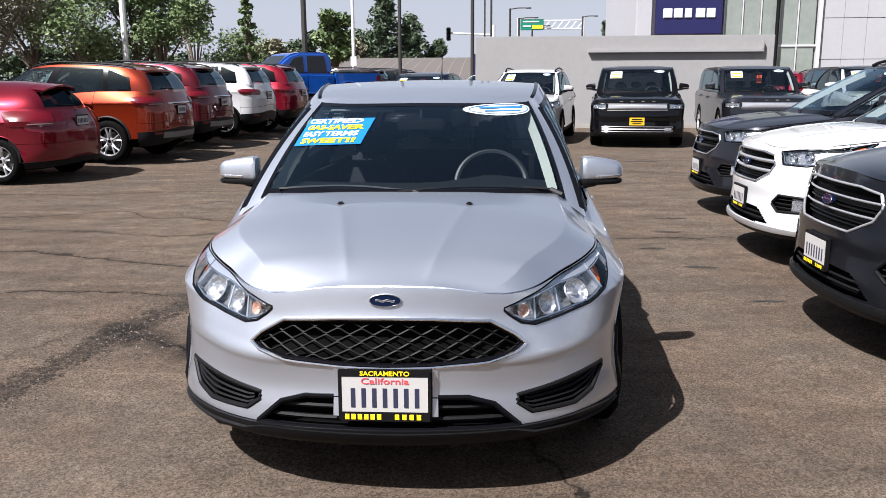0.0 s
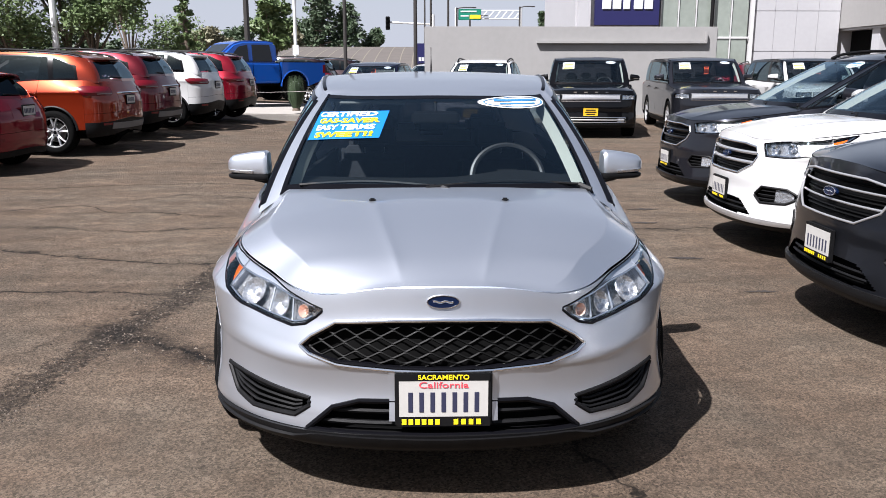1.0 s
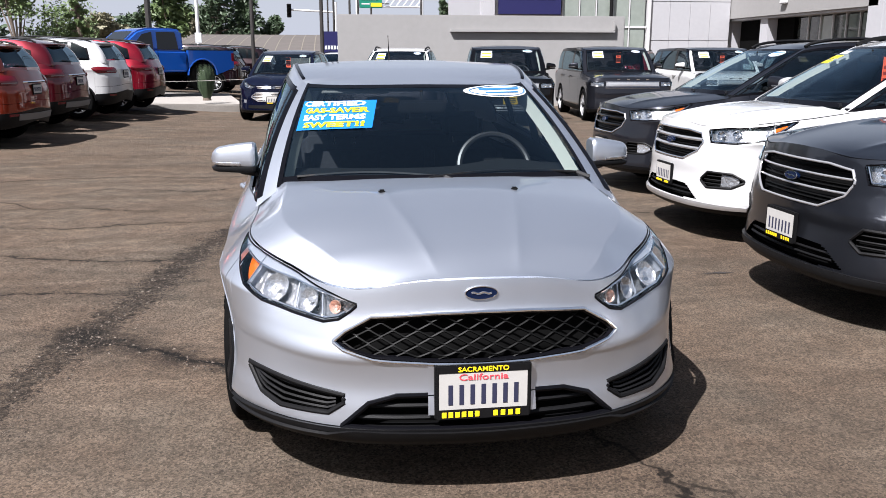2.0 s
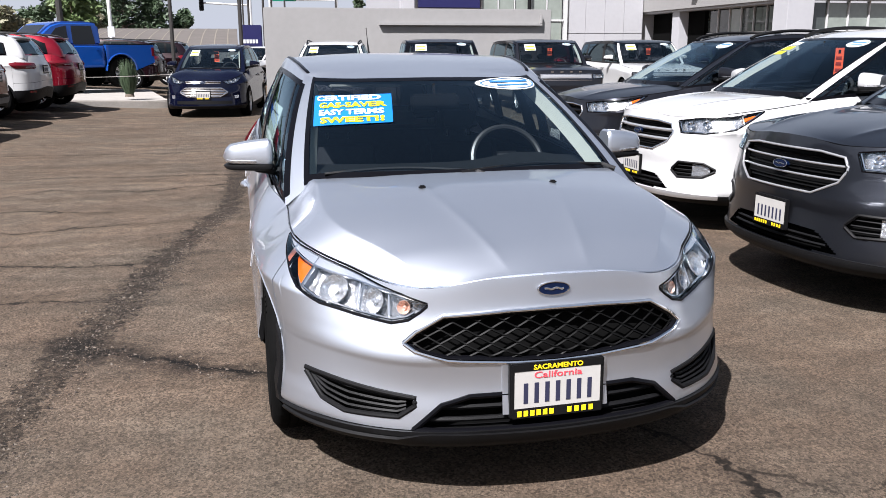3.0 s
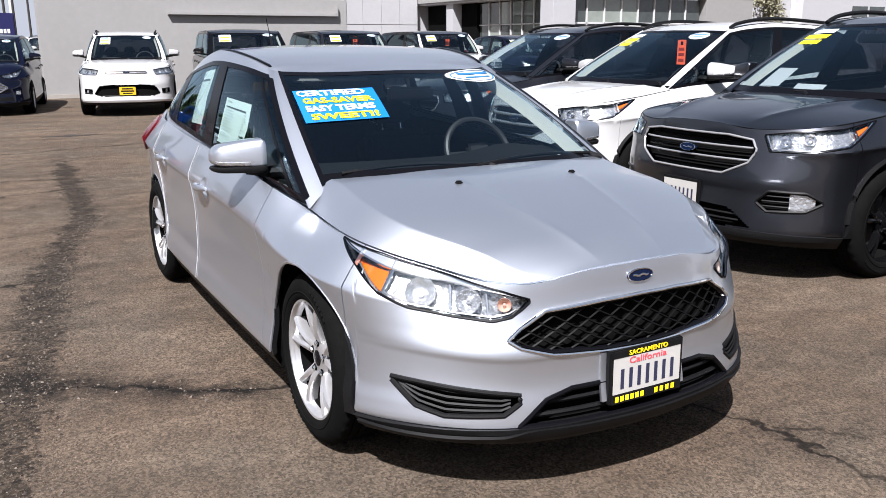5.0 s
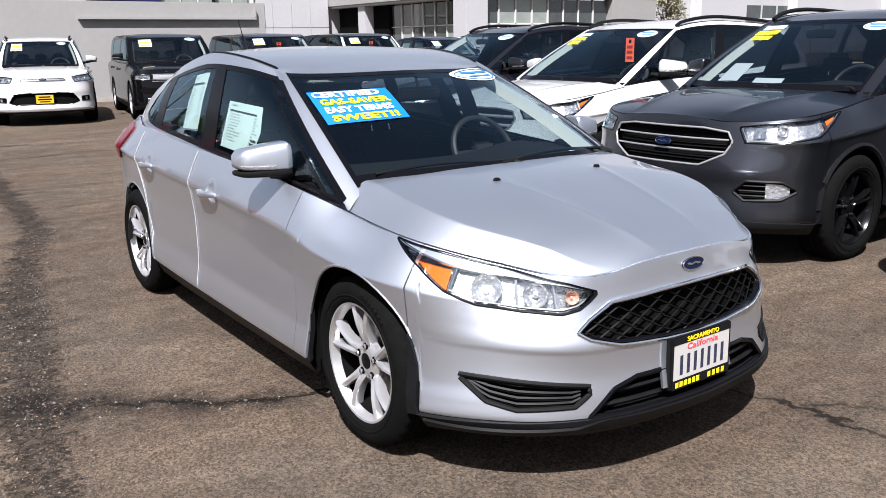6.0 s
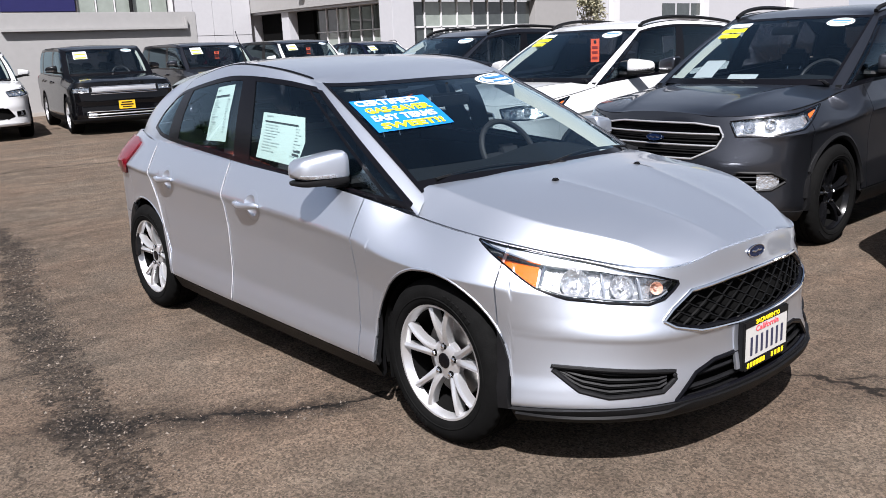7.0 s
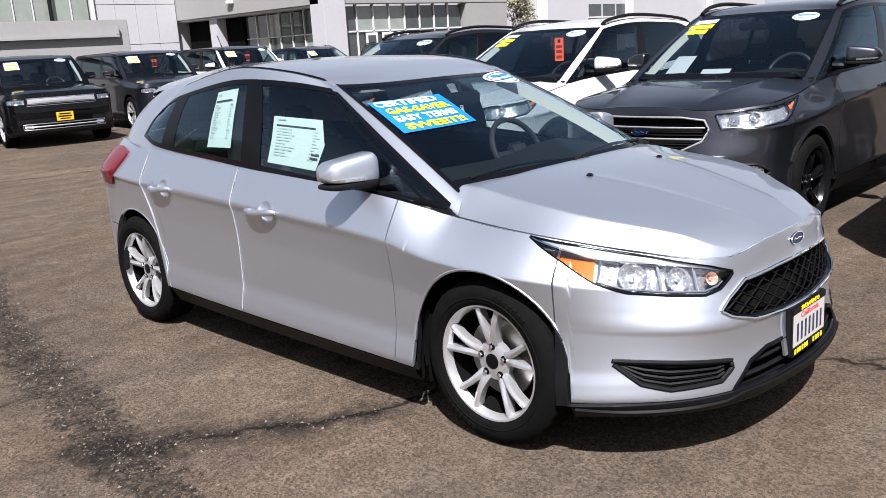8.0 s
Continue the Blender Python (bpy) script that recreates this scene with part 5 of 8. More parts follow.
def swept_lamp(root, S, lo, hi):
    """The swept headlight: grey upper bezel, bright reflector bowls, amber outer wedge, dark edge."""
    ax, ay = S.ax, S.ay
    zl = lambda a: float(np.interp(a, [q[0] for q in lo], [q[1] for q in lo]))
    zh = lambda a: float(np.interp(a, [q[0] for q in hi], [q[1] for q in hi]))
    a0, a1 = lo[0][0], lo[-1][0]
    share = lambda a: float(np.interp((a - a0) / (a1 - a0), [0, 0.15, 0.55, 0.8, 1], [0.90, 0.90, 0.76, 0.66, 0.6]))
    mid = lambda a: zl(a) + (zh(a) - zl(a)) * share(a)
    run = lambda f, b0, b1, n=16: [(b, f(b)) for b in np.linspace(b0, b1, n)]
    for fl in ((lambda z: z), mirrored):
        b0, b1 = ay(0.455), ay(0.65)
        shell = lambda s, t: S.pz(a0 + (a1 - a0) * s, zl(a0 + (a1 - a0) * s) + max(zh(a0 + (a1 - a0) * s) - zl(a0 + (a1 - a0) * s), 0.001) * t, -0.034 - 0.030 * sstep(b0 - 0.01, b1, a0 + (a1 - a0) * s))
        h = raw("headlight", fl(sheet(shell, 40, 10)), REFLECT, root, "clear halogen headlight with an amber corner")
        raw("upper_bezel", fl(S.strip(run(mid, a0 + 0.03, a1 - 0.005), run(lambda b: zh(b) - 0.002, a0 + 0.03, a1 - 0.005), -0.007, 30, 4, 0.025)), LAMPGREY, h)
        raw("bezel_edge", fl(S.line(run(mid, a0 + 0.03, a1 - 0.01, 20), -0.006, 0.0042, 6)), CHROME, h)
        # the amber wedge looks sideways, behind a bright partition
        wedge = lambda s, t: S.pz(b0 + (b1 - b0) * s, zl(b0 + (b1 - b0) * s) + 0.010 + max(mid(b0 + (b1 - b0) * s) - zl(b0 + (b1 - b0) * s) - 0.016, 0.002) * t, -0.020 - 0.034 * s)
        raw("turn_lens", fl(sheet(wedge, 14, 6)), AMBER, h)
        raw("partition", fl(sheet(lambda s, t: S.pz(b0 - 0.006 - 0.010 * t, zl(b0) + 0.006 + (zh(b0) - zl(b0) - 0.008) * t, -0.002 - 0.048 * s), 4, 6)), LAMPGREY, h)
        raw("bowl_rim", fl(S.line([(b0 - 0.012, zl(b0) + 0.012), (b0 - 0.02, mid(b0) - 0.006)], -0.008, 0.005, 6)), CHROME, h)
        raw("lower_rim", fl(S.line(run(lambda b: zl(b) + 0.012, a0 + 0.045, b0 - 0.012, 20), -0.010, 0.005, 6)), CHROME, h)
        for x in (0.545, 0.655):
            b = ax(x)
            raw("bowl_divider", fl(S.line([(b, zl(b) + 0.01), (b + 0.01, mid(b) - 0.002)], -0.016, 0.004, 5)), LAMPGREY, h)
        for x, r, mt in ((0.735, 0.050, REFLECT), (0.605, 0.040, REFLECT), (0.495, 0.022, PARKAMBER)):
            b = ax(x)
            p, n = S.pz(b, (zl(b) + mid(b)) / 2 + 0.004, -0.030)
            bowl = lathe([(0.001, 0.016), (r * 0.24, 0.015), (r * 0.26, 0.0), (r * 0.5, 0.003), (r * 0.8, 0.012), (r, 0.022), (r * 1.04, 0.020)], 14)
            o = raw("reflector_bowl", fl(moved(bowl, Matrix.Translation(p) @ n.to_track_quat("X", "Z").to_matrix().to_4x4())), mt, h, angle=10)
        le = raw("lens", fl(S.strip(lo, hi, 0.001, 30, 8, 0.0)), LENS, h)
        le.visible_shadow = False
        raw("lamp_surround", fl(S.line(list(lo) + list(reversed(hi)), -0.001, 0.0034, 6, closed=True)), GLOSSBLACK, h)
        raw("lower_surround", fl(S.line(lo[:-2], 0.0, 0.0048, 6)), GLOSSBLACK, h)


def nose_hatch(root, S, colour, plate="full"):
    """Hexagonal mesh grille, swept lamps, side vents and a low intake with a black lip."""
    ax, ay = S.ax, S.ay
    g_lo = [(ax(x), z) for x, z in ((-0.486, 0.530), (-0.45, 0.508), (-0.35, 0.482), (-0.16, 0.468), (0, 0.465), (0.16, 0.468), (0.35, 0.482), (0.45, 0.508), (0.486, 0.530))]
    g_hi = [(ax(x), z) for x, z in ((-0.486, 0.533), (-0.45, 0.566), (-0.365, 0.615), (-0.16, 0.628), (0, 0.631), (0.16, 0.628), (0.365, 0.615), (0.45, 0.566), (0.486, 0.533))]
    i_lo = [(ax(x), z) for x, z in ((-0.455, 0.252), (-0.3, 0.25), (0, 0.25), (0.3, 0.25), (0.455, 0.252))]
    i_hi = [(ax(x), z) for x, z in ((-0.455, 0.256), (-0.37, 0.335), (-0.28, 0.362), (0, 0.368), (0.28, 0.362), (0.37, 0.335), (0.455, 0.256))]
    v_lo = [(ax(0.452), 0.330), (ax(0.50), 0.294), (ax(0.66), 0.292), (ax(0.73), 0.318), (ax(0.785), 0.385)]
    v_hi = [(ax(0.452), 0.356), (ax(0.50), 0.362), (ax(0.66), 0.382), (ax(0.73), 0.392), (ax(0.785), 0.398)]
    l_hi = [(ax(0.415), S.zt(ax(0.415)) - 0.046), (ax(0.5), S.zt(ax(0.5)) - 0.022), (ax(0.66), S.zt(ax(0.66)) - 0.004), (ay(0.5), S.zt(ay(0.5)) - 0.003), (ay(0.72), S.zt(ay(0.72)) - 0.003)]
    l_lo = [(ax(0.415), l_hi[0][1] - 0.008), (ax(0.437), 0.627), (ax(0.475), 0.601), (ax(0.53), 0.588), (ax(0.65), 0.600), (ay(0.36), 0.622), (ay(0.46), 0.660), (ay(0.57), 0.722), (ay(0.72), l_hi[-1][1] - 0.004)]
    holes = both_polys(poly_of(v_lo, v_hi), poly_of(l_lo, l_hi)) + [poly_of(g_lo, g_hi), poly_of(i_lo, i_hi)]
    body(root, S, colour, 1.6, holes=holes, hatch_dlo=6.85)
    gb = raw("grille", grille_mesh(S, g_lo, g_hi, 0.084, 0.0225, -0.014, 0.0036), GRILLEBLACK, root, "black diamond mesh grille")
    raw("grille_backing", S.strip(g_lo, g_hi, -0.05, 40, 6, 0), DARK, gb)
    raw("grille_lip", S.line(poly_of(g_lo, g_hi), -0.014, 0.013, 8, closed=True, step=0.012), GLOSSBLACK, gb)
    raw("grille_surround", S.line(poly_of(g_lo, g_hi), 0.001, 0.0065, 8, closed=True, step=0.012), CHROME, gb, "chrome grille surround")
    it = raw("lower_intake", S.strip(i_lo, i_hi, -0.06, 40, 6, 0), DARK, root)
    raw("intake_edge", S.line(poly_of(i_lo, i_hi), -0.006, 0.011, 8, closed=True), GLOSSBLACK, it)
    for z in (0.285, 0.325):
        raw("intake_bar", S.line([(ax(-0.46 + 0.9 * (z - 0.25)), z), (0, z + 0.004), (ax(0.46 - 0.9 * (z - 0.25)), z)], -0.022, 0.009, 6), TRIM, it)
    for fl in ((lambda z: z), mirrored):
        vt = raw("side_vent", fl(S.strip(v_lo, v_hi, -0.035, 20, 5, 0)), DARK, root)
        raw("vent_edge", fl(S.line(poly_of(v_lo, v_hi), -0.003, 0.009, 8, closed=True, step=0.012)), TRIM, vt)
        for t in (0.2, 0.42, 0.64, 0.84):
            pts = []
            for a in np.linspace(v_lo[0][0] + 0.03, v_lo[-1][0] - 0.012, 14):
                zl, zh = np.interp(a, [q[0] for q in v_lo], [q[1] for q in v_lo]), np.interp(a, [q[0] for q in v_hi], [q[1] for q in v_hi])
                pts.append((a, zl + (zh - zl) * t))
            raw("vent_slat", fl(S.line(pts, -0.012, 0.0055, 5)), TRIM, vt)
    swept_lamp(root, S, l_lo, l_hi)
    p, n = S.pz(0, 0.690, -0.006)
    badge(root, p, n, 0.108, 0.043)
    # black lip that sweeps under the bumper
    raw("splitter", merge(*[S.strip([(-ay(0.52), 0.222), (-ax(0.56), 0.214), (-ax(0.47), 0.194), (ax(0.47), 0.194), (ax(0.56), 0.214), (ay(0.52), 0.222)], [(-ay(0.52), 0.235), (-ax(0.50), 0.238), (-ax(0.42), 0.248), (ax(0.42), 0.248), (ax(0.50), 0.238), (ay(0.52), 0.235)], 0.022, 60, 4, 0.05, 0.006)]), TRIM, root, "black plastic splitter")
    raw("plate_plinth", sheet(lambda s, t: S.pz(ax(-0.178 + 0.356 * s), 0.300 + 0.165 * t, 0.004), 20, 6, 0.01), colour, root)
    for x in (-0.265, 0.265):
        y = 0.828
        z = S.hood_z(x, y)
        raw("washer_jet", box(x - 0.013, x + 0.013, y - 0.012, y + 0.012, z - 0.004, z + 0.010, 0.005), TRIM, root)


def nose_suv(root, S, colour, plate, black=False, tint=TINTED, grille="bars"):
    """Six-sided grille with two bright bars, square lamps, fog lamps in pods and a grey chin."""
    ax, ay = S.ax, S.ay
    g_lo = [(ax(x), z) for x, z in ((-0.50, 0.80), (-0.46, 0.73), (-0.30, 0.655), (0.30, 0.655), (0.46, 0.73), (0.50, 0.80))]
    g_hi = [(ax(x), z) for x, z in ((-0.50, 0.815), (-0.47, 0.868), (-0.30, 0.888), (0.30, 0.888), (0.47, 0.868), (0.50, 0.815))]
    i_lo = [(ax(x), z) for x, z in ((-0.52, 0.335), (0, 0.335), (0.52, 0.335))]
    i_hi = [(ax(x), z) for x, z in ((-0.52, 0.345), (-0.36, 0.455), (0.36, 0.455), (0.52, 0.345))]
    l_hi = [(ax(0.54), 0.902), (ax(0.70), 0.925), (ay(0.50), 0.945), (ay(0.78), 0.985)]
    l_lo = [(ax(0.54), 0.890), (ax(0.58), 0.805), (ax(0.78), 0.808), (ay(0.50), 0.842), (ay(0.78), 0.980)]
    f_lo = [(ax(0.54), 0.50), (ax(0.60), 0.452), (ax(0.78), 0.462), (ax(0.84), 0.51)]
    f_hi = [(ax(0.54), 0.515), (ax(0.60), 0.575), (ax(0.78), 0.572), (ax(0.84), 0.525)]
    if grille == "old":
        g_lo = [(ax(x), z) for x, z in ((-0.40, 0.845), (-0.36, 0.835), (0.36, 0.835), (0.40, 0.845))]
        g_hi = [(ax(x), z) for x, z in ((-0.40, 0.852), (-0.36, 0.875), (0.36, 0.875), (0.40, 0.852))]
        i_lo = [(ax(x), z) for x, z in ((-0.62, 0.44), (-0.5, 0.40), (0.5, 0.40), (0.62, 0.44))]
        i_hi = [(ax(x), z) for x, z in ((-0.62, 0.46), (-0.52, 0.60), (-0.30, 0.62), (0.30, 0.62), (0.52, 0.60), (0.62, 0.46))]
        f_lo, f_hi = [(ax(0.66), 0.45), (ax(0.80), 0.46)], [(ax(0.66), 0.53), (ax(0.80), 0.54)]
    holes = both_polys(poly_of(l_lo, l_hi), poly_of(f_lo, f_hi)) + [poly_of(g_lo, g_hi), poly_of(i_lo, i_hi)]
    body(root, S, colour, 1.0, rear_tint=tint, rails=True, hatch_dlo=7.25, holes=holes)
    gb = raw("grille", S.strip(g_lo, g_hi, -0.04, 30, 6, 0), GRILLEBLACK, root, "black grille with bright bars")
    raw("grille_surround", S.line(poly_of(g_lo, g_hi), 0.002, 0.007 if black else 0.009, 8, closed=True), CHROME if not black else ALLOY, gb)
    for z in ((0.82, 0.745) if grille != "old" else (0.855,)):
        w = float(np.interp(z, [0.655, 0.73, 0.81, 0.87], [0.30, 0.46, 0.49, 0.46])) - 0.01 if grille != "old" else 0.38
        raw("grille_bar", S.line([(ax(-w), z), (0, z), (ax(w), z)], -0.010, 0.0055 if black else 0.012, 6, flat=1.2), ALLOY, gb)
    if grille != "old":
        many("grille_slat", [S.line([(ax(-w + 0.02), z), (ax(w - 0.02), z)], -0.03, 0.007, 4) for z, w in ((0.855, 0.46), (0.79, 0.48), (0.77, 0.48), (0.71, 0.41), (0.69, 0.36))], GRILLEBLACK, gb)
    it = raw("lower_intake", S.strip(i_lo, i_hi, -0.05, 30, 5, 0), DARK, root)
    many("intake_slat", [S.line([(ax(-0.44), z), (ax(0.44), z)], -0.02, 0.009, 5) for z in (0.375, 0.41)], TRIM, it)
    raw("chin_guard", S.strip([(-ay(0.40), 0.29), (ay(0.40), 0.29)], [(-ay(0.40), 0.318), (-ax(0.5), 0.326), (ax(0.5), 0.326), (ay(0.40), 0.318)], 0.016, 50, 3, 0.03), TRIM if black else ALLOY, root)
    for fl in ((lambda z: z), mirrored):
        fg = raw("fog_pod", fl(S.strip(f_lo, f_hi, -0.03, 14, 5, 0)), DARK, root)
        raw("pod_edge", fl(S.line(poly_of(f_lo, f_hi), 0.0, 0.010, 6, closed=True)), TRIM, fg)
        am = (f_lo[0][0] + f_lo[-1][0]) / 2
        zz = (f_lo[1][1] + f_hi[1][1]) / 2
        raw("fog_lamp", fl(S.strip([(am, zz - 0.045), (f_lo[-1][0] - 0.04, zz - 0.04)], [(am, zz + 0.05), (f_lo[-1][0] - 0.04, zz + 0.04)], -0.008, 6, 5, 0.02)), REFLECT, fg)
        many("pod_slat", [fl(q) for q in [S.line([(f_lo[0][0] + 0.03, zz + d), (am, zz + d)], -0.01, 0.006, 5) for d in (-0.03, 0, 0.03)]], TRIM, fg)
    amber = ([(ay(0.58), 0.905), (ay(0.69), 0.950)], [(ay(0.58), 0.932), (ay(0.69), 0.958)])
    lens_lamp(root, S, l_lo, l_hi, "headlight", amber, ((ax(0.66), 0.868, 0.034), (ax(0.78), 0.885, 0.034)), label="clear headlight with amber corner")
    p, n = S.pz(0, 0.785 if grille != "old" else 0.86, 0.0)
    badge(root, p, n, 0.13, 0.05)
    if plate:
        add_plate(root, S, 0.0, 0.50, plate)


def nose_box(root, S, colour, plate, roof_colour=None):
    """Upright nose with one wide bright grille bar between square lamps."""
    ax, ay = S.ax, S.ay
    g_lo, g_hi = [(ax(-0.62), 0.80), (ax(0.62), 0.80)], [(ax(-0.62), 0.905), (ax(0.62), 0.905)]
    l_lo, l_hi = [(ax(0.65), 0.80), (ay(0.30), 0.80)], [(ax(0.65), 0.905), (ay(0.30), 0.905)]
    i_lo, i_hi = [(ax(-0.72), 0.34), (ax(0.72), 0.34)], [(ax(-0.72), 0.44), (ax(0.72), 0.44)]
    holes = both_polys(poly_of(l_lo, l_hi)) + [poly_of(g_lo, g_hi), poly_of(i_lo, i_hi)]
    body(root, S, colour, 0.9, rear_tint=TINTED, rails=False, hatch_dlo=7.7, holes=holes, roof_colour=roof_colour)
    gb = raw("grille", S.strip(g_lo, g_hi, -0.03, 20, 4, 0), GLOSSBLACK, root, "wide grille with a bright bar")
    raw("grille_bar", S.strip([(ax(-0.60), 0.815), (ax(0.60), 0.815)], [(ax(-0.60), 0.892), (ax(0.60), 0.892)], 0.012, 24, 4, 0.04, 0.006), ALLOY, gb)
    many("grille_line", [S.line([(ax(-0.62), z), (ax(0.62), z)], 0.004, 0.006, 5) for z in (0.80, 0.905, 0.77)], CHROME, gb)
    it = raw("lower_intake", S.strip(i_lo, i_hi, -0.03, 20, 4, 0), DARK, root)
    raw("intake_trim", S.line(poly_of(i_lo, i_hi), 0.004, 0.009, 6, closed=True), CHROME, it)
    raw("intake_bar", S.line([(ax(-0.70), 0.39), (ax(0.70), 0.39)], 0.0, 0.012, 6), ALLOY, it)
    for fl in ((lambda z: z), mirrored):
        raw("fog_lamp", fl(S.strip([(ax(0.56), 0.36), (ax(0.70), 0.36)], [(ax(0.56), 0.42), (ax(0.70), 0.42)], 0.004, 6, 4, 0.02)), REFLECT, it)
    many("bonnet_letter", [moved(box(-0.035, 0.035, -0.012, 0.012, -0.012, 0.012, 0.003), Matrix.Translation(S.pz(ax(x), 0.955, 0.002)[0])) for x in (-0.33, -0.11, 0.11, 0.33)], CHROME, root)
    lens_lamp(root, S, l_lo, l_hi, "headlight", None, ((ax(0.74), 0.852, 0.036), (ax(0.84), 0.852, 0.034)))
    if plate:
        add_plate(root, S, 0.0, 0.62, plate)


def nose_mpv(root, S, colour, plate):
    """Slim upper grille, wide bright lower grille and tall swept lamps."""
    ax, ay = S.ax, S.ay
    u_lo, u_hi = [(ax(-0.38), 0.745), (ax(0.38), 0.745)], [(ax(-0.40), 0.79), (ax(0.40), 0.79)]
    g_lo = [(ax(x), z) for x, z in ((-0.52, 0.55), (-0.36, 0.46), (0.36, 0.46), (0.52, 0.55))]
    g_hi = [(ax(x), z) for x, z in ((-0.52, 0.565), (-0.40, 0.65), (0.40, 0.65), (0.52, 0.565))]
    l_hi = [(ax(0.44), 0.79), (ax(0.66), 0.855), (ay(0.42), 0.905), (ay(0.58), 0.925)]
    l_lo = [(ax(0.44), 0.775), (ax(0.56), 0.725), (ax(0.74), 0.755), (ay(0.42), 0.83), (ay(0.58), 0.918)]
    holes = both_polys(poly_of(l_lo, l_hi)) + [poly_of(u_lo, u_hi), poly_of(g_lo, g_hi)]
    body(root, S, colour, 0.9, rear_tint=GLASS, hatch_dlo=7.4, holes=holes)
    ug = raw("upper_grille", S.strip(u_lo, u_hi, -0.03, 20, 4, 0), GLOSSBLACK, root)
    raw("grille_bar", merge(S.line([(ax(-0.38), 0.75), (ax(0.38), 0.75)], 0.0, 0.010, 6), S.line([(ax(-0.40), 0.78), (ax(0.40), 0.78)], 0.0, 0.010, 6)), CHROME, ug)
    gb = raw("grille", S.strip(g_lo, g_hi, -0.03, 30, 5, 0), GLOSSBLACK, root, "bright barred lower grille")
    raw("grille_surround", S.line(poly_of(g_lo, g_hi), 0.002, 0.012, 8, closed=True), CHROME, gb)
    many("grille_bar", [S.line([(ax(-w), z), (ax(w), z)], -0.006, 0.009, 5, flat=1.4) for z, w in ((0.49, 0.40), (0.525, 0.46), (0.56, 0.50), (0.595, 0.46), (0.63, 0.42))], CHROME, gb)
    raw("intake", S.strip([(ax(-0.6), 0.30), (ax(0.6), 0.30)], [(ax(-0.6), 0.37), (ax(0.6), 0.37)], 0.004, 20, 3, 0.01), TRIM, root)
    for fl in ((lambda z: z), mirrored):
        raw("fog_lamp", fl(S.strip([(ax(0.66), 0.42), (ax(0.74), 0.42)], [(ax(0.66), 0.49), (ax(0.74), 0.49)], 0.004, 6, 4, 0.02)), REFLECT, root)
    lens_lamp(root, S, l_lo, l_hi, "headlight", None, ((ax(0.62), 0.79, 0.04), (ax(0.74), 0.82, 0.036)))
    p, n = S.pz(0, 0.765, 0.0)
    badge(root, p, n, 0.13, 0.052)
    if plate:
        add_plate(root, S, 0.0, 0.50, plate)


def tail(root, S, z0, z1, wrap, plate_z, plate="plain", bar=None, inner=0.55):
    """Tail lamps round the corners, number plate, badge and a bright lower strip."""
    c = S.c
    a_in, a_out = S.rx(inner * c["W"]), S.ay(c["L"] - wrap)
    lo = [(a_out, z1 - 0.04), (a_out + 0.12, z0 + 0.01), (a_in - 0.05, z0), (a_in, z0 + 0.03)]
    hi = [(a_out, z1 - 0.02), (a_out + 0.12, z1), (a_in - 0.05, z1 - 0.015), (a_in, z1 - 0.03)]
    for fl in ((lambda z: z), mirrored):
        t = raw("tail_light", fl(S.strip(lo, hi, 0.012, 24, 6, 0.02, 0.012)), REDLENS, root, "red tail light")
        am = (a_out + a_in) / 2
        raw("reverse_lens", fl(S.strip([(am, z0 + 0.025), (a_in - 0.04, z0 + 0.03)], [(am, z0 + 0.045), (a_in - 0.04, z0 + 0.045)], 0.027, 6, 3, 0.01)), mat_cache("reverse_lens_pale", (0.16, 0.10, 0.10), 0.2), t)
        raw("reflector_strip", fl(S.strip([(S.rx(0.8 * c["W"]), 0.46), (S.rx(0.6 * c["W"]), 0.46)], [(S.rx(0.8 * c["W"]), 0.50), (S.rx(0.6 * c["W"]), 0.50)], 0.006, 6, 2, 0.01)), REDLENS, root)
    raw("plate_recess", merge(*[f(S.strip([(S.rx(0.36), plate_z - 0.10), (S.amax, plate_z - 0.10)], [(S.rx(0.34), plate_z + 0.10), (S.amax, plate_z + 0.10)], 0.003, 8, 4, 0.004)) for f in ((lambda z: z), mirrored)]), S.paint, root)
    if bar:
        raw("tailgate_bar", merge(*[f(S.line([(S.rx(0.40), plate_z + 0.115), (S.amax, plate_z + 0.115)], 0.012, 0.016, 6)) for f in ((lambda z: z), mirrored)]), CHROME, root)
        raw("bumper_guard", merge(*[f(S.strip([(S.rx(0.62 * c["W"]), 0.40), (S.amax, 0.39)], [(S.rx(0.70 * c["W"]), 0.50), (S.amax, 0.49)], 0.018, 10, 3, 0.03)) for f in ((lambda z: z), mirrored)]), mat_cache("skid_plate_grey", (0.13, 0.13, 0.13)), root)
    p, n = S.pz(S.amax, plate_z, 0.012)
    m = pose(p.x, p.y, p.z, 90, 0, 180)
    fr = raw("licence_plate", moved(box(-0.16, 0.16, -0.085, 0.085, -0.012, 0.006, 0.004), m), TRIM, root)
    raw("plate", moved(box(-0.145, 0.145, -0.062, 0.066, 0.0065, 0.0085), m), PLATEWHITE, fr)
    many("number_bar", [moved(box(-0.125 + 0.036 * i, -0.10 + 0.036 * i, -0.035, 0.03, 0.009, 0.010), m) for i in range(7)], mat_cache("plate_navy", (0.02, 0.022, 0.05)), fr)
    raw("rear_wiper", tube([tuple(S.cab(9 - 0.0, 0.12, 0.02)[0]), tuple(S.cab(8.6, 0.16, 0.02)[0])], 0.008, 6), TRIM, root)


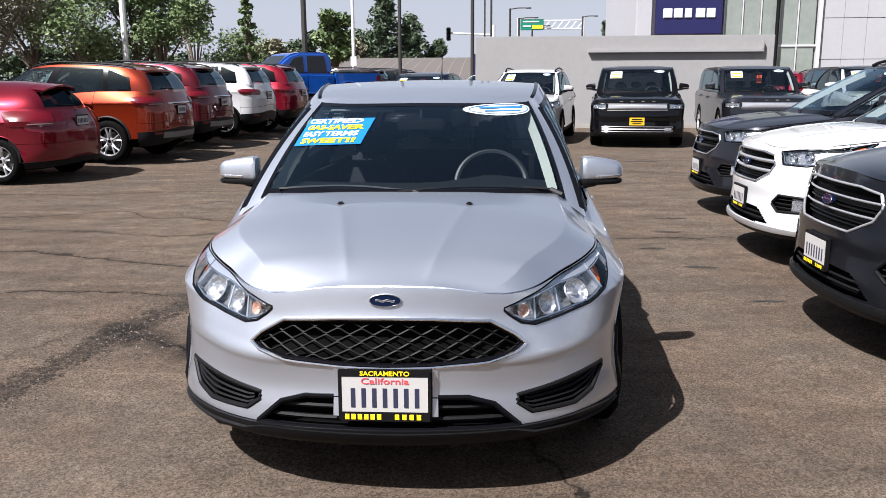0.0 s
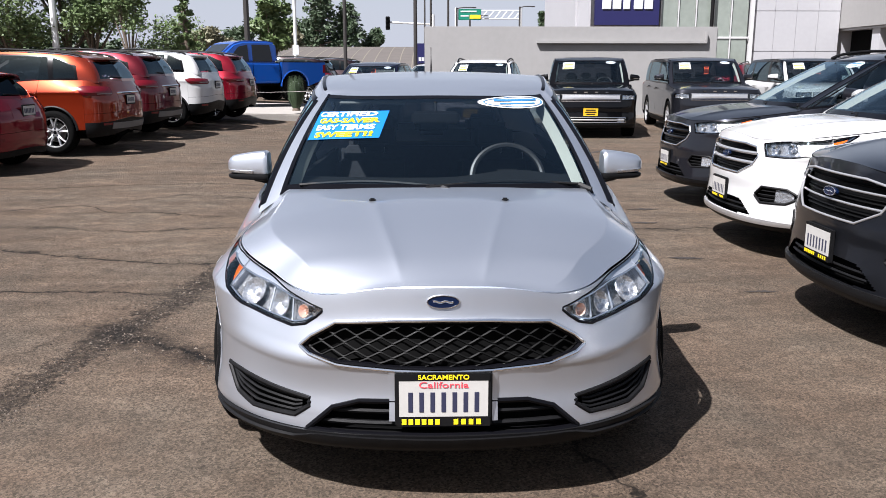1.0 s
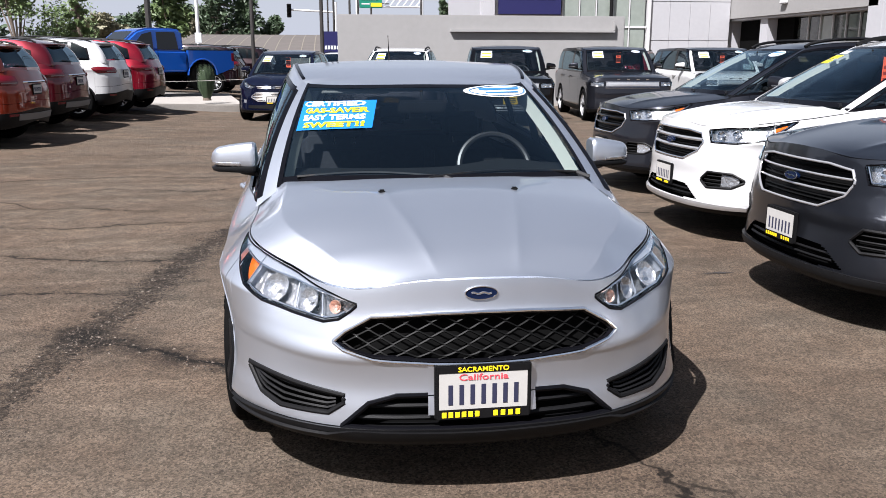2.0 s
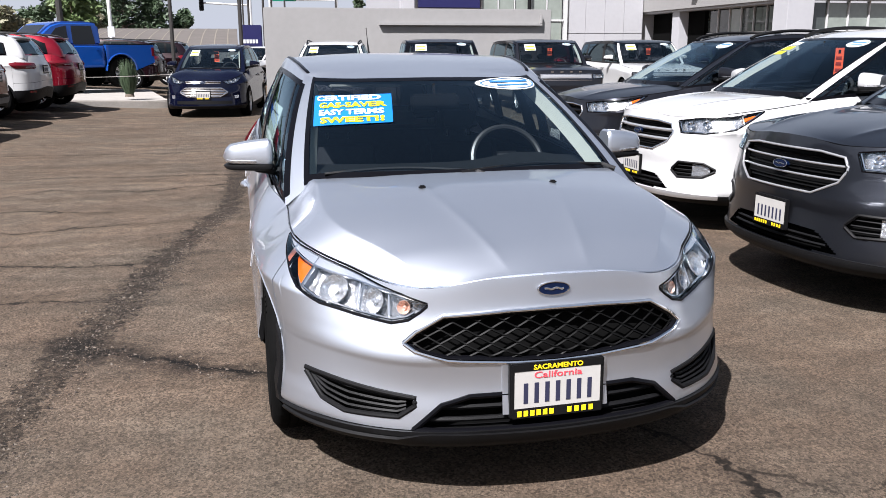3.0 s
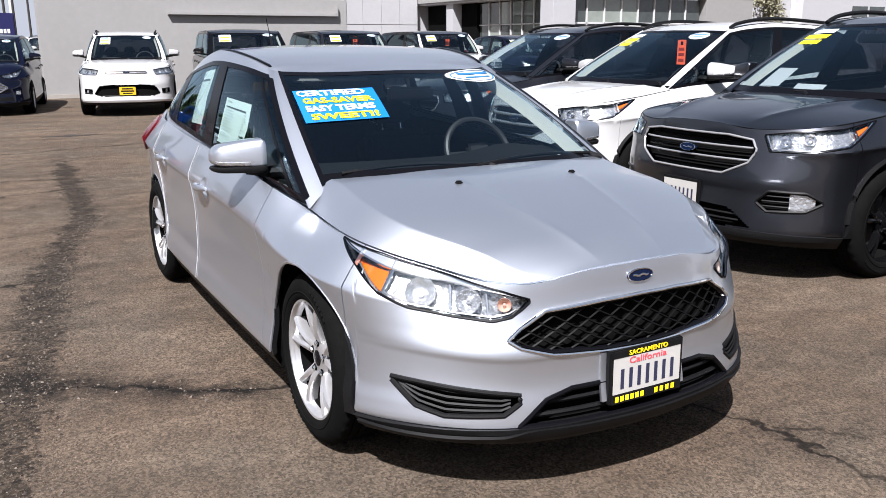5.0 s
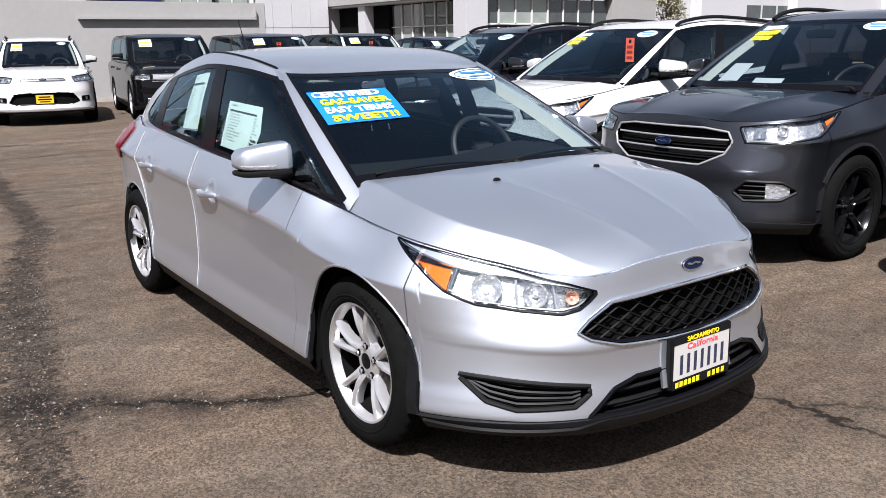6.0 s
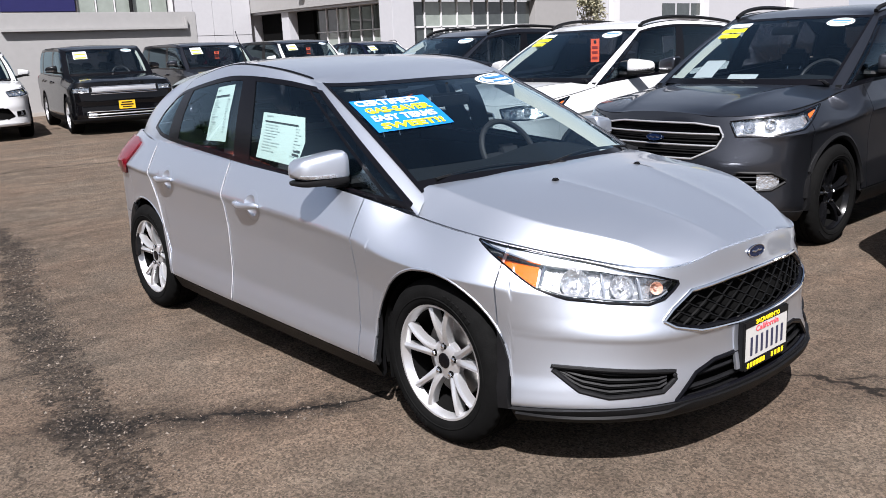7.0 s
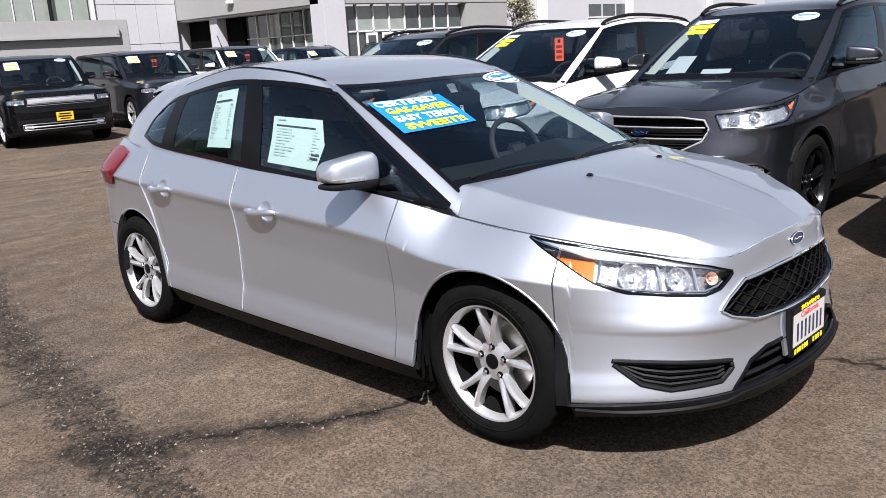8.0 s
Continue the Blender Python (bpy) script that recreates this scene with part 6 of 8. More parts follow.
def antenna(root, S, y, h=0.06):
    z = S.roof_z(0, y)
    if h < 0.1:
        vs = [(0, y - 0.09, z), (0.022, y + 0.07, z), (-0.022, y + 0.07, z), (0, y + 0.085, z + h), (0, y + 0.05, z + h)]
        raw("roof_fin", (vs, [(0, 2, 1), (0, 1, 3, 4), (0, 4, 3, 2), (1, 2, 3)]), GLOSSBLACK, root)
    else:
        raw("aerial", tube([(0, y, z), (0, y - 0.02, z + 0.04), (0, y + 0.35 * h, z + h)], [0.012, 0.008, 0.003], 6), TRIM, root)


BUILT = {}
PAINTS = {}


def repaint(root, swap):
    """Gives a copied car its own colours, slot by slot, without new meshes."""
    for o in (root, *root.children_recursive):
        for slot in o.material_slots if o.type == "MESH" else ():
            if slot.material in swap:
                new_mat = swap[slot.material]
                slot.link = "OBJECT"
                slot.material = new_mat


def make_car(kind, colour, m, label, category="car", group="", wheels="twin", rim=None, plate="plain", tags=(), roof_colour=None, nose="", ant=None):
    """A car of one of the body kinds; a second one of a kind shares the first one's meshes."""
    spec = {"hatch": HATCH, "suv": SUV, "small": SMALLSUV, "boxy": BOXY, "mpv": MPV}[kind]
    rim = rim or ALLOY
    key = (kind, nose, wheels)
    if key in BUILT:
        first, S, col0, rim0, roof0 = BUILT[key]
        root = copy_thing(first, m)
        for extra in [o for o in root.children if o.get("extra")]:
            for o in (*extra.children_recursive, extra):
                bpy.data.objects.remove(o)
        tagged(root, label, category, group)
        swap = {col0: colour, rim0: rim}
        repaint(root, swap)
        if roof_colour:
            for o in root.children:
                if o.name.startswith("roof") and o.data.materials[0] is col0:
                    o.material_slots[0].link, o.material_slots[0].material = "OBJECT", roof_colour
    else:
        S = Shell(spec)
        S.paint = colour
        root = empty("car", m, label, category, group)
        if kind == "hatch":
            nose_hatch(root, S, colour, None)
            tail(root, S, 0.80, 1.015, 0.74, 0.86, inner=0.62)
        elif kind in ("suv", "small"):
            nose_suv(root, S, colour, None, rim is BLACKALLOY, grille=nose)
            if kind == "suv":
                tail(root, S, 0.93, 1.09, 0.48, 0.86, bar=True)
            else:
                tail(root, S, 0.92, 1.05, 0.42, 0.90, inner=0.50)
        elif kind == "boxy":
            nose_box(root, S, colour, None, None)
            tail(root, S, 0.90, 1.10, 0.25, 0.86, inner=0.75)
        else:
            nose_mpv(root, S, colour, None)
            tail(root, S, 0.86, 1.06, 0.42, 0.80, inner=0.62)
        add_wheels(root, spec, wheels, rim)
        k = spec["cabin"]
        big = {"hatch": 1.08, "boxy": 1.1}.get(kind, 1.12)
        for s in (1, -1):
            mirror(root, S, colour, s, k[3][1] + (0.39 if kind == "hatch" else 0.44), k[3][2] + (0.120 if kind == "hatch" else 0.15), k[4][0] + (-0.017 if kind == "hatch" else 0.02), big)
        BUILT[key] = (root, S, colour, rim, roof_colour)
    before = set(root.children)
    if plate:
        add_plate(root, S, 0.0, {"hatch": 0.378, "boxy": 0.55}.get(kind, 0.50), plate)
    if ant:
        antenna(root, S, *ant)
    for w, v, dw, h, tk in tags:
        window_tag(root, S, w, v, dw, h, tk)
    for o in set(root.children) - before:
        o["extra"] = 1
    return root, S


# ---- ground ----
def ground_z(x, y):
    """The lot dips a little behind the silver car and rises towards the far row."""
    dip = -0.037 * sstep(0.9, 3.6, y) * (1 - sstep(8.0, 14.0, y))
    rise = 0.20 * sstep(-2.5, -6.5, x) * sstep(8.0, 19.0, y)
    return dip + rise * (1 - sstep(60, 90, math.hypot(x, y)))


# the crumbled seam along the lot, (along, across)
SEAM = ((-2.0, -2.6), (0.3, -2.05), (1.07, -1.90), (1.5, -1.86), (1.95, -1.79), (2.6, -1.70), (3.74, -1.52), (4.93, -1.31), (5.9, -1.03), (7.3, -0.97), (10.0, -0.85))
# lines of the cracks: the axis they run along and (along, across) points, with their strength
CRACKS = (("x", ((-4.6, 3.05), (-3.2, 3.0), (-2.5, 3.05), (-1.6, 2.93)), 1.0), ("x", ((-5.2, 4.75), (-3.96, 4.48), (-3.18, 4.26), (-2.14, 3.91), (-1.4, 3.85)), 0.9),
          ("x", ((-6.5, 6.1), (-4.6, 6.3), (-3.79, 6.75), (-3.4, 6.3), (-2.0, 5.9)), 0.8), ("x", ((-7.5, 8.2), (-5.0, 8.0), (-3.2, 8.5), (-0.6, 8.2)), 0.8),
          ("x", ((-6, 5.3), (-4.4, 5.5), (-3.0, 5.2), (-1.4, 5.4)), 0.7), ("x", ((-3.6, 6.9), (-2.9, 7.5), (-2.0, 7.2), (-0.7, 7.6)), 0.7),
          ("x", ((-1.9, 2.05), (-1.45, 1.78), (-1.15, 1.58), (-0.85, 1.46), (-0.2, 1.42)), 1.0), ("x", ((0.45, 0.15), (0.9, 0.02), (1.3, -0.15), (2.0, -0.2)), 0.7),
          ("y", ((-1.0, 0.9), (-0.4, 0.74), (0.10, 0.66), (0.35, 0.60), (0.9, 0.45)), 0.9), ("y", ((0.6, -2.75), (1.3, -2.3), (2.1, -2.05)), 0.7),
          ("x", ((1.0, 5.0), (2.1, 5.2), (3.0, 5.1)), 0.8), ("x", ((-4.5, 10.8), (-2.0, 10.6), (0.5, 11.1), (2.5, 10.7), (4.6, 10.3)), 0.8))


def asphalt():
    m = mat("asphalt", (0.085, 0.075, 0.068), 0.88, spec=0.18, vary=0.10, scale=1.2, bump=0.0)
    n, l = m.node_tree.nodes, m.node_tree.links
    b = n["Principled BSDF"]
    geo = n.new("ShaderNodeNewGeometry")

    def noise_tex(scale, detail=4, rough=0.6):
        t = n.new("ShaderNodeTexNoise")
        t.inputs["Scale"].default_value, t.inputs["Detail"].default_value, t.inputs["Roughness"].default_value = scale, detail, rough
        l.new(geo.outputs["Position"], t.inputs["Vector"])
        return t.outputs["Fac"]

    def ramp(sock, a, b2, lo, hi):
        r = n.new("ShaderNodeMapRange")
        r.inputs["From Min"].default_value, r.inputs["From Max"].default_value = a, b2
        r.inputs["To Min"].default_value, r.inputs["To Max"].default_value = lo, hi
        l.new(sock, r.inputs["Value"])
        return r.outputs["Result"]

    def mul(a, b2):
        q = n.new("ShaderNodeMath")
        q.operation = "MULTIPLY"
        l.new(a, q.inputs[0])
        l.new(b2, q.inputs[1])
        return q.outputs[0]

    v = n.new("ShaderNodeTexVoronoi")
    v.inputs["Scale"].default_value = 125
    l.new(geo.outputs["Position"], v.inputs["Vector"])
    stone = ramp(v.outputs["Color"], 0.15, 0.85, 0.45, 1.65)
    fine = ramp(noise_tex(240, 2), 0.3, 0.7, 0.6, 1.4)
    mid = ramp(noise_tex(6, 8, 0.8), 0.3, 0.7, 0.60, 1.40)
    # long faint streaks across the lot
    lie = n.new("ShaderNodeMapping")
    lie.inputs["Scale"].default_value, lie.inputs["Rotation"].default_value = (0.45, 1.7, 1.0), (0, 0, 0.12)
    l.new(geo.outputs["Position"], lie.inputs["Vector"])
    drawn = n.new("ShaderNodeTexNoise")
    drawn.inputs["Scale"].default_value, drawn.inputs["Detail"].default_value, drawn.inputs["Roughness"].default_value, drawn.inputs["Distortion"].default_value = 1.6, 5, 0.6, 0.8
    l.new(lie.outputs["Vector"], drawn.inputs["Vector"])
    mid = mul(mid, ramp(drawn.outputs["Fac"], 0.34, 0.66, 0.74, 1.22))
    large = ramp(noise_tex(0.5, 5, 0.6), 0.35, 0.65, 0.78, 1.18)
    total = mul(mul(stone, fine), mul(mid, large))
    # worn seams: dark crumbled bands with pale grit, one along the lot and one across it
    sep = n.new("ShaderNodeSeparateXYZ")
    l.new(geo.outputs["Position"], sep.inputs[0])

    def seam(along, across, lo, hi, stops, x0, span, width, wob):
        cr = n.new("ShaderNodeValToRGB")
        cr.color_ramp.elements[0].position, cr.color_ramp.elements[1].position = 0.0, 1.0
        for k, (p, q) in enumerate(stops):
            g = (q - x0) / span
            e = cr.color_ramp.elements[0] if k == 0 else cr.color_ramp.elements[-1] if k == len(stops) - 1 else cr.color_ramp.elements.new((p - lo) / (hi - lo))
            e.color = (g, g, g, 1)
        l.new(ramp(along, lo, hi, 0, 1), cr.inputs["Fac"])
        centre = ramp(cr.outputs["Color"], 0, 1, x0, x0 + span)
        wobble = ramp(noise_tex(1.6, 5, 0.7), 0.25, 0.75, -wob, wob)
        d1, d2, d3 = n.new("ShaderNodeMath"), n.new("ShaderNodeMath"), n.new("ShaderNodeMath")
        d1.operation, d2.operation, d3.operation = "SUBTRACT", "ADD", "ABSOLUTE"
        l.new(across, d1.inputs[0])
        l.new(centre, d1.inputs[1])
        l.new(d1.outputs[0], d2.inputs[0])
        l.new(wobble, d2.inputs[1])
        l.new(d2.outputs[0], d3.inputs[0])
        return ramp(d3.outputs[0], 0, width, 1, 0)

    s1 = seam(sep.outputs["Y"], sep.outputs["X"], -2.0, 10.0, SEAM, -3.0, 3.0, 0.21, 0.09)
    fade = ramp(sep.outputs["Y"], 9.0, 11.0, 1, 0)
    s1 = mul(s1, fade)
    s3 = seam(sep.outputs["Y"], sep.outputs["X"], -2.0, 10.0, [(p, q + 0.16) for p, q in SEAM], -3.0, 3.0, 0.55, 0.25)
    s3 = mul(s3, fade)
    s2 = seam(sep.outputs["X"], sep.outputs["Y"], -2.2, 0.0, ((-2.2, 2.2), (-1.75, 2.05), (-1.45, 1.78), (-1.15, 1.56), (-0.85, 1.45), (0.0, 1.40)), 1.0, 2.0, 0.22, 0.18)
    s2 = mul(s2, mul(ramp(sep.outputs["X"], -2.1, -1.9, 0, 1), ramp(sep.outputs["X"], -0.75, -0.95, 0, 1)))

    def two(op, a, b2):
        q = n.new("ShaderNodeMath")
        q.operation = op
        l.new(a, q.inputs[0])
        l.new(b2, q.inputs[1])
        return q.outputs[0]

    # thin ragged cracks with a soft dirty margin
    cracks = None
    wear = ramp(noise_tex(2.4, 5, 0.7), 0.36, 0.56, 0.5, 1.0)
    for on, stops, k in CRACKS:
        lo, hi = stops[0][0], stops[-1][0]
        q0 = min(q for p, q in stops) - 0.1
        span = max(q for p, q in stops) + 0.1 - q0
        along, across = (sep.outputs["X"], sep.outputs["Y"]) if on == "x" else (sep.outputs["Y"], sep.outputs["X"])
        sm = seam(along, across, lo, hi, stops, q0, span, 0.17, 0.16)
        ends = mul(ramp(along, lo, lo + 0.3, 0, k), ramp(along, hi - 0.3, hi, 1, 0))
        line = two("ADD", ramp(sm, 0.86, 0.95, 0, 0.8), ramp(sm, 0.35, 1.0, 0, 0.45))
        line = mul(mul(line, ends), wear)
        cracks = line if cracks is None else two("MAXIMUM", cracks, line)
    band = two("MAXIMUM", s1, s2)
    rag = two("ADD", two("MAXIMUM", s1, ramp(s2, 0.55, 1.0, 0.0, 0.62)), ramp(noise_tex(13, 9, 0.85), 0.3, 0.7, -0.75, 0.75))
    patchy = mul(ramp(rag, 0.42, 0.60, 0, 1), ramp(band, 0.0, 0.25, 0, 1))
    rubble = n.new("ShaderNodeTexVoronoi")
    rubble.inputs["Scale"].default_value = 52
    l.new(geo.outputs["Position"], rubble.inputs["Vector"])
    chips = two("ADD", mul(patchy, ramp(rubble.outputs["Color"], 0.2, 0.8, -0.6, 0.8)), ramp(patchy, 0, 1, 1, 1))
    total = mul(total, ramp(chips, 0.15, 2.5, 0.15, 2.5))
    dark = mul(mul(ramp(patchy, 0.0, 1.0, 1.0, 0.30), ramp(mul(s2, ramp(noise_tex(5, 7, 0.75), 0.28, 0.58, 0, 1)), 0, 0.6, 1.0, 0.30)), ramp(mul(s3, ramp(noise_tex(7, 8, 0.8), 0.36, 0.62, 0, 1)), 0, 1, 1.0, 0.62))
    grit = n.new("ShaderNodeTexVoronoi")
    grit.inputs["Scale"].default_value = 70
    l.new(geo.outputs["Position"], grit.inputs["Vector"])
    speck = mul(ramp(grit.outputs["Distance"], 0.10, 0.20, 3.2, 0.0), mul(two("MAXIMUM", band, s3), ramp(noise_tex(14, 3), 0.46, 0.58, 0, 1)))
    sparse = n.new("ShaderNodeTexVoronoi")
    sparse.inputs["Scale"].default_value = 38
    l.new(geo.outputs["Position"], sparse.inputs["Vector"])
    speck = two("ADD", speck, mul(ramp(sparse.outputs["Distance"], 0.05, 0.12, 1.6, 0.0), ramp(noise_tex(3, 3), 0.5, 0.65, 0, 1)))
    total = mul(mul(total, dark), ramp(cracks, 0, 1, 1.0, 0.10))
    total = two("ADD", total, speck)
    sc = n.new("ShaderNodeVectorMath")
    sc.operation = "SCALE"
    hue = n.new("ShaderNodeMixRGB")
    hue.inputs["Color1"].default_value, hue.inputs["Color2"].default_value = (0.117, 0.084, 0.060, 1), (0.104, 0.082, 0.062, 1)
    l.new(ramp(noise_tex(0.9, 6, 0.7), 0.38, 0.62, 0, 1), hue.inputs["Fac"])
    l.new(hue.outputs["Color"], sc.inputs[0])
    l.new(total, sc.inputs["Scale"])
    l.new(sc.outputs["Vector"], b.inputs["Base Color"])
    bp = n.new("ShaderNodeBump")
    bp.inputs["Strength"].default_value, bp.inputs["Distance"].default_value = 0.8, 0.008
    l.new(total, bp.inputs["Height"])
    l.new(bp.outputs["Normal"], b.inputs["Normal"])
    return m


ASPHALT = asphalt()


def graded(lo, hi, inner, n_in, n_out):
    a = list(np.linspace(-inner, inner, n_in))
    out = [inner * (hi / inner) ** (i / n_out) for i in range(1, n_out + 1)]
    return [-q for q in reversed(out)] + a + out


gx = graded(0, 2500, 14, 57, 14)
gy = [q + 9 for q in graded(0, 2500, 14, 57, 14)]
gv = [(x, y, ground_z(x, y)) for x in gx for y in gy]
gn = len(gy)
gf = [(i * gn + j, (i + 1) * gn + j, (i + 1) * gn + j + 1, i * gn + j + 1) for i in range(len(gx) - 1) for j in range(gn - 1)]
ground = raw("ground", (gv, gf), ASPHALT, angle=60)
tagged(ground, "worn brown-grey asphalt lot with cracks and oil stains", "ground", kind="structure")

# ---- oil stains and loose gravel on the asphalt ----
STAIN = mat("oil_stain", (0.026, 0.021, 0.018), 0.75, vary=0.5, scale=30)


def stain(x, y, rx, ry, seed):
    """A ragged streak of old oil, drawn out with tapering ends."""
    rnd = random.Random(seed)
    top, low = [], []
    for i in range(26):
        t = -1 + 2 * i / 25
        w = ry * (1 - abs(t) ** 1.6) * (0.55 + 0.9 * rnd.random())
        c = ry * 0.7 * noise.noise((t * 1.7, seed * 2.3, 0.5))
        top.append((x + rx * t, y + c + w * rnd.uniform(0.3, 1)))
        low.append((x + rx * t, y + c - w * rnd.uniform(0.3, 1)))
    vs = [(px, py, ground_z(px, py) + 0.005) for a, b in zip(low, top) for px, py in (a, b)]
    raw("oil_stain", (vs, [(2 * i, 2 * i + 2, 2 * i + 3, 2 * i + 1) for i in range(25)]), STAIN, ground)


for i, q in enumerate(((2.02, 3.95, 0.15, 0.05), (2.2, 2.9, 0.13, 0.035), (2.28, 6.3, 0.19, 0.06), (1.78, 4.68, 0.13, 0.04), (2.1, 5.5, 0.17, 0.05), (-0.4, 12.6, 0.5, 0.16), (3.0, 12.2, 0.4, 0.12))):
    stain(*q, i)


def chippings():
    """Stone that differs in tone from chip to chip."""
    m = mat("chippings", (0.1, 0.085, 0.072), 0.9, spec=0.2)
    n, l = m.node_tree.nodes, m.node_tree.links
    g, r = n.new("ShaderNodeNewGeometry"), n.new("ShaderNodeValToRGB")
    r.color_ramp.elements[0].color, r.color_ramp.elements[1].color = (0.012, 0.010, 0.009, 1), (0.17, 0.145, 0.12, 1)
    r.color_ramp.elements.new(0.6).color = (0.055, 0.044, 0.036, 1)
    l.new(g.outputs["Random Per Island"], r.inputs["Fac"])
    l.new(r.outputs["Color"], n["Principled BSDF"].inputs["Base Color"])
    return m


def loose_gravel():
    """Pale chippings that the crumbled seam has shed."""
    rnd = random.Random(12)
    along = pch([p for p, q in SEAM], [q + 0.03 for p, q in SEAM])
    across = pch([-1.9, -1.45, -1.15, -0.85], [2.1, 1.78, 1.56, 1.45])
    vs, fs = [], []
    for i in range(5200):
        if rnd.random() < 0.96:
            y = rnd.uniform(-1.6, 1) if rnd.random() < 0.3 else rnd.uniform(-0.8, 6.0)
            x = along(y) + rnd.gauss(0, 0.10)
        else:
            x = rnd.uniform(-1.9, -0.9)
            y = across(x) + rnd.gauss(0, 0.06)
        r = rnd.choice((0.002, 0.002, 0.003, 0.003, 0.004, 0.005, 0.007)) * rnd.uniform(0.8, 1.3)
        z, k, a0 = ground_z(x, y), len(vs), rnd.uniform(0, 3)
        for j in range(4):
            a = a0 + j * math.pi / 2 + rnd.uniform(-0.4, 0.4)
            vs.append((x + r * 1.2 * math.cos(a), y + r * rnd.uniform(0.7, 1.2) * math.sin(a), z + 0.0005))
        vs.append((x + r * rnd.uniform(-0.4, 0.4), y, z + r * rnd.uniform(0.7, 1.2)))
        fs += [(k + j, k + (j + 1) % 4, k + 4) for j in range(4)]
    ob = raw("loose_gravel", (vs, fs), chippings(), angle=10)
    tagged(ob, "pale loose chippings along the crumbled asphalt seam", "gravel", kind="stuff")


loose_gravel()

# ---- wall ----
STUCCO = mat("grey_stucco", (0.25, 0.245, 0.24), 0.9, vary=0.05, scale=0.8, bump=0.3, bscale=90)
CONCRETE = mat("concrete", (0.27, 0.25, 0.225), 0.9, vary=0.15, scale=3, bump=0.3, bscale=60)
WY = 22.4
wall = raw("wall_screen", box(0.0, 8.55, WY, WY + 0.25, -0.1, 2.63, 0.02), STUCCO)
tagged(wall, "long grey stucco screen wall with a slim ledge", "wall", kind="structure")
raw("wall_plinth", box(0.0, 8.55, WY - 0.05, WY - 0.002, -0.1, 0.10, 0.01), CONCRETE, wall)
lw = raw("ledge", box(3.25, 8.22, WY - 0.12, WY - 0.003, 2.15, 2.22, 0.008), STUCCO, wall)
raw("ledge_upstand", box(8.17, 8.22, WY - 0.12, WY - 0.003, 2.224, 2.48, 0.006), STUCCO, wall)

# ---- cars ----
def on_lot(x, y, rz, pitch=0.0):
    return pose(x, y, ground_z(x, y), pitch, 0, rz)


OVAL = (1.15, 0.90, 0.62, 0.13, "oval")
hero, HS = make_car("hatch", SILVER, pose(0, 0, 0.0125, -0.8), "silver four-door hatchback with a blue and yellow windscreen sign", ant=(3.75, 0.22), plate="full")
ROWR = "parked cars facing the aisle"
make_car("suv", GREYCAR, on_lot(2.10, 2.10, -90), "dark grey compact sport utility car with black alloy wheels", group=ROWR, rim=BLACKALLOY, wheels="star", tags=((1.15, 0.88, 0.7, 0.14, "oval"), (-1.25, 0.78, 0.95, 0.30, "script"), (-0.85, 0.22, 0.5, 0.26, "sheet"), (0.0, 0.10, 0.55, 0.10, "sheet")))
make_car("suv", WHITE, on_lot(2.15, -0.29, -90), "white compact sport utility car beside the dark grey one", group=ROWR, tags=((1.15, 0.88, 0.7, 0.14, "oval"),))
make_car("suv", WHITE, on_lot(2.39, 4.52, -90), "white compact sport utility car with an orange hang tag", group=ROWR, tags=((1.15, 0.88, 0.7, 0.14, "oval"), (0.50, 0.72, 0.24, 0.34, "hang"), (-1.25, 0.78, 0.95, 0.30, "script")))
make_car("suv", DARKGREY, on_lot(2.62, 6.95, -90), "dark grey compact sport utility car with roof bars", group=ROWR, rim=BLACKALLOY, tags=((1.15, 0.88, 0.7, 0.14, "oval"), (-1.0, 0.5, 0.7, 0.3, "sheet")))
ROWF = "cars parked along the grey wall"
make_car("mpv", NAVY, on_lot(-1.60, 16.95, -9), "navy blue compact people carrier with an orange tag", group=ROWF, tags=(OVAL, (-1.1, 0.75, 0.7, 0.3, "price"), (0.15, 0.72, 0.36, 0.4, "hang")))
make_car("suv", WHITE, on_lot(0.95, 15.6, -11), "white compact sport utility car with black roof bars", group=ROWF, nose="old", plate="yellow", tags=(OVAL, (-1.1, 0.75, 0.7, 0.3, "price")))
make_car("boxy", BLACK, on_lot(3.42, 14.95, -9), "black boxy crossover with a bright grille bar", group=ROWF, plate="yellow", tags=(OVAL, (-1.1, 0.75, 0.7, 0.3, "price")))
make_car("boxy", DARKGREY, on_lot(6.35, 15.6, -6), "dark grey boxy crossover with orange tag", group=ROWF, plate="", tags=(OVAL, (-1.1, 0.75, 0.7, 0.3, "price"), (0.15, 0.72, 0.3, 0.4, "hang")))
make_car("boxy", WHITE, on_lot(9.4, 16.4, -6), "white boxy crossover with a black roof", group=ROWF, plate="", roof_colour=BLACK, tags=(OVAL, (-1.1, 0.75, 0.7, 0.3, "price"), (0.15, 0.72, 0.3, 0.4, "hang")))
make_car("mpv", NAVY, on_lot(12.4, 17.1, -6), "dark blue compact people carrier", group=ROWF, tags=((-1.1, 0.75, 0.7, 0.3, "price"),))
ROWL = "cars parked with their tails to the aisle"
def tail_at(L, x, y, rz):
    d = Matrix.Rotation(radians(rz), 4, "Z") @ Vector((0, L, 0))
    return on_lot(x - d.x, y - d.y, rz)
make_car("hatch", RED, tail_at(4.36, -5.65, 9.7, -96), "dark red five-door hatchback", group=ROWL)
make_car("suv", ORANGE, tail_at(4.52, -5.05, 12.1, -96), "orange compact sport utility car", group=ROWL)
make_car("suv", DARKRED, tail_at(4.52, -5.0, 14.4, -96), "dark red compact sport utility car", group=ROWL)
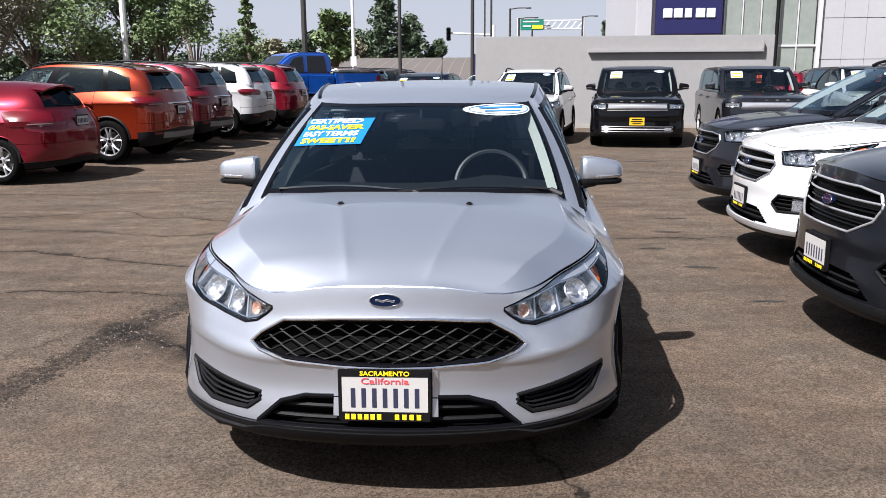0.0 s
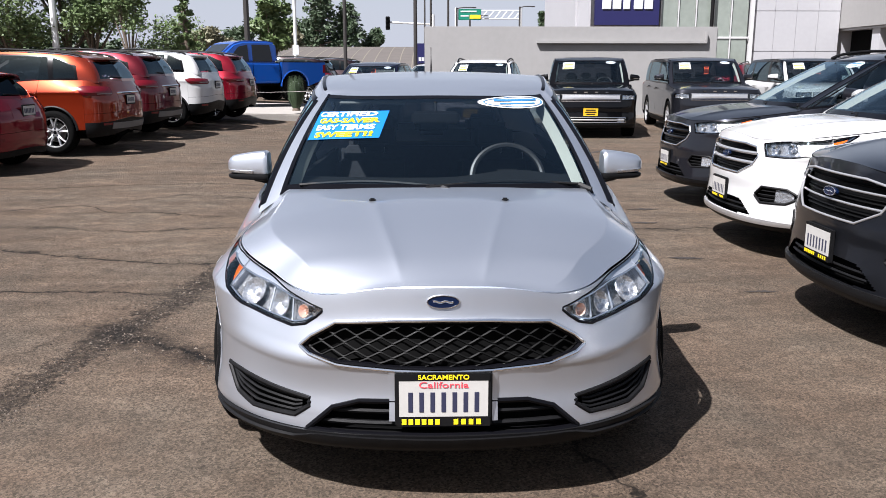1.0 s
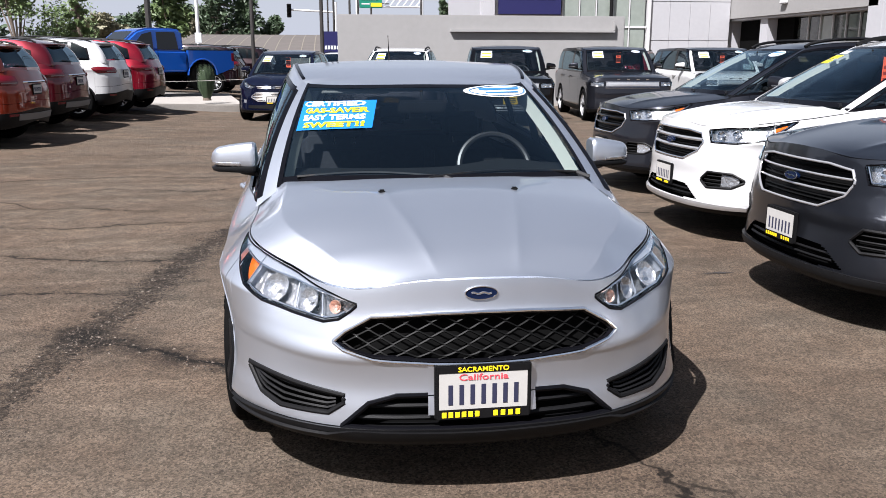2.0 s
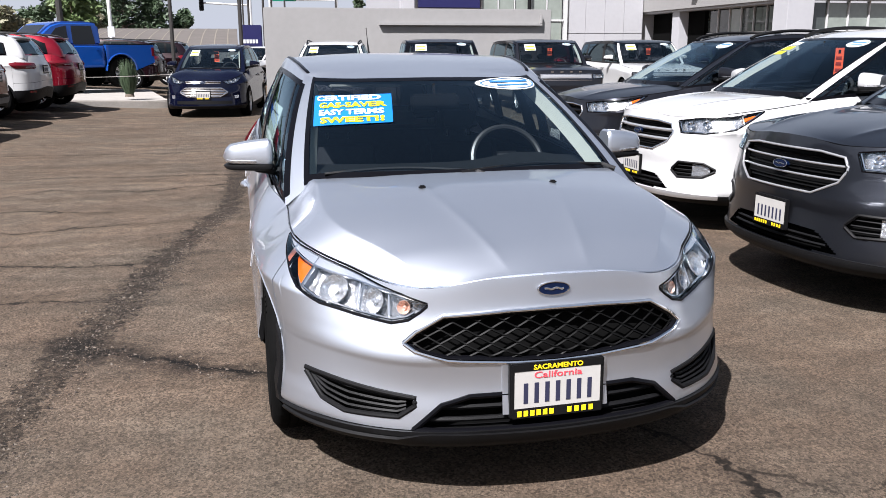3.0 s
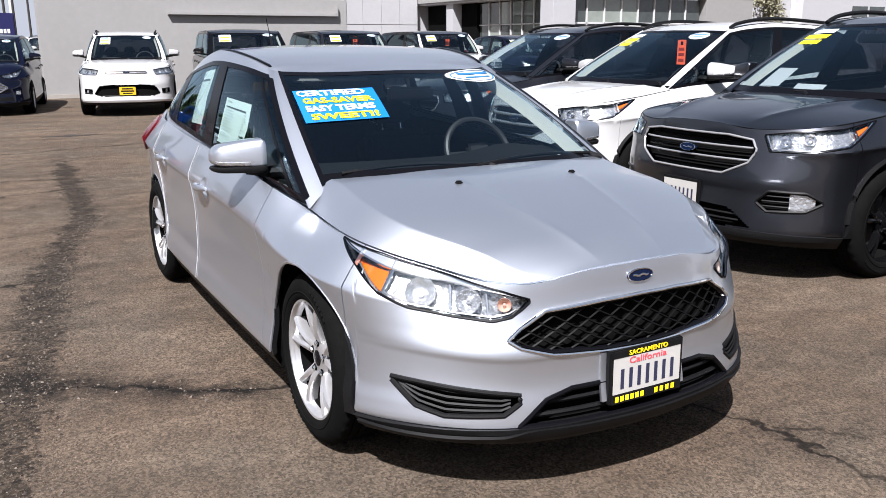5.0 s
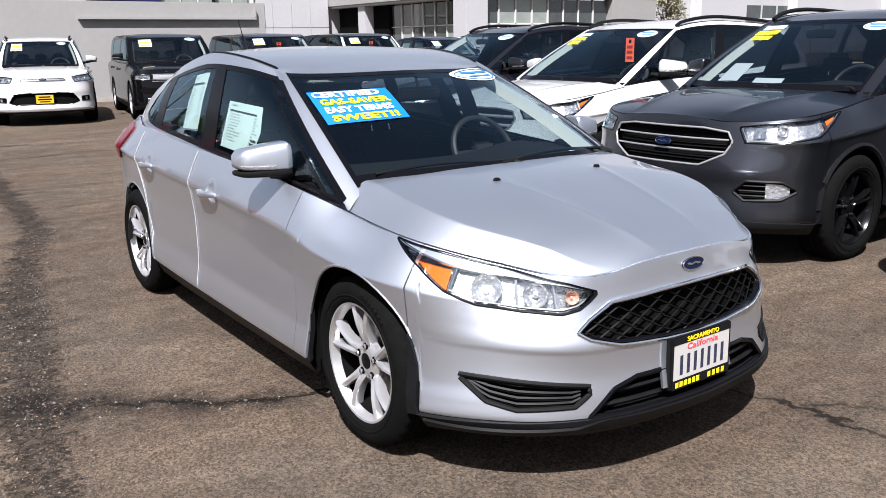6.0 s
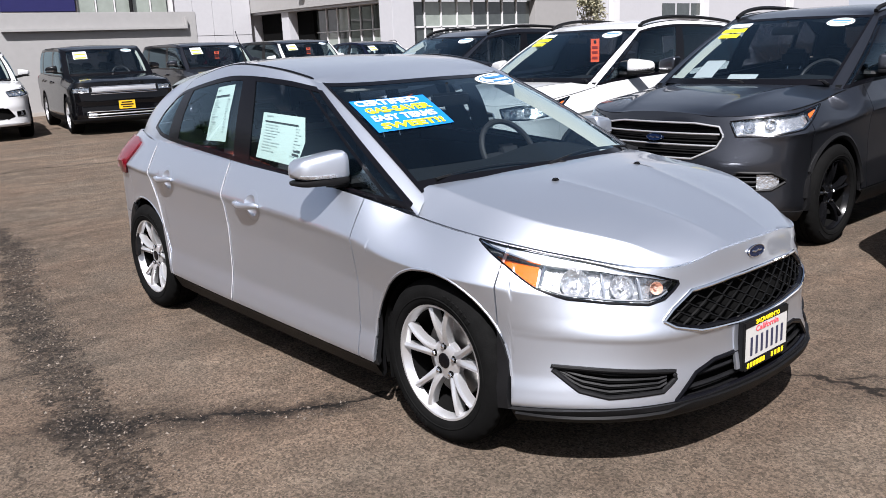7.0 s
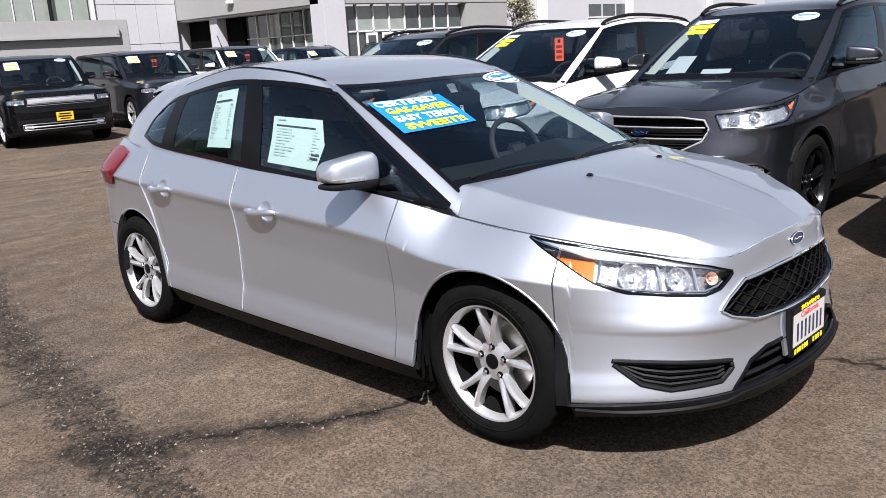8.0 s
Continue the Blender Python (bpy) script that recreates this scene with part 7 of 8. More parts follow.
make_car("small", WHITE, tail_at(4.10, -4.65, 16.7, -96), "white subcompact sport utility car", group=ROWL)
make_car("small", BRIGHTRED, tail_at(4.10, -4.33, 18.9, -96), "red subcompact sport utility car", group=ROWL)


# ---- signs on the silver car ----
def on_glass(S, corners, off):
    """A map from (s, t) in the unit square to the glazing between four corners (bottom left, bottom right, top right, top left)."""
    (a, b, c, d) = corners

    def fn(s, t, lift=0.0):
        w = (a[0] * (1 - s) + b[0] * s) * (1 - t) + (d[0] * (1 - s) + c[0] * s) * t
        v = (a[1] * (1 - s) + b[1] * s) * (1 - t) + (d[1] * (1 - s) + c[1] * s) * t
        return S.cab(w, v, off + lift)

    return fn


def patch(fn, s0, s1, t0, t1, lift, nu=8, nv=4):
    return sheet(lambda s, t: fn(s0 + (s1 - s0) * s, t0 + (t1 - t0) * t, lift), nu, nv)


def glass_letters(fn, text, s0, s1, t0, t1, material, parent, bold):
    """Lettering laid along curved glazing."""
    cu = bpy.data.curves.new("lettering", "FONT")
    cu.body, cu.size, cu.offset, cu.resolution_u = text, 1.0, bold, 2
    tmp = bpy.data.objects.new("lettering", cu)
    me = bpy.data.meshes.new_from_object(tmp)
    bpy.data.objects.remove(tmp)
    xs, ys = [v.co.x for v in me.vertices], [v.co.y for v in me.vertices]
    x0, x1, y0, y1 = min(xs), max(xs), min(ys), max(ys)
    for v in me.vertices:
        v.co = fn(s0 + (s1 - s0) * (v.co.x - x0) / (x1 - x0), t0 + (t1 - t0) * (v.co.y - y0) / (y1 - y0), 0.003)[0]
    me.materials.clear()
    me.materials.append(material)
    ob = new("lettering", me)
    ob.parent = parent


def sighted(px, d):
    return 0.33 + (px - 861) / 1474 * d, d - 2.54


def hero_signs(root, S):
    fn = on_glass(S, ((-1.86, 0.455), (-0.66, 0.485), (-0.57, 0.795), (-1.86, 0.77)), 0.004)
    sg = raw("windscreen_sign", patch(fn, 0, 1, 0, 1, 0.0, 16, 8), STICKBLUE, root, "blue sign with white and yellow lettering")
    for i, (txt, mt, a, b) in enumerate((("CERTIFIED", WHITEPAPER, 0.05, 0.90), ("GAS-SAVER", STICKYELLOW, 0.10, 0.95), ("EASY TERMS", WHITEPAPER, 0.10, 0.92), ("SWEET!!", STICKYELLOW, 0.12, 0.92))):
        glass_letters(fn, txt, a, b, 0.78 - 0.245 * i, 0.97 - 0.245 * i, mt, sg, 0.045)
    for cr, rows in ((((-4.73, 0.083), (-4.37, 0.083), (-3.90, 0.56), (-4.53, 0.533)), 10), (((-5.33, 0.14), (-5.07, 0.16), (-4.96, 0.78), (-5.27, 0.75)), 14)):
        fn = on_glass(S, [(w, v) for w, v in cr], -0.006)
        flip = lambda s0, s1, t0, t1, lift: patch(fn, s0, s1, t0, t1, lift, 6, 2)
        pp = raw("window_paper", flip(0, 1, 0, 1, 0), PAPER, root, "pale green printed sheet in the side window")
        rnd = random.Random(rows)
        raw("heading_bar", flip(0.06, 0.80, 0.80, 0.825, 0.002), INK, pp)
        raw("heading_bar", flip(0.08, 0.22, 0.92, 0.945, 0.002), GREYINK, pp)
        for i in range(rows):
            t = 0.74 - 0.62 * i / rows
            raw("text_bar", flip(0.08, 0.08 + rnd.uniform(0.12, 0.36), t, t + 0.010, 0.002), GREYINK, pp)
            raw("text_bar", flip(0.74, rnd.uniform(0.80, 0.90), t, t + 0.010, 0.002), GREYINK, pp)
        if rows == 10:
            for t in (0.20, 0.28):
                raw("total_bar", flip(0.78, 0.93, t, t + 0.04, 0.002), INK, pp)
    window_tag(root, S, 1.22, 0.905, 1.36, 0.165, "oval")
    raw("dash_number_strip", moved(box(-0.055, 0.055, -0.008, 0.008, -0.001, 0.001), pose(0.54, 1.22, 0.935, 20, 0, 12)), WHITEPAPER, root)


hero_signs(hero, HS)

# ---- pickup ----
def side_plate(poly, x0, x1, bevel):
    """A side profile of (y, z) drawn out across x, with rounded edges."""
    bm = bmesh.new()
    a = [bm.verts.new((x0, y, z)) for y, z in poly]
    f = bm.faces.new(a)
    r = bmesh.ops.extrude_face_region(bm, geom=[f])
    for v in r["geom"]:
        if isinstance(v, bmesh.types.BMVert):
            v.co.x = x1
    bmesh.ops.recalc_face_normals(bm, faces=bm.faces[:])
    bmesh.ops.bevel(bm, geom=bm.edges[:], offset=bevel, segments=3, affect="EDGES", clamp_overlap=True)
    bm.verts.index_update()
    out = [tuple(v.co) for v in bm.verts], [tuple(v.index for v in q.verts) for q in bm.faces]
    bm.free()
    return out


def arch_line(yc, R, r, y0, y1):
    return [(yc + r * math.cos(t), R + r * math.sin(t)) for t in np.linspace(math.pi * y0, math.pi * y1, 12)]


def pickup(m):
    R = 0.40
    root = empty("pickup_truck", m, "bright blue double-cab pickup truck with knobbly tyres", "pickup truck")
    f, r = 0.95, 4.20
    low = [(0.08, 0.62), (0.30, 0.55)] + arch_line(f, R, 0.48, 1.0, 0.0) + [(1.6, 0.50), (3.72, 0.50), (3.72, 1.12), (1.55, 1.14), (0.25, 1.06), (0.06, 0.95)]
    raw("front_body", side_plate(low, -0.93, 0.93, 0.05), BLUE, root)
    bed = [(3.74, 0.60)] + arch_line(r, R, 0.48, 1.0, 0.0) + [(5.25, 0.60), (5.30, 0.62), (5.30, 1.14), (3.74, 1.14)]
    for s in (1, -1):
        raw("bed_side", side_plate(bed, s * 0.94, s * 0.80, 0.02), BLUE, root)
        raw("bed_rail", box(s * 0.80 - 0.07, s * 0.80 + 0.14 if s > 0 else s * 0.80 + 0.07, 3.75, 5.28, 1.145, 1.17, 0.01), TRIM, root)
    raw("tailgate", box(-0.78, 0.78, 5.22, 5.30, 0.62, 1.13, 0.02), BLUE, root)
    raw("bed_floor", box(-0.79, 0.79, 3.5, 5.2, 0.72, 0.78), TRIM, root)
    raw("tonneau", box(-0.78, 0.78, 3.5, 5.24, 1.08, 1.12, 0.01), TRIM, root)
    cab = [(1.50, 1.12), (2.20, 1.70), (2.52, 1.79), (3.42, 1.79), (3.64, 1.72), (3.70, 1.12)]
    raw("cab", side_plate(cab, -0.80, 0.80, 0.07), BLUE, root)
    for s in (1, -1):
        raw("front_door_window", side_plate([(1.98, 1.16), (2.36, 1.60), (2.66, 1.67), (2.70, 1.16)], s * 0.785, s * 0.812, 0.008), TINTGLOSS, root)
        raw("rear_door_window", side_plate([(2.82, 1.16), (2.80, 1.67), (3.40, 1.67), (3.50, 1.16)], s * 0.785, s * 0.812, 0.008), TINTGLOSS, root)
        for y in (2.76, 3.66):
            raw("door_seam", box(s * 0.925, s * 0.934, y, y + 0.010, 0.55, 1.12), DARK, root)
        for y in (2.62, 3.54):
            raw("door_handle", box(s * 0.93, s * 0.965, y - 0.12, y + 0.04, 0.98, 1.01, 0.01), BLUE, root)
        raw("mirror", box(s * 0.95, s * 1.14, 1.88, 1.98, 1.18, 1.34, 0.03, 3), GLOSSBLACK, root)
        raw("tail_light", box(s * 0.80, s * 0.945, 5.20, 5.315, 0.80, 1.08, 0.015), REDLENS, root)
        raw("headlight", box(s * 0.62, s * 0.90, 0.05, 0.22, 0.80, 0.96, 0.03), REFLECT, root)
        raw("wheel_flare", tube([(s * 0.935, y, z) for y, z in arch_line(r, R, 0.49, 1.0, 0.0)], 0.025, 6), BLUE, root)
        raw("wheel_flare", tube([(s * 0.935, y, z) for y, z in arch_line(f, R, 0.49, 1.0, 0.0)], 0.025, 6), BLUE, root)
    raw("windscreen", ([(-0.66, 1.54, 1.17), (0.66, 1.54, 1.17), (0.62, 2.17, 1.69), (-0.62, 2.17, 1.69)], [(0, 1, 2, 3)]), TINTGLOSS, root)
    raw("grille", box(-0.55, 0.55, 0.03, 0.10, 0.72, 0.98, 0.02), GLOSSBLACK, root)
    raw("rear_bumper", box(-0.92, 0.92, 5.28, 5.44, 0.52, 0.70, 0.04, 3), CHROME, root)
    raw("front_bumper", box(-0.92, 0.92, 0.0, 0.18, 0.50, 0.68, 0.05, 3), BLUE, root)
    raw("chassis", box(-0.6, 0.6, 0.4, 5.1, 0.42, 0.56), DARK, root)
    for o in root.children:
        o.matrix_basis = pose(0, 0, 0.09)
    add_wheels(root, dict(R=0.43, rim=0.215, tyre_w=0.27, track=0.80, fo=f, wb=r - f), "multi", ALLOY)
    return root


TINTGLOSS = mat("dark_glass", (0.010, 0.012, 0.014), 0.05, coat=0.0, spec=0.35)
pickup(pose(-8.04, 23.0, 0.40, 0, 0, -53))
FAR = "cars parked in the far rows"
make_car("suv", MAROON, tail_at(4.52, -2.3, 32.1, -97), "dark maroon sport utility car seen past the pickup", group=FAR)
make_car("suv", MAROON, tail_at(4.52, -3.2, 28.9, -97), "dark maroon sport utility car seen past the pickup", group=FAR)
make_car("suv", WHITE, on_lot(*sighted(70, 36), -96), "white sport utility car beyond the red hatchback", group=FAR)
make_car("suv", WHITE, on_lot(-0.9, 34.5, -30), "white sport utility car far behind", group=FAR)
make_car("suv", WHITE, on_lot(15.8, 30.5, 160), "white sport utility car far behind", group=FAR)
make_car("suv", BRIGHTRED, on_lot(12.2, 30.0, 150), "red sport utility car behind the screen wall", group=FAR)
make_car("suv", WHITE, on_lot(20.5, 28.0, -20), "white sport utility car before the showroom", group=FAR)
make_car("suv", BLACK, on_lot(23.5, 26.5, -20), "black sport utility car before the showroom", group=FAR)

# ---- planter island ----
def island():
    pts = [(-12.0, 20.2), (-2.9, 20.6), (-2.5, 20.9), (-2.7, 21.6), (-3.6, 27.0), (-12.0, 27.0)]
    bm = bmesh.new()
    f = bm.faces.new([bm.verts.new((x, y, -0.1)) for x, y in pts])
    r = bmesh.ops.extrude_face_region(bm, geom=[f])
    for v in r["geom"]:
        if isinstance(v, bmesh.types.BMVert):
            v.co.z = 0.20 + ground_z(v.co.x, v.co.y)
    bmesh.ops.recalc_face_normals(bm, faces=bm.faces[:])
    bmesh.ops.bevel(bm, geom=[e for e in bm.edges if e.verts[0].co.z > 0.1 and e.verts[1].co.z > 0.1], offset=0.03, segments=2, affect="EDGES")
    me = bpy.data.meshes.new("kerb_island")
    bm.to_mesh(me)
    bm.free()
    finish(me, CONCRETE)
    return tagged(new("pavement_island", me), "pale concrete island with a kerb", "pavement", kind="structure")


island()
LEAF = mat("leaf", (0.088, 0.130, 0.045), 0.6, vary=0.35, scale=3)
LEAFDARK = mat("leaf_dark", (0.044, 0.070, 0.034), 0.6, vary=0.35, scale=3)
LEAFDRY = mat("leaf_dry", (0.190, 0.180, 0.115), 0.7, vary=0.35, scale=3)
BARK = mat("bark", (0.11, 0.085, 0.065), 0.9, vary=0.3, scale=12, bump=0.6, bscale=40)


def grass_clump(x, y, z, h=0.9):
    root = empty("shrub", pose(x, y, z), "spiky green ornamental grass on the concrete island", "shrub")
    rnd = random.Random(5)
    vs, fs = [], []
    for i in range(420):
        a, lean, hh = rnd.uniform(0, 6.283), rnd.uniform(0.05, 0.45), h * rnd.uniform(0.6, 1.0)
        c, s = math.cos(a), math.sin(a)
        k = len(vs)
        for t in (0, 0.5, 1.0):
            r = 0.07 + 0.44 * lean * math.sin(2.2 * t)
            wd = 0.014 * (1 - t * 0.9)
            vs += [(c * r - s * wd, s * r + c * wd, hh * t), (c * r + s * wd, s * r - c * wd, hh * t)]
        fs += [(k, k + 1, k + 3, k + 2), (k + 2, k + 3, k + 5, k + 4)]
    o = raw("foliage", (vs, fs), LEAFDARK, root)
    raw("base", lathe([(0.12, -0.02), (0.10, 0.06), (0.0, 0.08)], 10, "z"), BARK, root)


grass_clump(-3.55, 20.95, 0.32, 0.95)
for x in (-8.5, -5.9):
    st = raw("rope_post", lathe([(0.0, 0.0), (0.06, 0.0), (0.06, 0.03), (0.022, 0.05), (0.022, 0.75), (0.03, 0.78), (0.0, 0.80)], 12, "z"), TRIM, m=pose(x, 20.55, 0.20 + ground_z(x, 20.5)))
    tagged(st, "slim black post for a barrier rope", "post", "rope posts")
rope = raw("barrier_rope", tube([(-8.5 + 6.2 * t, 20.55, 0.92 + 0.10 - 0.32 * math.sin(math.pi * t) * 0.4 - 0.15 * t) for t in np.linspace(0, 1, 14)], 0.008, 6), CONCRETE)
tagged(rope, "thin pale rope slung along the island", "rope")


# ---- trees ----
def tree(x, y, z, h, spread, kind="round", seed=1, material=None, leaves=2600, size=0.2, label=""):
    rnd = random.Random(seed)
    root = empty("tree", pose(x, y, z), label or "leafy green tree behind the lot", "tree", "trees behind the lot")
    lots, clumps = [], []
    bole = h * (0.28 if kind == "round" else 0.9)
    lots.append(tube([(0, 0, -0.1), (0.05, 0.02, bole * 0.5), (0.1 * rnd.uniform(-1, 1), 0.1 * rnd.uniform(-1, 1), bole)], [0.035 * h * 0.9, 0.028 * h * 0.8, 0.02 * h * (0.8 if kind == "round" else 0.2)], 8))
    for i in range(11 if kind == "round" else 26):
        a = i * 2.4 + rnd.uniform(-0.3, 0.3)
        if kind == "round":
            r, zz = spread * rnd.uniform(0.35, 0.95), h * rnd.uniform(0.42, 0.96)
            r *= math.sqrt(max(0.08, 1 - ((zz / h - 0.58) / 0.45) ** 2))
            z0 = bole * rnd.uniform(0.7, 1.0)
        else:
            zz = h * (0.16 + 0.8 * i / 26)
            r, z0 = spread * (1.05 - zz / h) * rnd.uniform(0.7, 1.1), zz + 0.02 * h
        end = (r * math.cos(a), r * math.sin(a), zz)
        lots.append(tube([(0, 0, z0), (end[0] * 0.5, end[1] * 0.5, (z0 + zz) / 2 + 0.03 * h), end], [0.011 * h, 0.007 * h, 0.002 * h], 5))
        clumps.append((end, spread * (0.42 if kind == "round" else 0.26)))
        clumps.append(((end[0] * 0.55, end[1] * 0.55, zz * 0.97 + 0.02 * h), spread * (0.40 if kind == "round" else 0.24)))
    raw("trunk", merge(*lots), BARK, root)
    vs, fs = [], []
    for i in range(leaves):
        (cx, cy, cz), cr = clumps[rnd.randrange(len(clumps))]
        d = Vector((rnd.gauss(0, 1), rnd.gauss(0, 1), rnd.gauss(0, 0.75))).normalized() * cr * rnd.uniform(0.45, 1.0)
        p = Vector((cx, cy, cz)) + d
        u = Vector((rnd.gauss(0, 1), rnd.gauss(0, 1), rnd.gauss(0, 0.6))).normalized()
        v = u.cross(Vector((rnd.gauss(0, 1), rnd.gauss(0, 1), rnd.gauss(0, 1)))).normalized()
        s = size * rnd.uniform(0.6, 1.3)
        k = len(vs)
        vs += [tuple(p - u * s), tuple(p + v * s * 0.45), tuple(p + u * s), tuple(p - v * s * 0.45)]
        fs.append((k, k + 1, k + 2, k + 3))
    raw("crown", (vs, fs), material or LEAF, root, angle=180)
    return root


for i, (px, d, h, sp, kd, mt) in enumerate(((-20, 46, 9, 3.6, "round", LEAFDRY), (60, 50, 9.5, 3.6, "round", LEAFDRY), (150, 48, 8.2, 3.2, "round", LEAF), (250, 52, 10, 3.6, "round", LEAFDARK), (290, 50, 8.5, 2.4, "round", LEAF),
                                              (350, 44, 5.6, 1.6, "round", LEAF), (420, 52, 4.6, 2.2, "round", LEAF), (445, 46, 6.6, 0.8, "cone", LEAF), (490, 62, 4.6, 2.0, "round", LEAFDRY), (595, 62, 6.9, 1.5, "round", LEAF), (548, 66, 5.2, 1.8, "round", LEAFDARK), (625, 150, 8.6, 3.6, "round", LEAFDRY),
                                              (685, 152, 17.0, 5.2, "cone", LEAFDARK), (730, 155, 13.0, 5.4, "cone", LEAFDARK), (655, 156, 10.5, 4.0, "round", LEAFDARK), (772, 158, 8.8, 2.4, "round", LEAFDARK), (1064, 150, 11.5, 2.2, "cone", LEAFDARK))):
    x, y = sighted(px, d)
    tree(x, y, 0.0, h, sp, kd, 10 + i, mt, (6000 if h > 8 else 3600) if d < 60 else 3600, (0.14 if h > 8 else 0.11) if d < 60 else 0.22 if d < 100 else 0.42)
# ---- hedge and slope behind the far rows ----
def hedge(x0, x1, y, h, seed, mt):
    rnd = random.Random(seed)
    vs, fs = [], []
    for i in range(9000):
        x = rnd.uniform(x0, x1)
        top = h * (0.7 + 0.3 * noise.noise((x * 0.35, seed, 0)) + 0.12 * noise.noise((x * 1.6, seed, 3)))
        p = Vector((x, y + rnd.uniform(-0.9, 0.9), top * math.sqrt(rnd.random())))
        u = Vector((rnd.gauss(0, 1), rnd.gauss(0, 1), rnd.gauss(0, 0.6))).normalized()
        v = u.cross(Vector((rnd.gauss(0, 1), rnd.gauss(0, 1), rnd.gauss(0, 1)))).normalized()
        s = 0.22 * rnd.uniform(0.6, 1.3)
        k = len(vs)
        vs += [tuple(p - u * s), tuple(p + v * s * 0.5), tuple(p + u * s), tuple(p - v * s * 0.5)]
        fs.append((k, k + 1, k + 2, k + 3))
    tagged(raw("hedge", (vs, fs), mt, angle=180), "unclipped hedge and scrub behind the lot", "hedge", kind="stuff")


hedge(-40, -20.5, 56, 5.4, 3, LEAFDARK)
hedge(-32, -13, 70, 3.6, 4, LEAFDRY)

ROAD = mat("far_road", (0.085, 0.074, 0.066), 0.9, vary=0.2, scale=0.4)
STRIPE = mat("road_paint", (0.16, 0.14, 0.11), 0.8, vary=0.2, scale=2)
ramp_v = []
for i in range(25):
    t = i / 24
    d = 62 + 85 * t
    z = 0.4 + 4.6 * sstep(0, 1, t)
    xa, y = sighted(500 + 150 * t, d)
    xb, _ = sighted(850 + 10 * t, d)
    ramp_v += [(xa, y, z), (xb, y, z), (xb, y, -0.5), (xa, y, -0.5)]
ramp = raw("road", (ramp_v, [q for i in range(24) for q in ((4 * i, 4 * i + 1, 4 * i + 5, 4 * i + 4), (4 * i + 1, 4 * i + 2, 4 * i + 6, 4 * i + 5), (4 * i + 3, 4 * i, 4 * i + 4, 4 * i + 7))] + [(0, 3, 2, 1), (96, 97, 98, 99)]), ROAD)
tagged(ramp, "brown rising road with pale lane lines", "road", kind="structure")
for k in range(13):
    vs = []
    for i in range(25):
        a, b = Vector(ramp_v[4 * i]), Vector(ramp_v[4 * i + 1])
        for e in (0, 0.006):
            q = a + (b - a) * (0.04 + 0.075 * k + e)
            vs.append((q.x, q.y, q.z + 0.03))
    raw("lane_line", (vs, [(2 * i, 2 * i + 1, 2 * i + 3, 2 * i + 2) for i in range(24)]), STRIPE, ramp)

# ---- poles, signals, signs ----
POLEDARK = mat("pole_bronze", (0.035, 0.032, 0.030), 0.6, 0.3, vary=0.15, scale=5)
POLEWHITE = mat("pole_galvanised", (0.62, 0.63, 0.63), 0.5, 0.2, vary=0.08, scale=4)


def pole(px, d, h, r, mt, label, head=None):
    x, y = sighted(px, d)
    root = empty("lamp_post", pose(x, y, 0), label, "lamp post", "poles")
    raw("shaft", tube([(0, 0, 0), (0, 0, h * 0.5), (0, 0, h)], [r, r * 0.92, r * 0.8], 10), mt, root)
    raw("foot", lathe([(0.0, 0.0), (r * 2.0, 0.0), (r * 2.0, 0.25), (r * 1.1, 0.32)], 12, "z"), CONCRETE, root)
    if head:
        raw("arm", tube([(0, 0, h - 0.1), (head * 0.5, 0, h + 0.05), (head, 0, h + 0.05)], r * 0.5, 6), mt, root)
        raw("lamp_head", box(min(head, head * 1.35), max(head, head * 1.35), -0.18, 0.18, h - 0.05, h + 0.10, 0.04), mt, root)
    return root


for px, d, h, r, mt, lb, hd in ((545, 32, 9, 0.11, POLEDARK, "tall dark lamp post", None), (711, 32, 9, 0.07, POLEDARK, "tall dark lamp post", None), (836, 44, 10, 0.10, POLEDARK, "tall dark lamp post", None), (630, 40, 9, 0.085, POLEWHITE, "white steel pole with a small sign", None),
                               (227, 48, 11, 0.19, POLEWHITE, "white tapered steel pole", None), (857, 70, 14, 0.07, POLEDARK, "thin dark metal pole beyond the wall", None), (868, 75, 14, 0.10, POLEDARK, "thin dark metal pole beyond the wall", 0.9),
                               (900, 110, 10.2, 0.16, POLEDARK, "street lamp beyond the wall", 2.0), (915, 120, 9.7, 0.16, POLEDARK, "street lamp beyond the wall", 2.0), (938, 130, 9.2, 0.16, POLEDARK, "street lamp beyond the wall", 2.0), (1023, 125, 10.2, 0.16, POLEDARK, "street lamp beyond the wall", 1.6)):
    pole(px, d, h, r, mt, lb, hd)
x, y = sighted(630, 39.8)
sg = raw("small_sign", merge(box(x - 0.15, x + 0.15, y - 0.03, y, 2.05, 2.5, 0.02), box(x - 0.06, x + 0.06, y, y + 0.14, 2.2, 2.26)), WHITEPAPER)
tagged(sg, "small white notice on a steel pole", "sign")


def signal(px, d, z, arm0, label):
    """A traffic signal head hung from a mast arm."""
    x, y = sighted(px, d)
    root = empty("traffic_signal", pose(x, y, z), label, "traffic signal", "traffic signals")
    raw("head", box(-0.2, 0.2, -0.15, 0.15, -0.6, 0.6, 0.04), TRIM, root)
    for k in (-0.36, 0, 0.36):
        raw("visor", moved(lathe([(0.13, 0.0), (0.14, 0.14), (0.11, 0.02)], 10), pose(0, -0.15, k, 0, 0, -90)), DARK, root)
    raw("mast_arm", tube([(0, 0.2, 0.1), (arm0, 0.2, -0.1)], 0.09, 8), POLEWHITE, root)
    raw("mast", tube([(arm0, 0.2, -z), (arm0, 0.2, 0.8)], 0.14, 8), POLEWHITE, root)


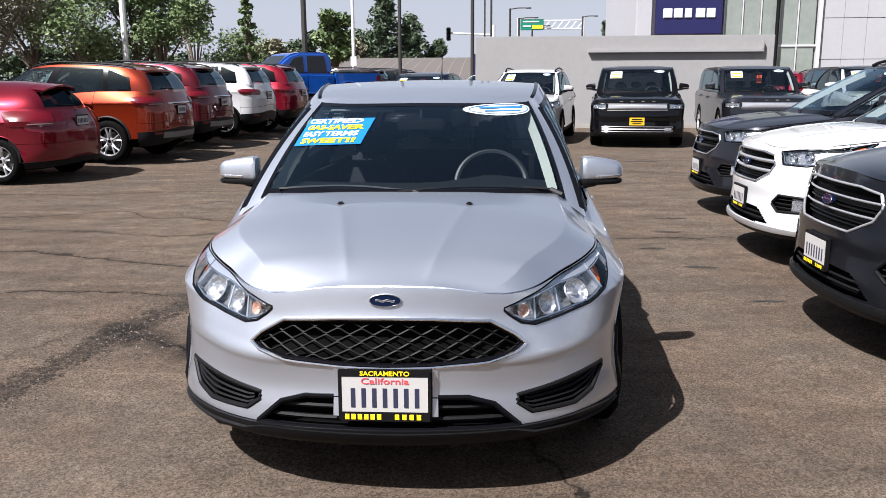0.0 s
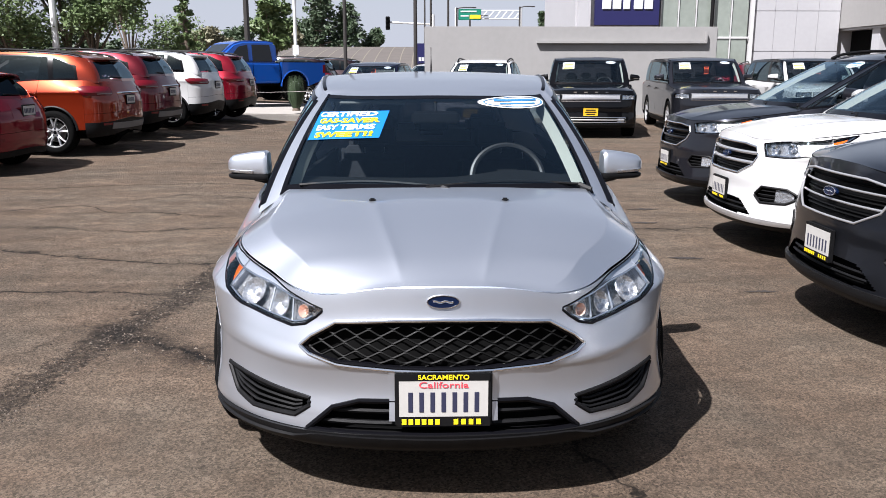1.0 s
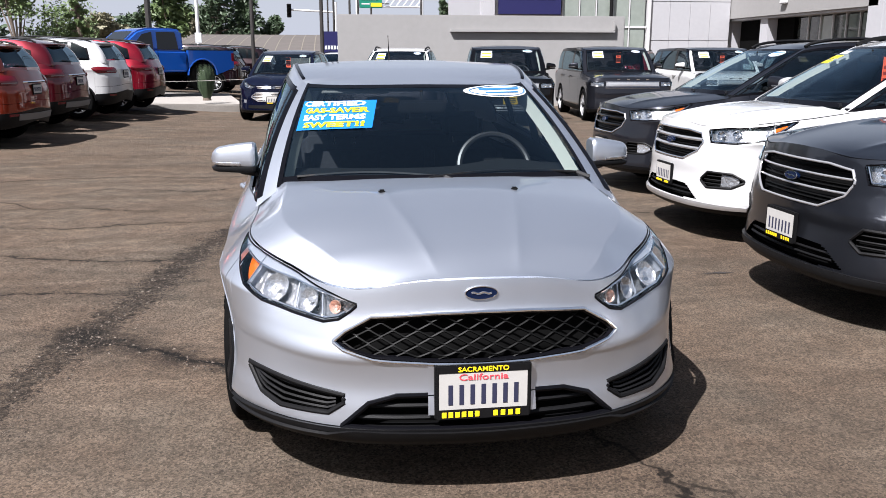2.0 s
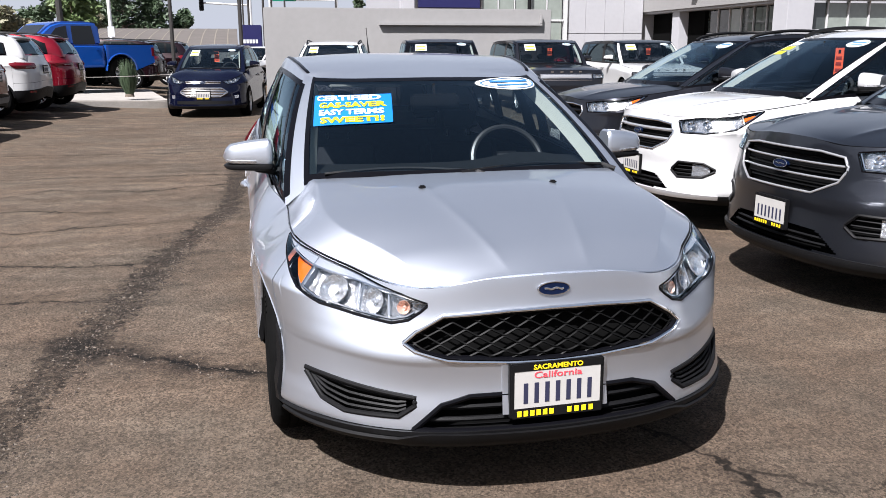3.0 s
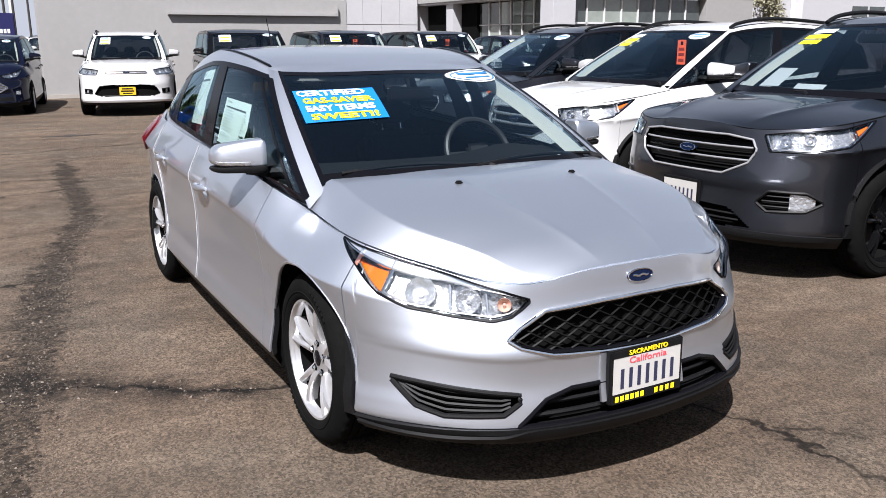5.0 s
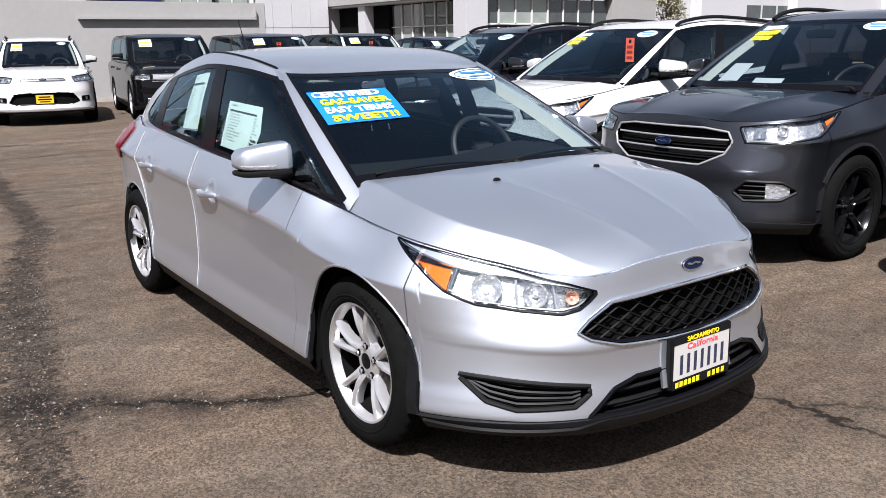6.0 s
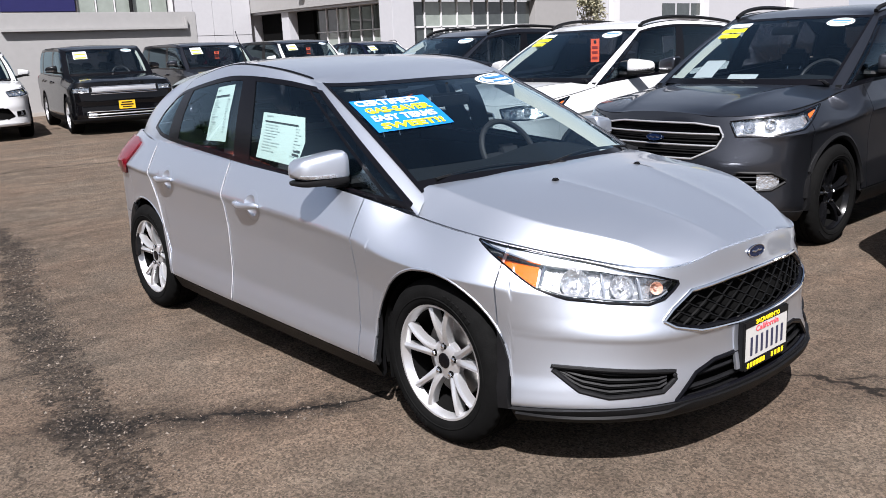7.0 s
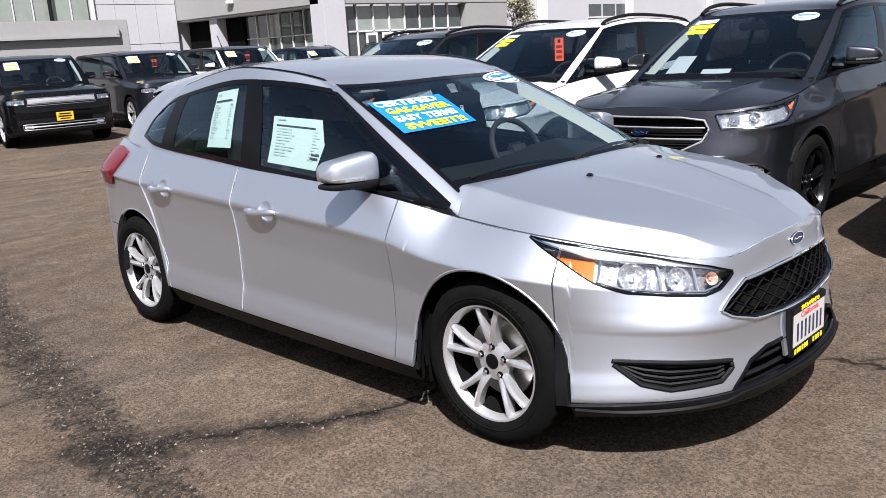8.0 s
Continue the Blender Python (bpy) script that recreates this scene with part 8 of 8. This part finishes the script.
signal(795, 80, 5.55, 4.2, "black traffic signal on a pale mast arm")
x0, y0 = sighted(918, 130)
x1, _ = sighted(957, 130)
hs = empty("highway_sign", pose((x0 + x1) / 2, y0, 0), "green highway sign with a yellow panel on a gantry", "highway sign")
hw = (x1 - x0) / 2
raw("panel", box(-hw, hw, -0.1, 0.0, 8.6, 10.2, 0.05), mat("sign_green", (0.0, 0.16, 0.10), 0.5), hs)
raw("exit_panel", box(0.0, hw * 0.95, -0.16, -0.11, 8.8, 9.35), mat_cache("sign_amber", (0.75, 0.52, 0.02)), hs)
raw("text_bar", box(-hw * 0.8, hw * 0.6, -0.14, -0.11, 9.75, 9.95), WHITEPAPER, hs)
raw("text_bar", box(-hw * 0.8, -hw * 0.1, -0.14, -0.11, 9.1, 9.3), WHITEPAPER, hs)
for z in (8.8, 10.0):
    raw("gantry_beam", tube([(-hw, 0.2, z), (hw + 6.0, 0.2, z)], 0.10, 6), POLEWHITE, hs)
for i in range(6):
    raw("gantry_brace", tube([(hw + i, 0.2, 8.8), (hw + i + 1, 0.2, 10.0)], 0.06, 5), POLEWHITE, hs)
raw("gantry_leg", tube([(hw + 6.0, 0.2, 0), (hw + 6.0, 0.2, 10.4)], 0.22, 8), POLEWHITE, hs)
raw("gantry_leg", tube([(-hw - 0.3, 0.2, 0), (-hw - 0.3, 0.2, 10.4)], 0.22, 8), POLEWHITE, hs)

NAVYSIGN = mat("sign_navy", (0.011, 0.011, 0.065), 0.4, vary=0.05, scale=2)
mono = empty("sign_pylon", pose(0.13, 45.0, 0), "dark blue roadside sign box with pale letter bars", "sign")
raw("sign_box", box(-0.6, 0.6, -0.15, 0.15, 1.45, 2.8, 0.04), NAVYSIGN, mono)
raw("sign_post", box(-0.2, 0.2, -0.08, 0.08, 0, 1.452), TRIM, mono)
for i in range(5):
    raw("letter_bar", box(-0.40 + 0.16 * i, -0.28 + 0.16 * i, -0.16, -0.151, 1.85, 2.05), WHITEPAPER, mono)

# ---- dealership building ----
PANEL = mat("white_cladding", (0.35, 0.35, 0.365), 0.55, vary=0.04, scale=0.5)
JOINT = mat("cladding_joint", (0.30, 0.30, 0.30), 0.7)
GREYPANEL = mat("grey_fascia", (0.23, 0.225, 0.22), 0.6, vary=0.05, scale=0.4)
FRAMEWHITE = mat("window_frame_white", (0.48, 0.48, 0.48), 0.4)
SHOPGLASS = mat("showroom_glass", (0.045, 0.052, 0.050), 0.05, coat=0.5, vary=0.3, scale=0.25)
GREENGLASS = mat("pale_green_glass", (0.20, 0.225, 0.20), 0.08, coat=0.6, vary=0.15, scale=0.3)
BY = 51.5
main = empty("building_showroom", pose(0, 0, 0), "white and grey car showroom with tall glazing and a blue sign", "building", kind="structure")
raw("wall_core", box(9.6, 26.4, BY + 0.3, BY + 14, 0, 10, 0.03), PANEL, main)
for i in range(4):
    for j in range(4):
        raw("cladding_panel", box(20.85 + 1.39 * i, 20.85 + 1.39 * (i + 1) - 0.014, BY + 0.10, BY + 0.298, 0.05 + 2.48 * j, 2.5 + 2.48 * j, 0.01), PANEL, main)
raw("end_pillar", box(9.7, 10.5, BY - 0.1, BY + 0.298, 0, 10, 0.02), PANEL, main)
sgn = raw("sign_panel", box(10.7, 14.75, BY - 0.35, BY - 0.05, 4.08, 9.6, 0.03), NAVYSIGN, main, "dark blue sign panel")
raw("sign_return", box(10.8, 14.65, BY - 0.05, BY + 0.29, 4.15, 9.5), JOINT, main)
for i, w in enumerate((0.66, 0.62, 0.50, 0.66, 0.62)):
    x = 11.12 + 0.66 * i
    raw("letter_bar", box(x, x + w * 0.88, BY - 0.42, BY - 0.352, 5.05, 5.62, 0.03), WHITEPAPER, sgn)
for i in range(5):
    x = 14.95 + 1.12 * i
    raw("glazing_panel", box(x, x + 1.04, BY + 0.02, BY + 0.06, 0.2, 3.3), GREENGLASS, main)
    raw("glazing_panel", box(x, x + 1.04, BY + 0.02, BY + 0.06, 3.42, 9.5), GREENGLASS, main)
    raw("mullion", box(x - 0.05, x + 0.005, BY - 0.06, BY + 0.14, 0, 9.8), FRAMEWHITE, main)
raw("transom", box(14.85, 20.6, BY - 0.04, BY + 0.015, 3.30, 3.42), FRAMEWHITE, main)
raw("link_wall", box(26.41, 30.0, 52.1, 52.4, 0, 7.1), PANEL, main)
raw("corner_post", box(20.62, 20.84, BY - 0.10, BY + 0.296, 0, 10), FRAMEWHITE, main)
raw("downpipe", tube([(18.1, BY - 0.25, 0), (18.1, BY - 0.25, 10)], 0.12, 8), TRIM, main)

wing = empty("building_wing", pose(0, 0, 0), "grey showroom wing with white-framed shop windows", "building", kind="structure")
ZF = 3.9
raw("fascia_side", box(26.45, 27.0, 36.4, 52.5, ZF, 7.5, 0.03), GREYPANEL, wing)
raw("wall_back", box(27.9, 28.1, 36.9, 52.0, 0, ZF), GREYPANEL, wing)
raw("soffit", box(26.6, 28.2, 36.6, 52.0, ZF - 0.12, ZF - 0.005), PANEL, wing)
raw("fascia_front", box(27.004, 42.5, 36.4, 36.9, ZF, 7.5, 0.03), GREYPANEL, wing)
raw("corner_pier", box(26.45, 28.0, 36.0, 37.2, 0, 7.6, 0.03), PANEL, wing)
raw("end_pier", box(38.4, 42.5, 36.42, 37.2, 0, ZF - 0.004, 0.03), GREYPANEL, wing)
raw("roof_slab", box(26.6, 42.4, 36.6, 60.0, 7.2, 7.4), GREYPANEL, wing)
raw("entrance_void", box(27.2, 27.8, 48.2, 51.5, 0, ZF - 0.15), DARK, wing)
raw("portal_pier", box(26.7, 27.8, 47.2, 48.1, 0, ZF - 0.004, 0.02), PANEL, wing)
raw("door_void", box(27.3, 27.8, 45.2, 47.1, 0, ZF - 0.15), DARK, wing)
for i in range(6):
    y = 38.0 + 1.2 * i
    for z0, z1 in ((0.3, 2.35), (2.43, ZF - 0.2)):
        raw("shop_window", box(27.50, 27.56, y, y + 1.12, z0, z1), SHOPGLASS if (i + (z0 > 1)) % 4 else GREENGLASS, wing)
    raw("window_mullion", box(27.42, 27.62, y - 0.08, y - 0.002, 0.1, ZF - 0.12), FRAMEWHITE, wing)
raw("window_transom", box(27.42, 27.495, 37.3, 45.1, 2.36, 2.42), FRAMEWHITE, wing)
for i in range(8):
    x = 28.2 + 1.27 * i
    for z0, z1 in ((0.2, 2.35), (2.45, ZF - 0.1)):
        raw("shop_window", box(x, x + 1.18, 36.86, 36.92, z0, z1), GREENGLASS if i in (1, 2, 3) and z0 > 1 else SHOPGLASS, wing)
    raw("window_mullion", box(x - 0.085, x - 0.003, 36.78, 36.98, 0.1, ZF - 0.003), FRAMEWHITE, wing)
raw("window_transom", box(28.2, 38.3, 36.78, 36.855, 2.36, 2.44), FRAMEWHITE, wing)
for i in range(3):
    raw("door_leaf", box(30.0 + 1.27 * i, 30.9 + 1.27 * i, 36.74, 36.775, 0.1, 2.3), FRAMEWHITE, wing)
    raw("door_glass", box(30.15 + 1.27 * i, 30.75 + 1.27 * i, 36.72, 36.738, 0.4, 2.15), SHOPGLASS, wing)
lamp = raw("wall_lamp", box(26.20, 26.44, 44.6, 45.2, 4.5, 4.75, 0.05), FRAMEWHITE, wing)

side = empty("building_annex", pose(0, 0, 0), "tall white rendered block beyond the showroom", "building", kind="structure")
raw("block", box(46, 92, 40, 60, 0, 12, 0.05), PANEL, side)
for x in (50.5, 63.0, 78.0):
    raw("pilaster", box(x, x + 0.9, 39.6, 39.998, 0, 12, 0.03), FRAMEWHITE, side)
for x in (57.5, 59.6, 61.7):
    raw("window", box(x, x + 1.8, 39.95, 39.998, 2.9, 3.9), SHOPGLASS, side)
    raw("window_sill", box(x - 0.1, x + 1.9, 39.85, 39.998, 2.78, 2.895), FRAMEWHITE, side)
tree(44.0, 36.5, 0, 4.6, 1.5, "round", 90, LEAFDRY, 1500, 0.12, "small dry tree beside the showroom")

# ---- unseen wall added behind the camera, met only in reflections ----
backs = raw("backdrop_wall", box(-60, 60, -42, -41.5, 0, 4.5), STUCCO)
tagged(backs, "plain low wall added behind the camera, out of view", "wall", kind="structure")
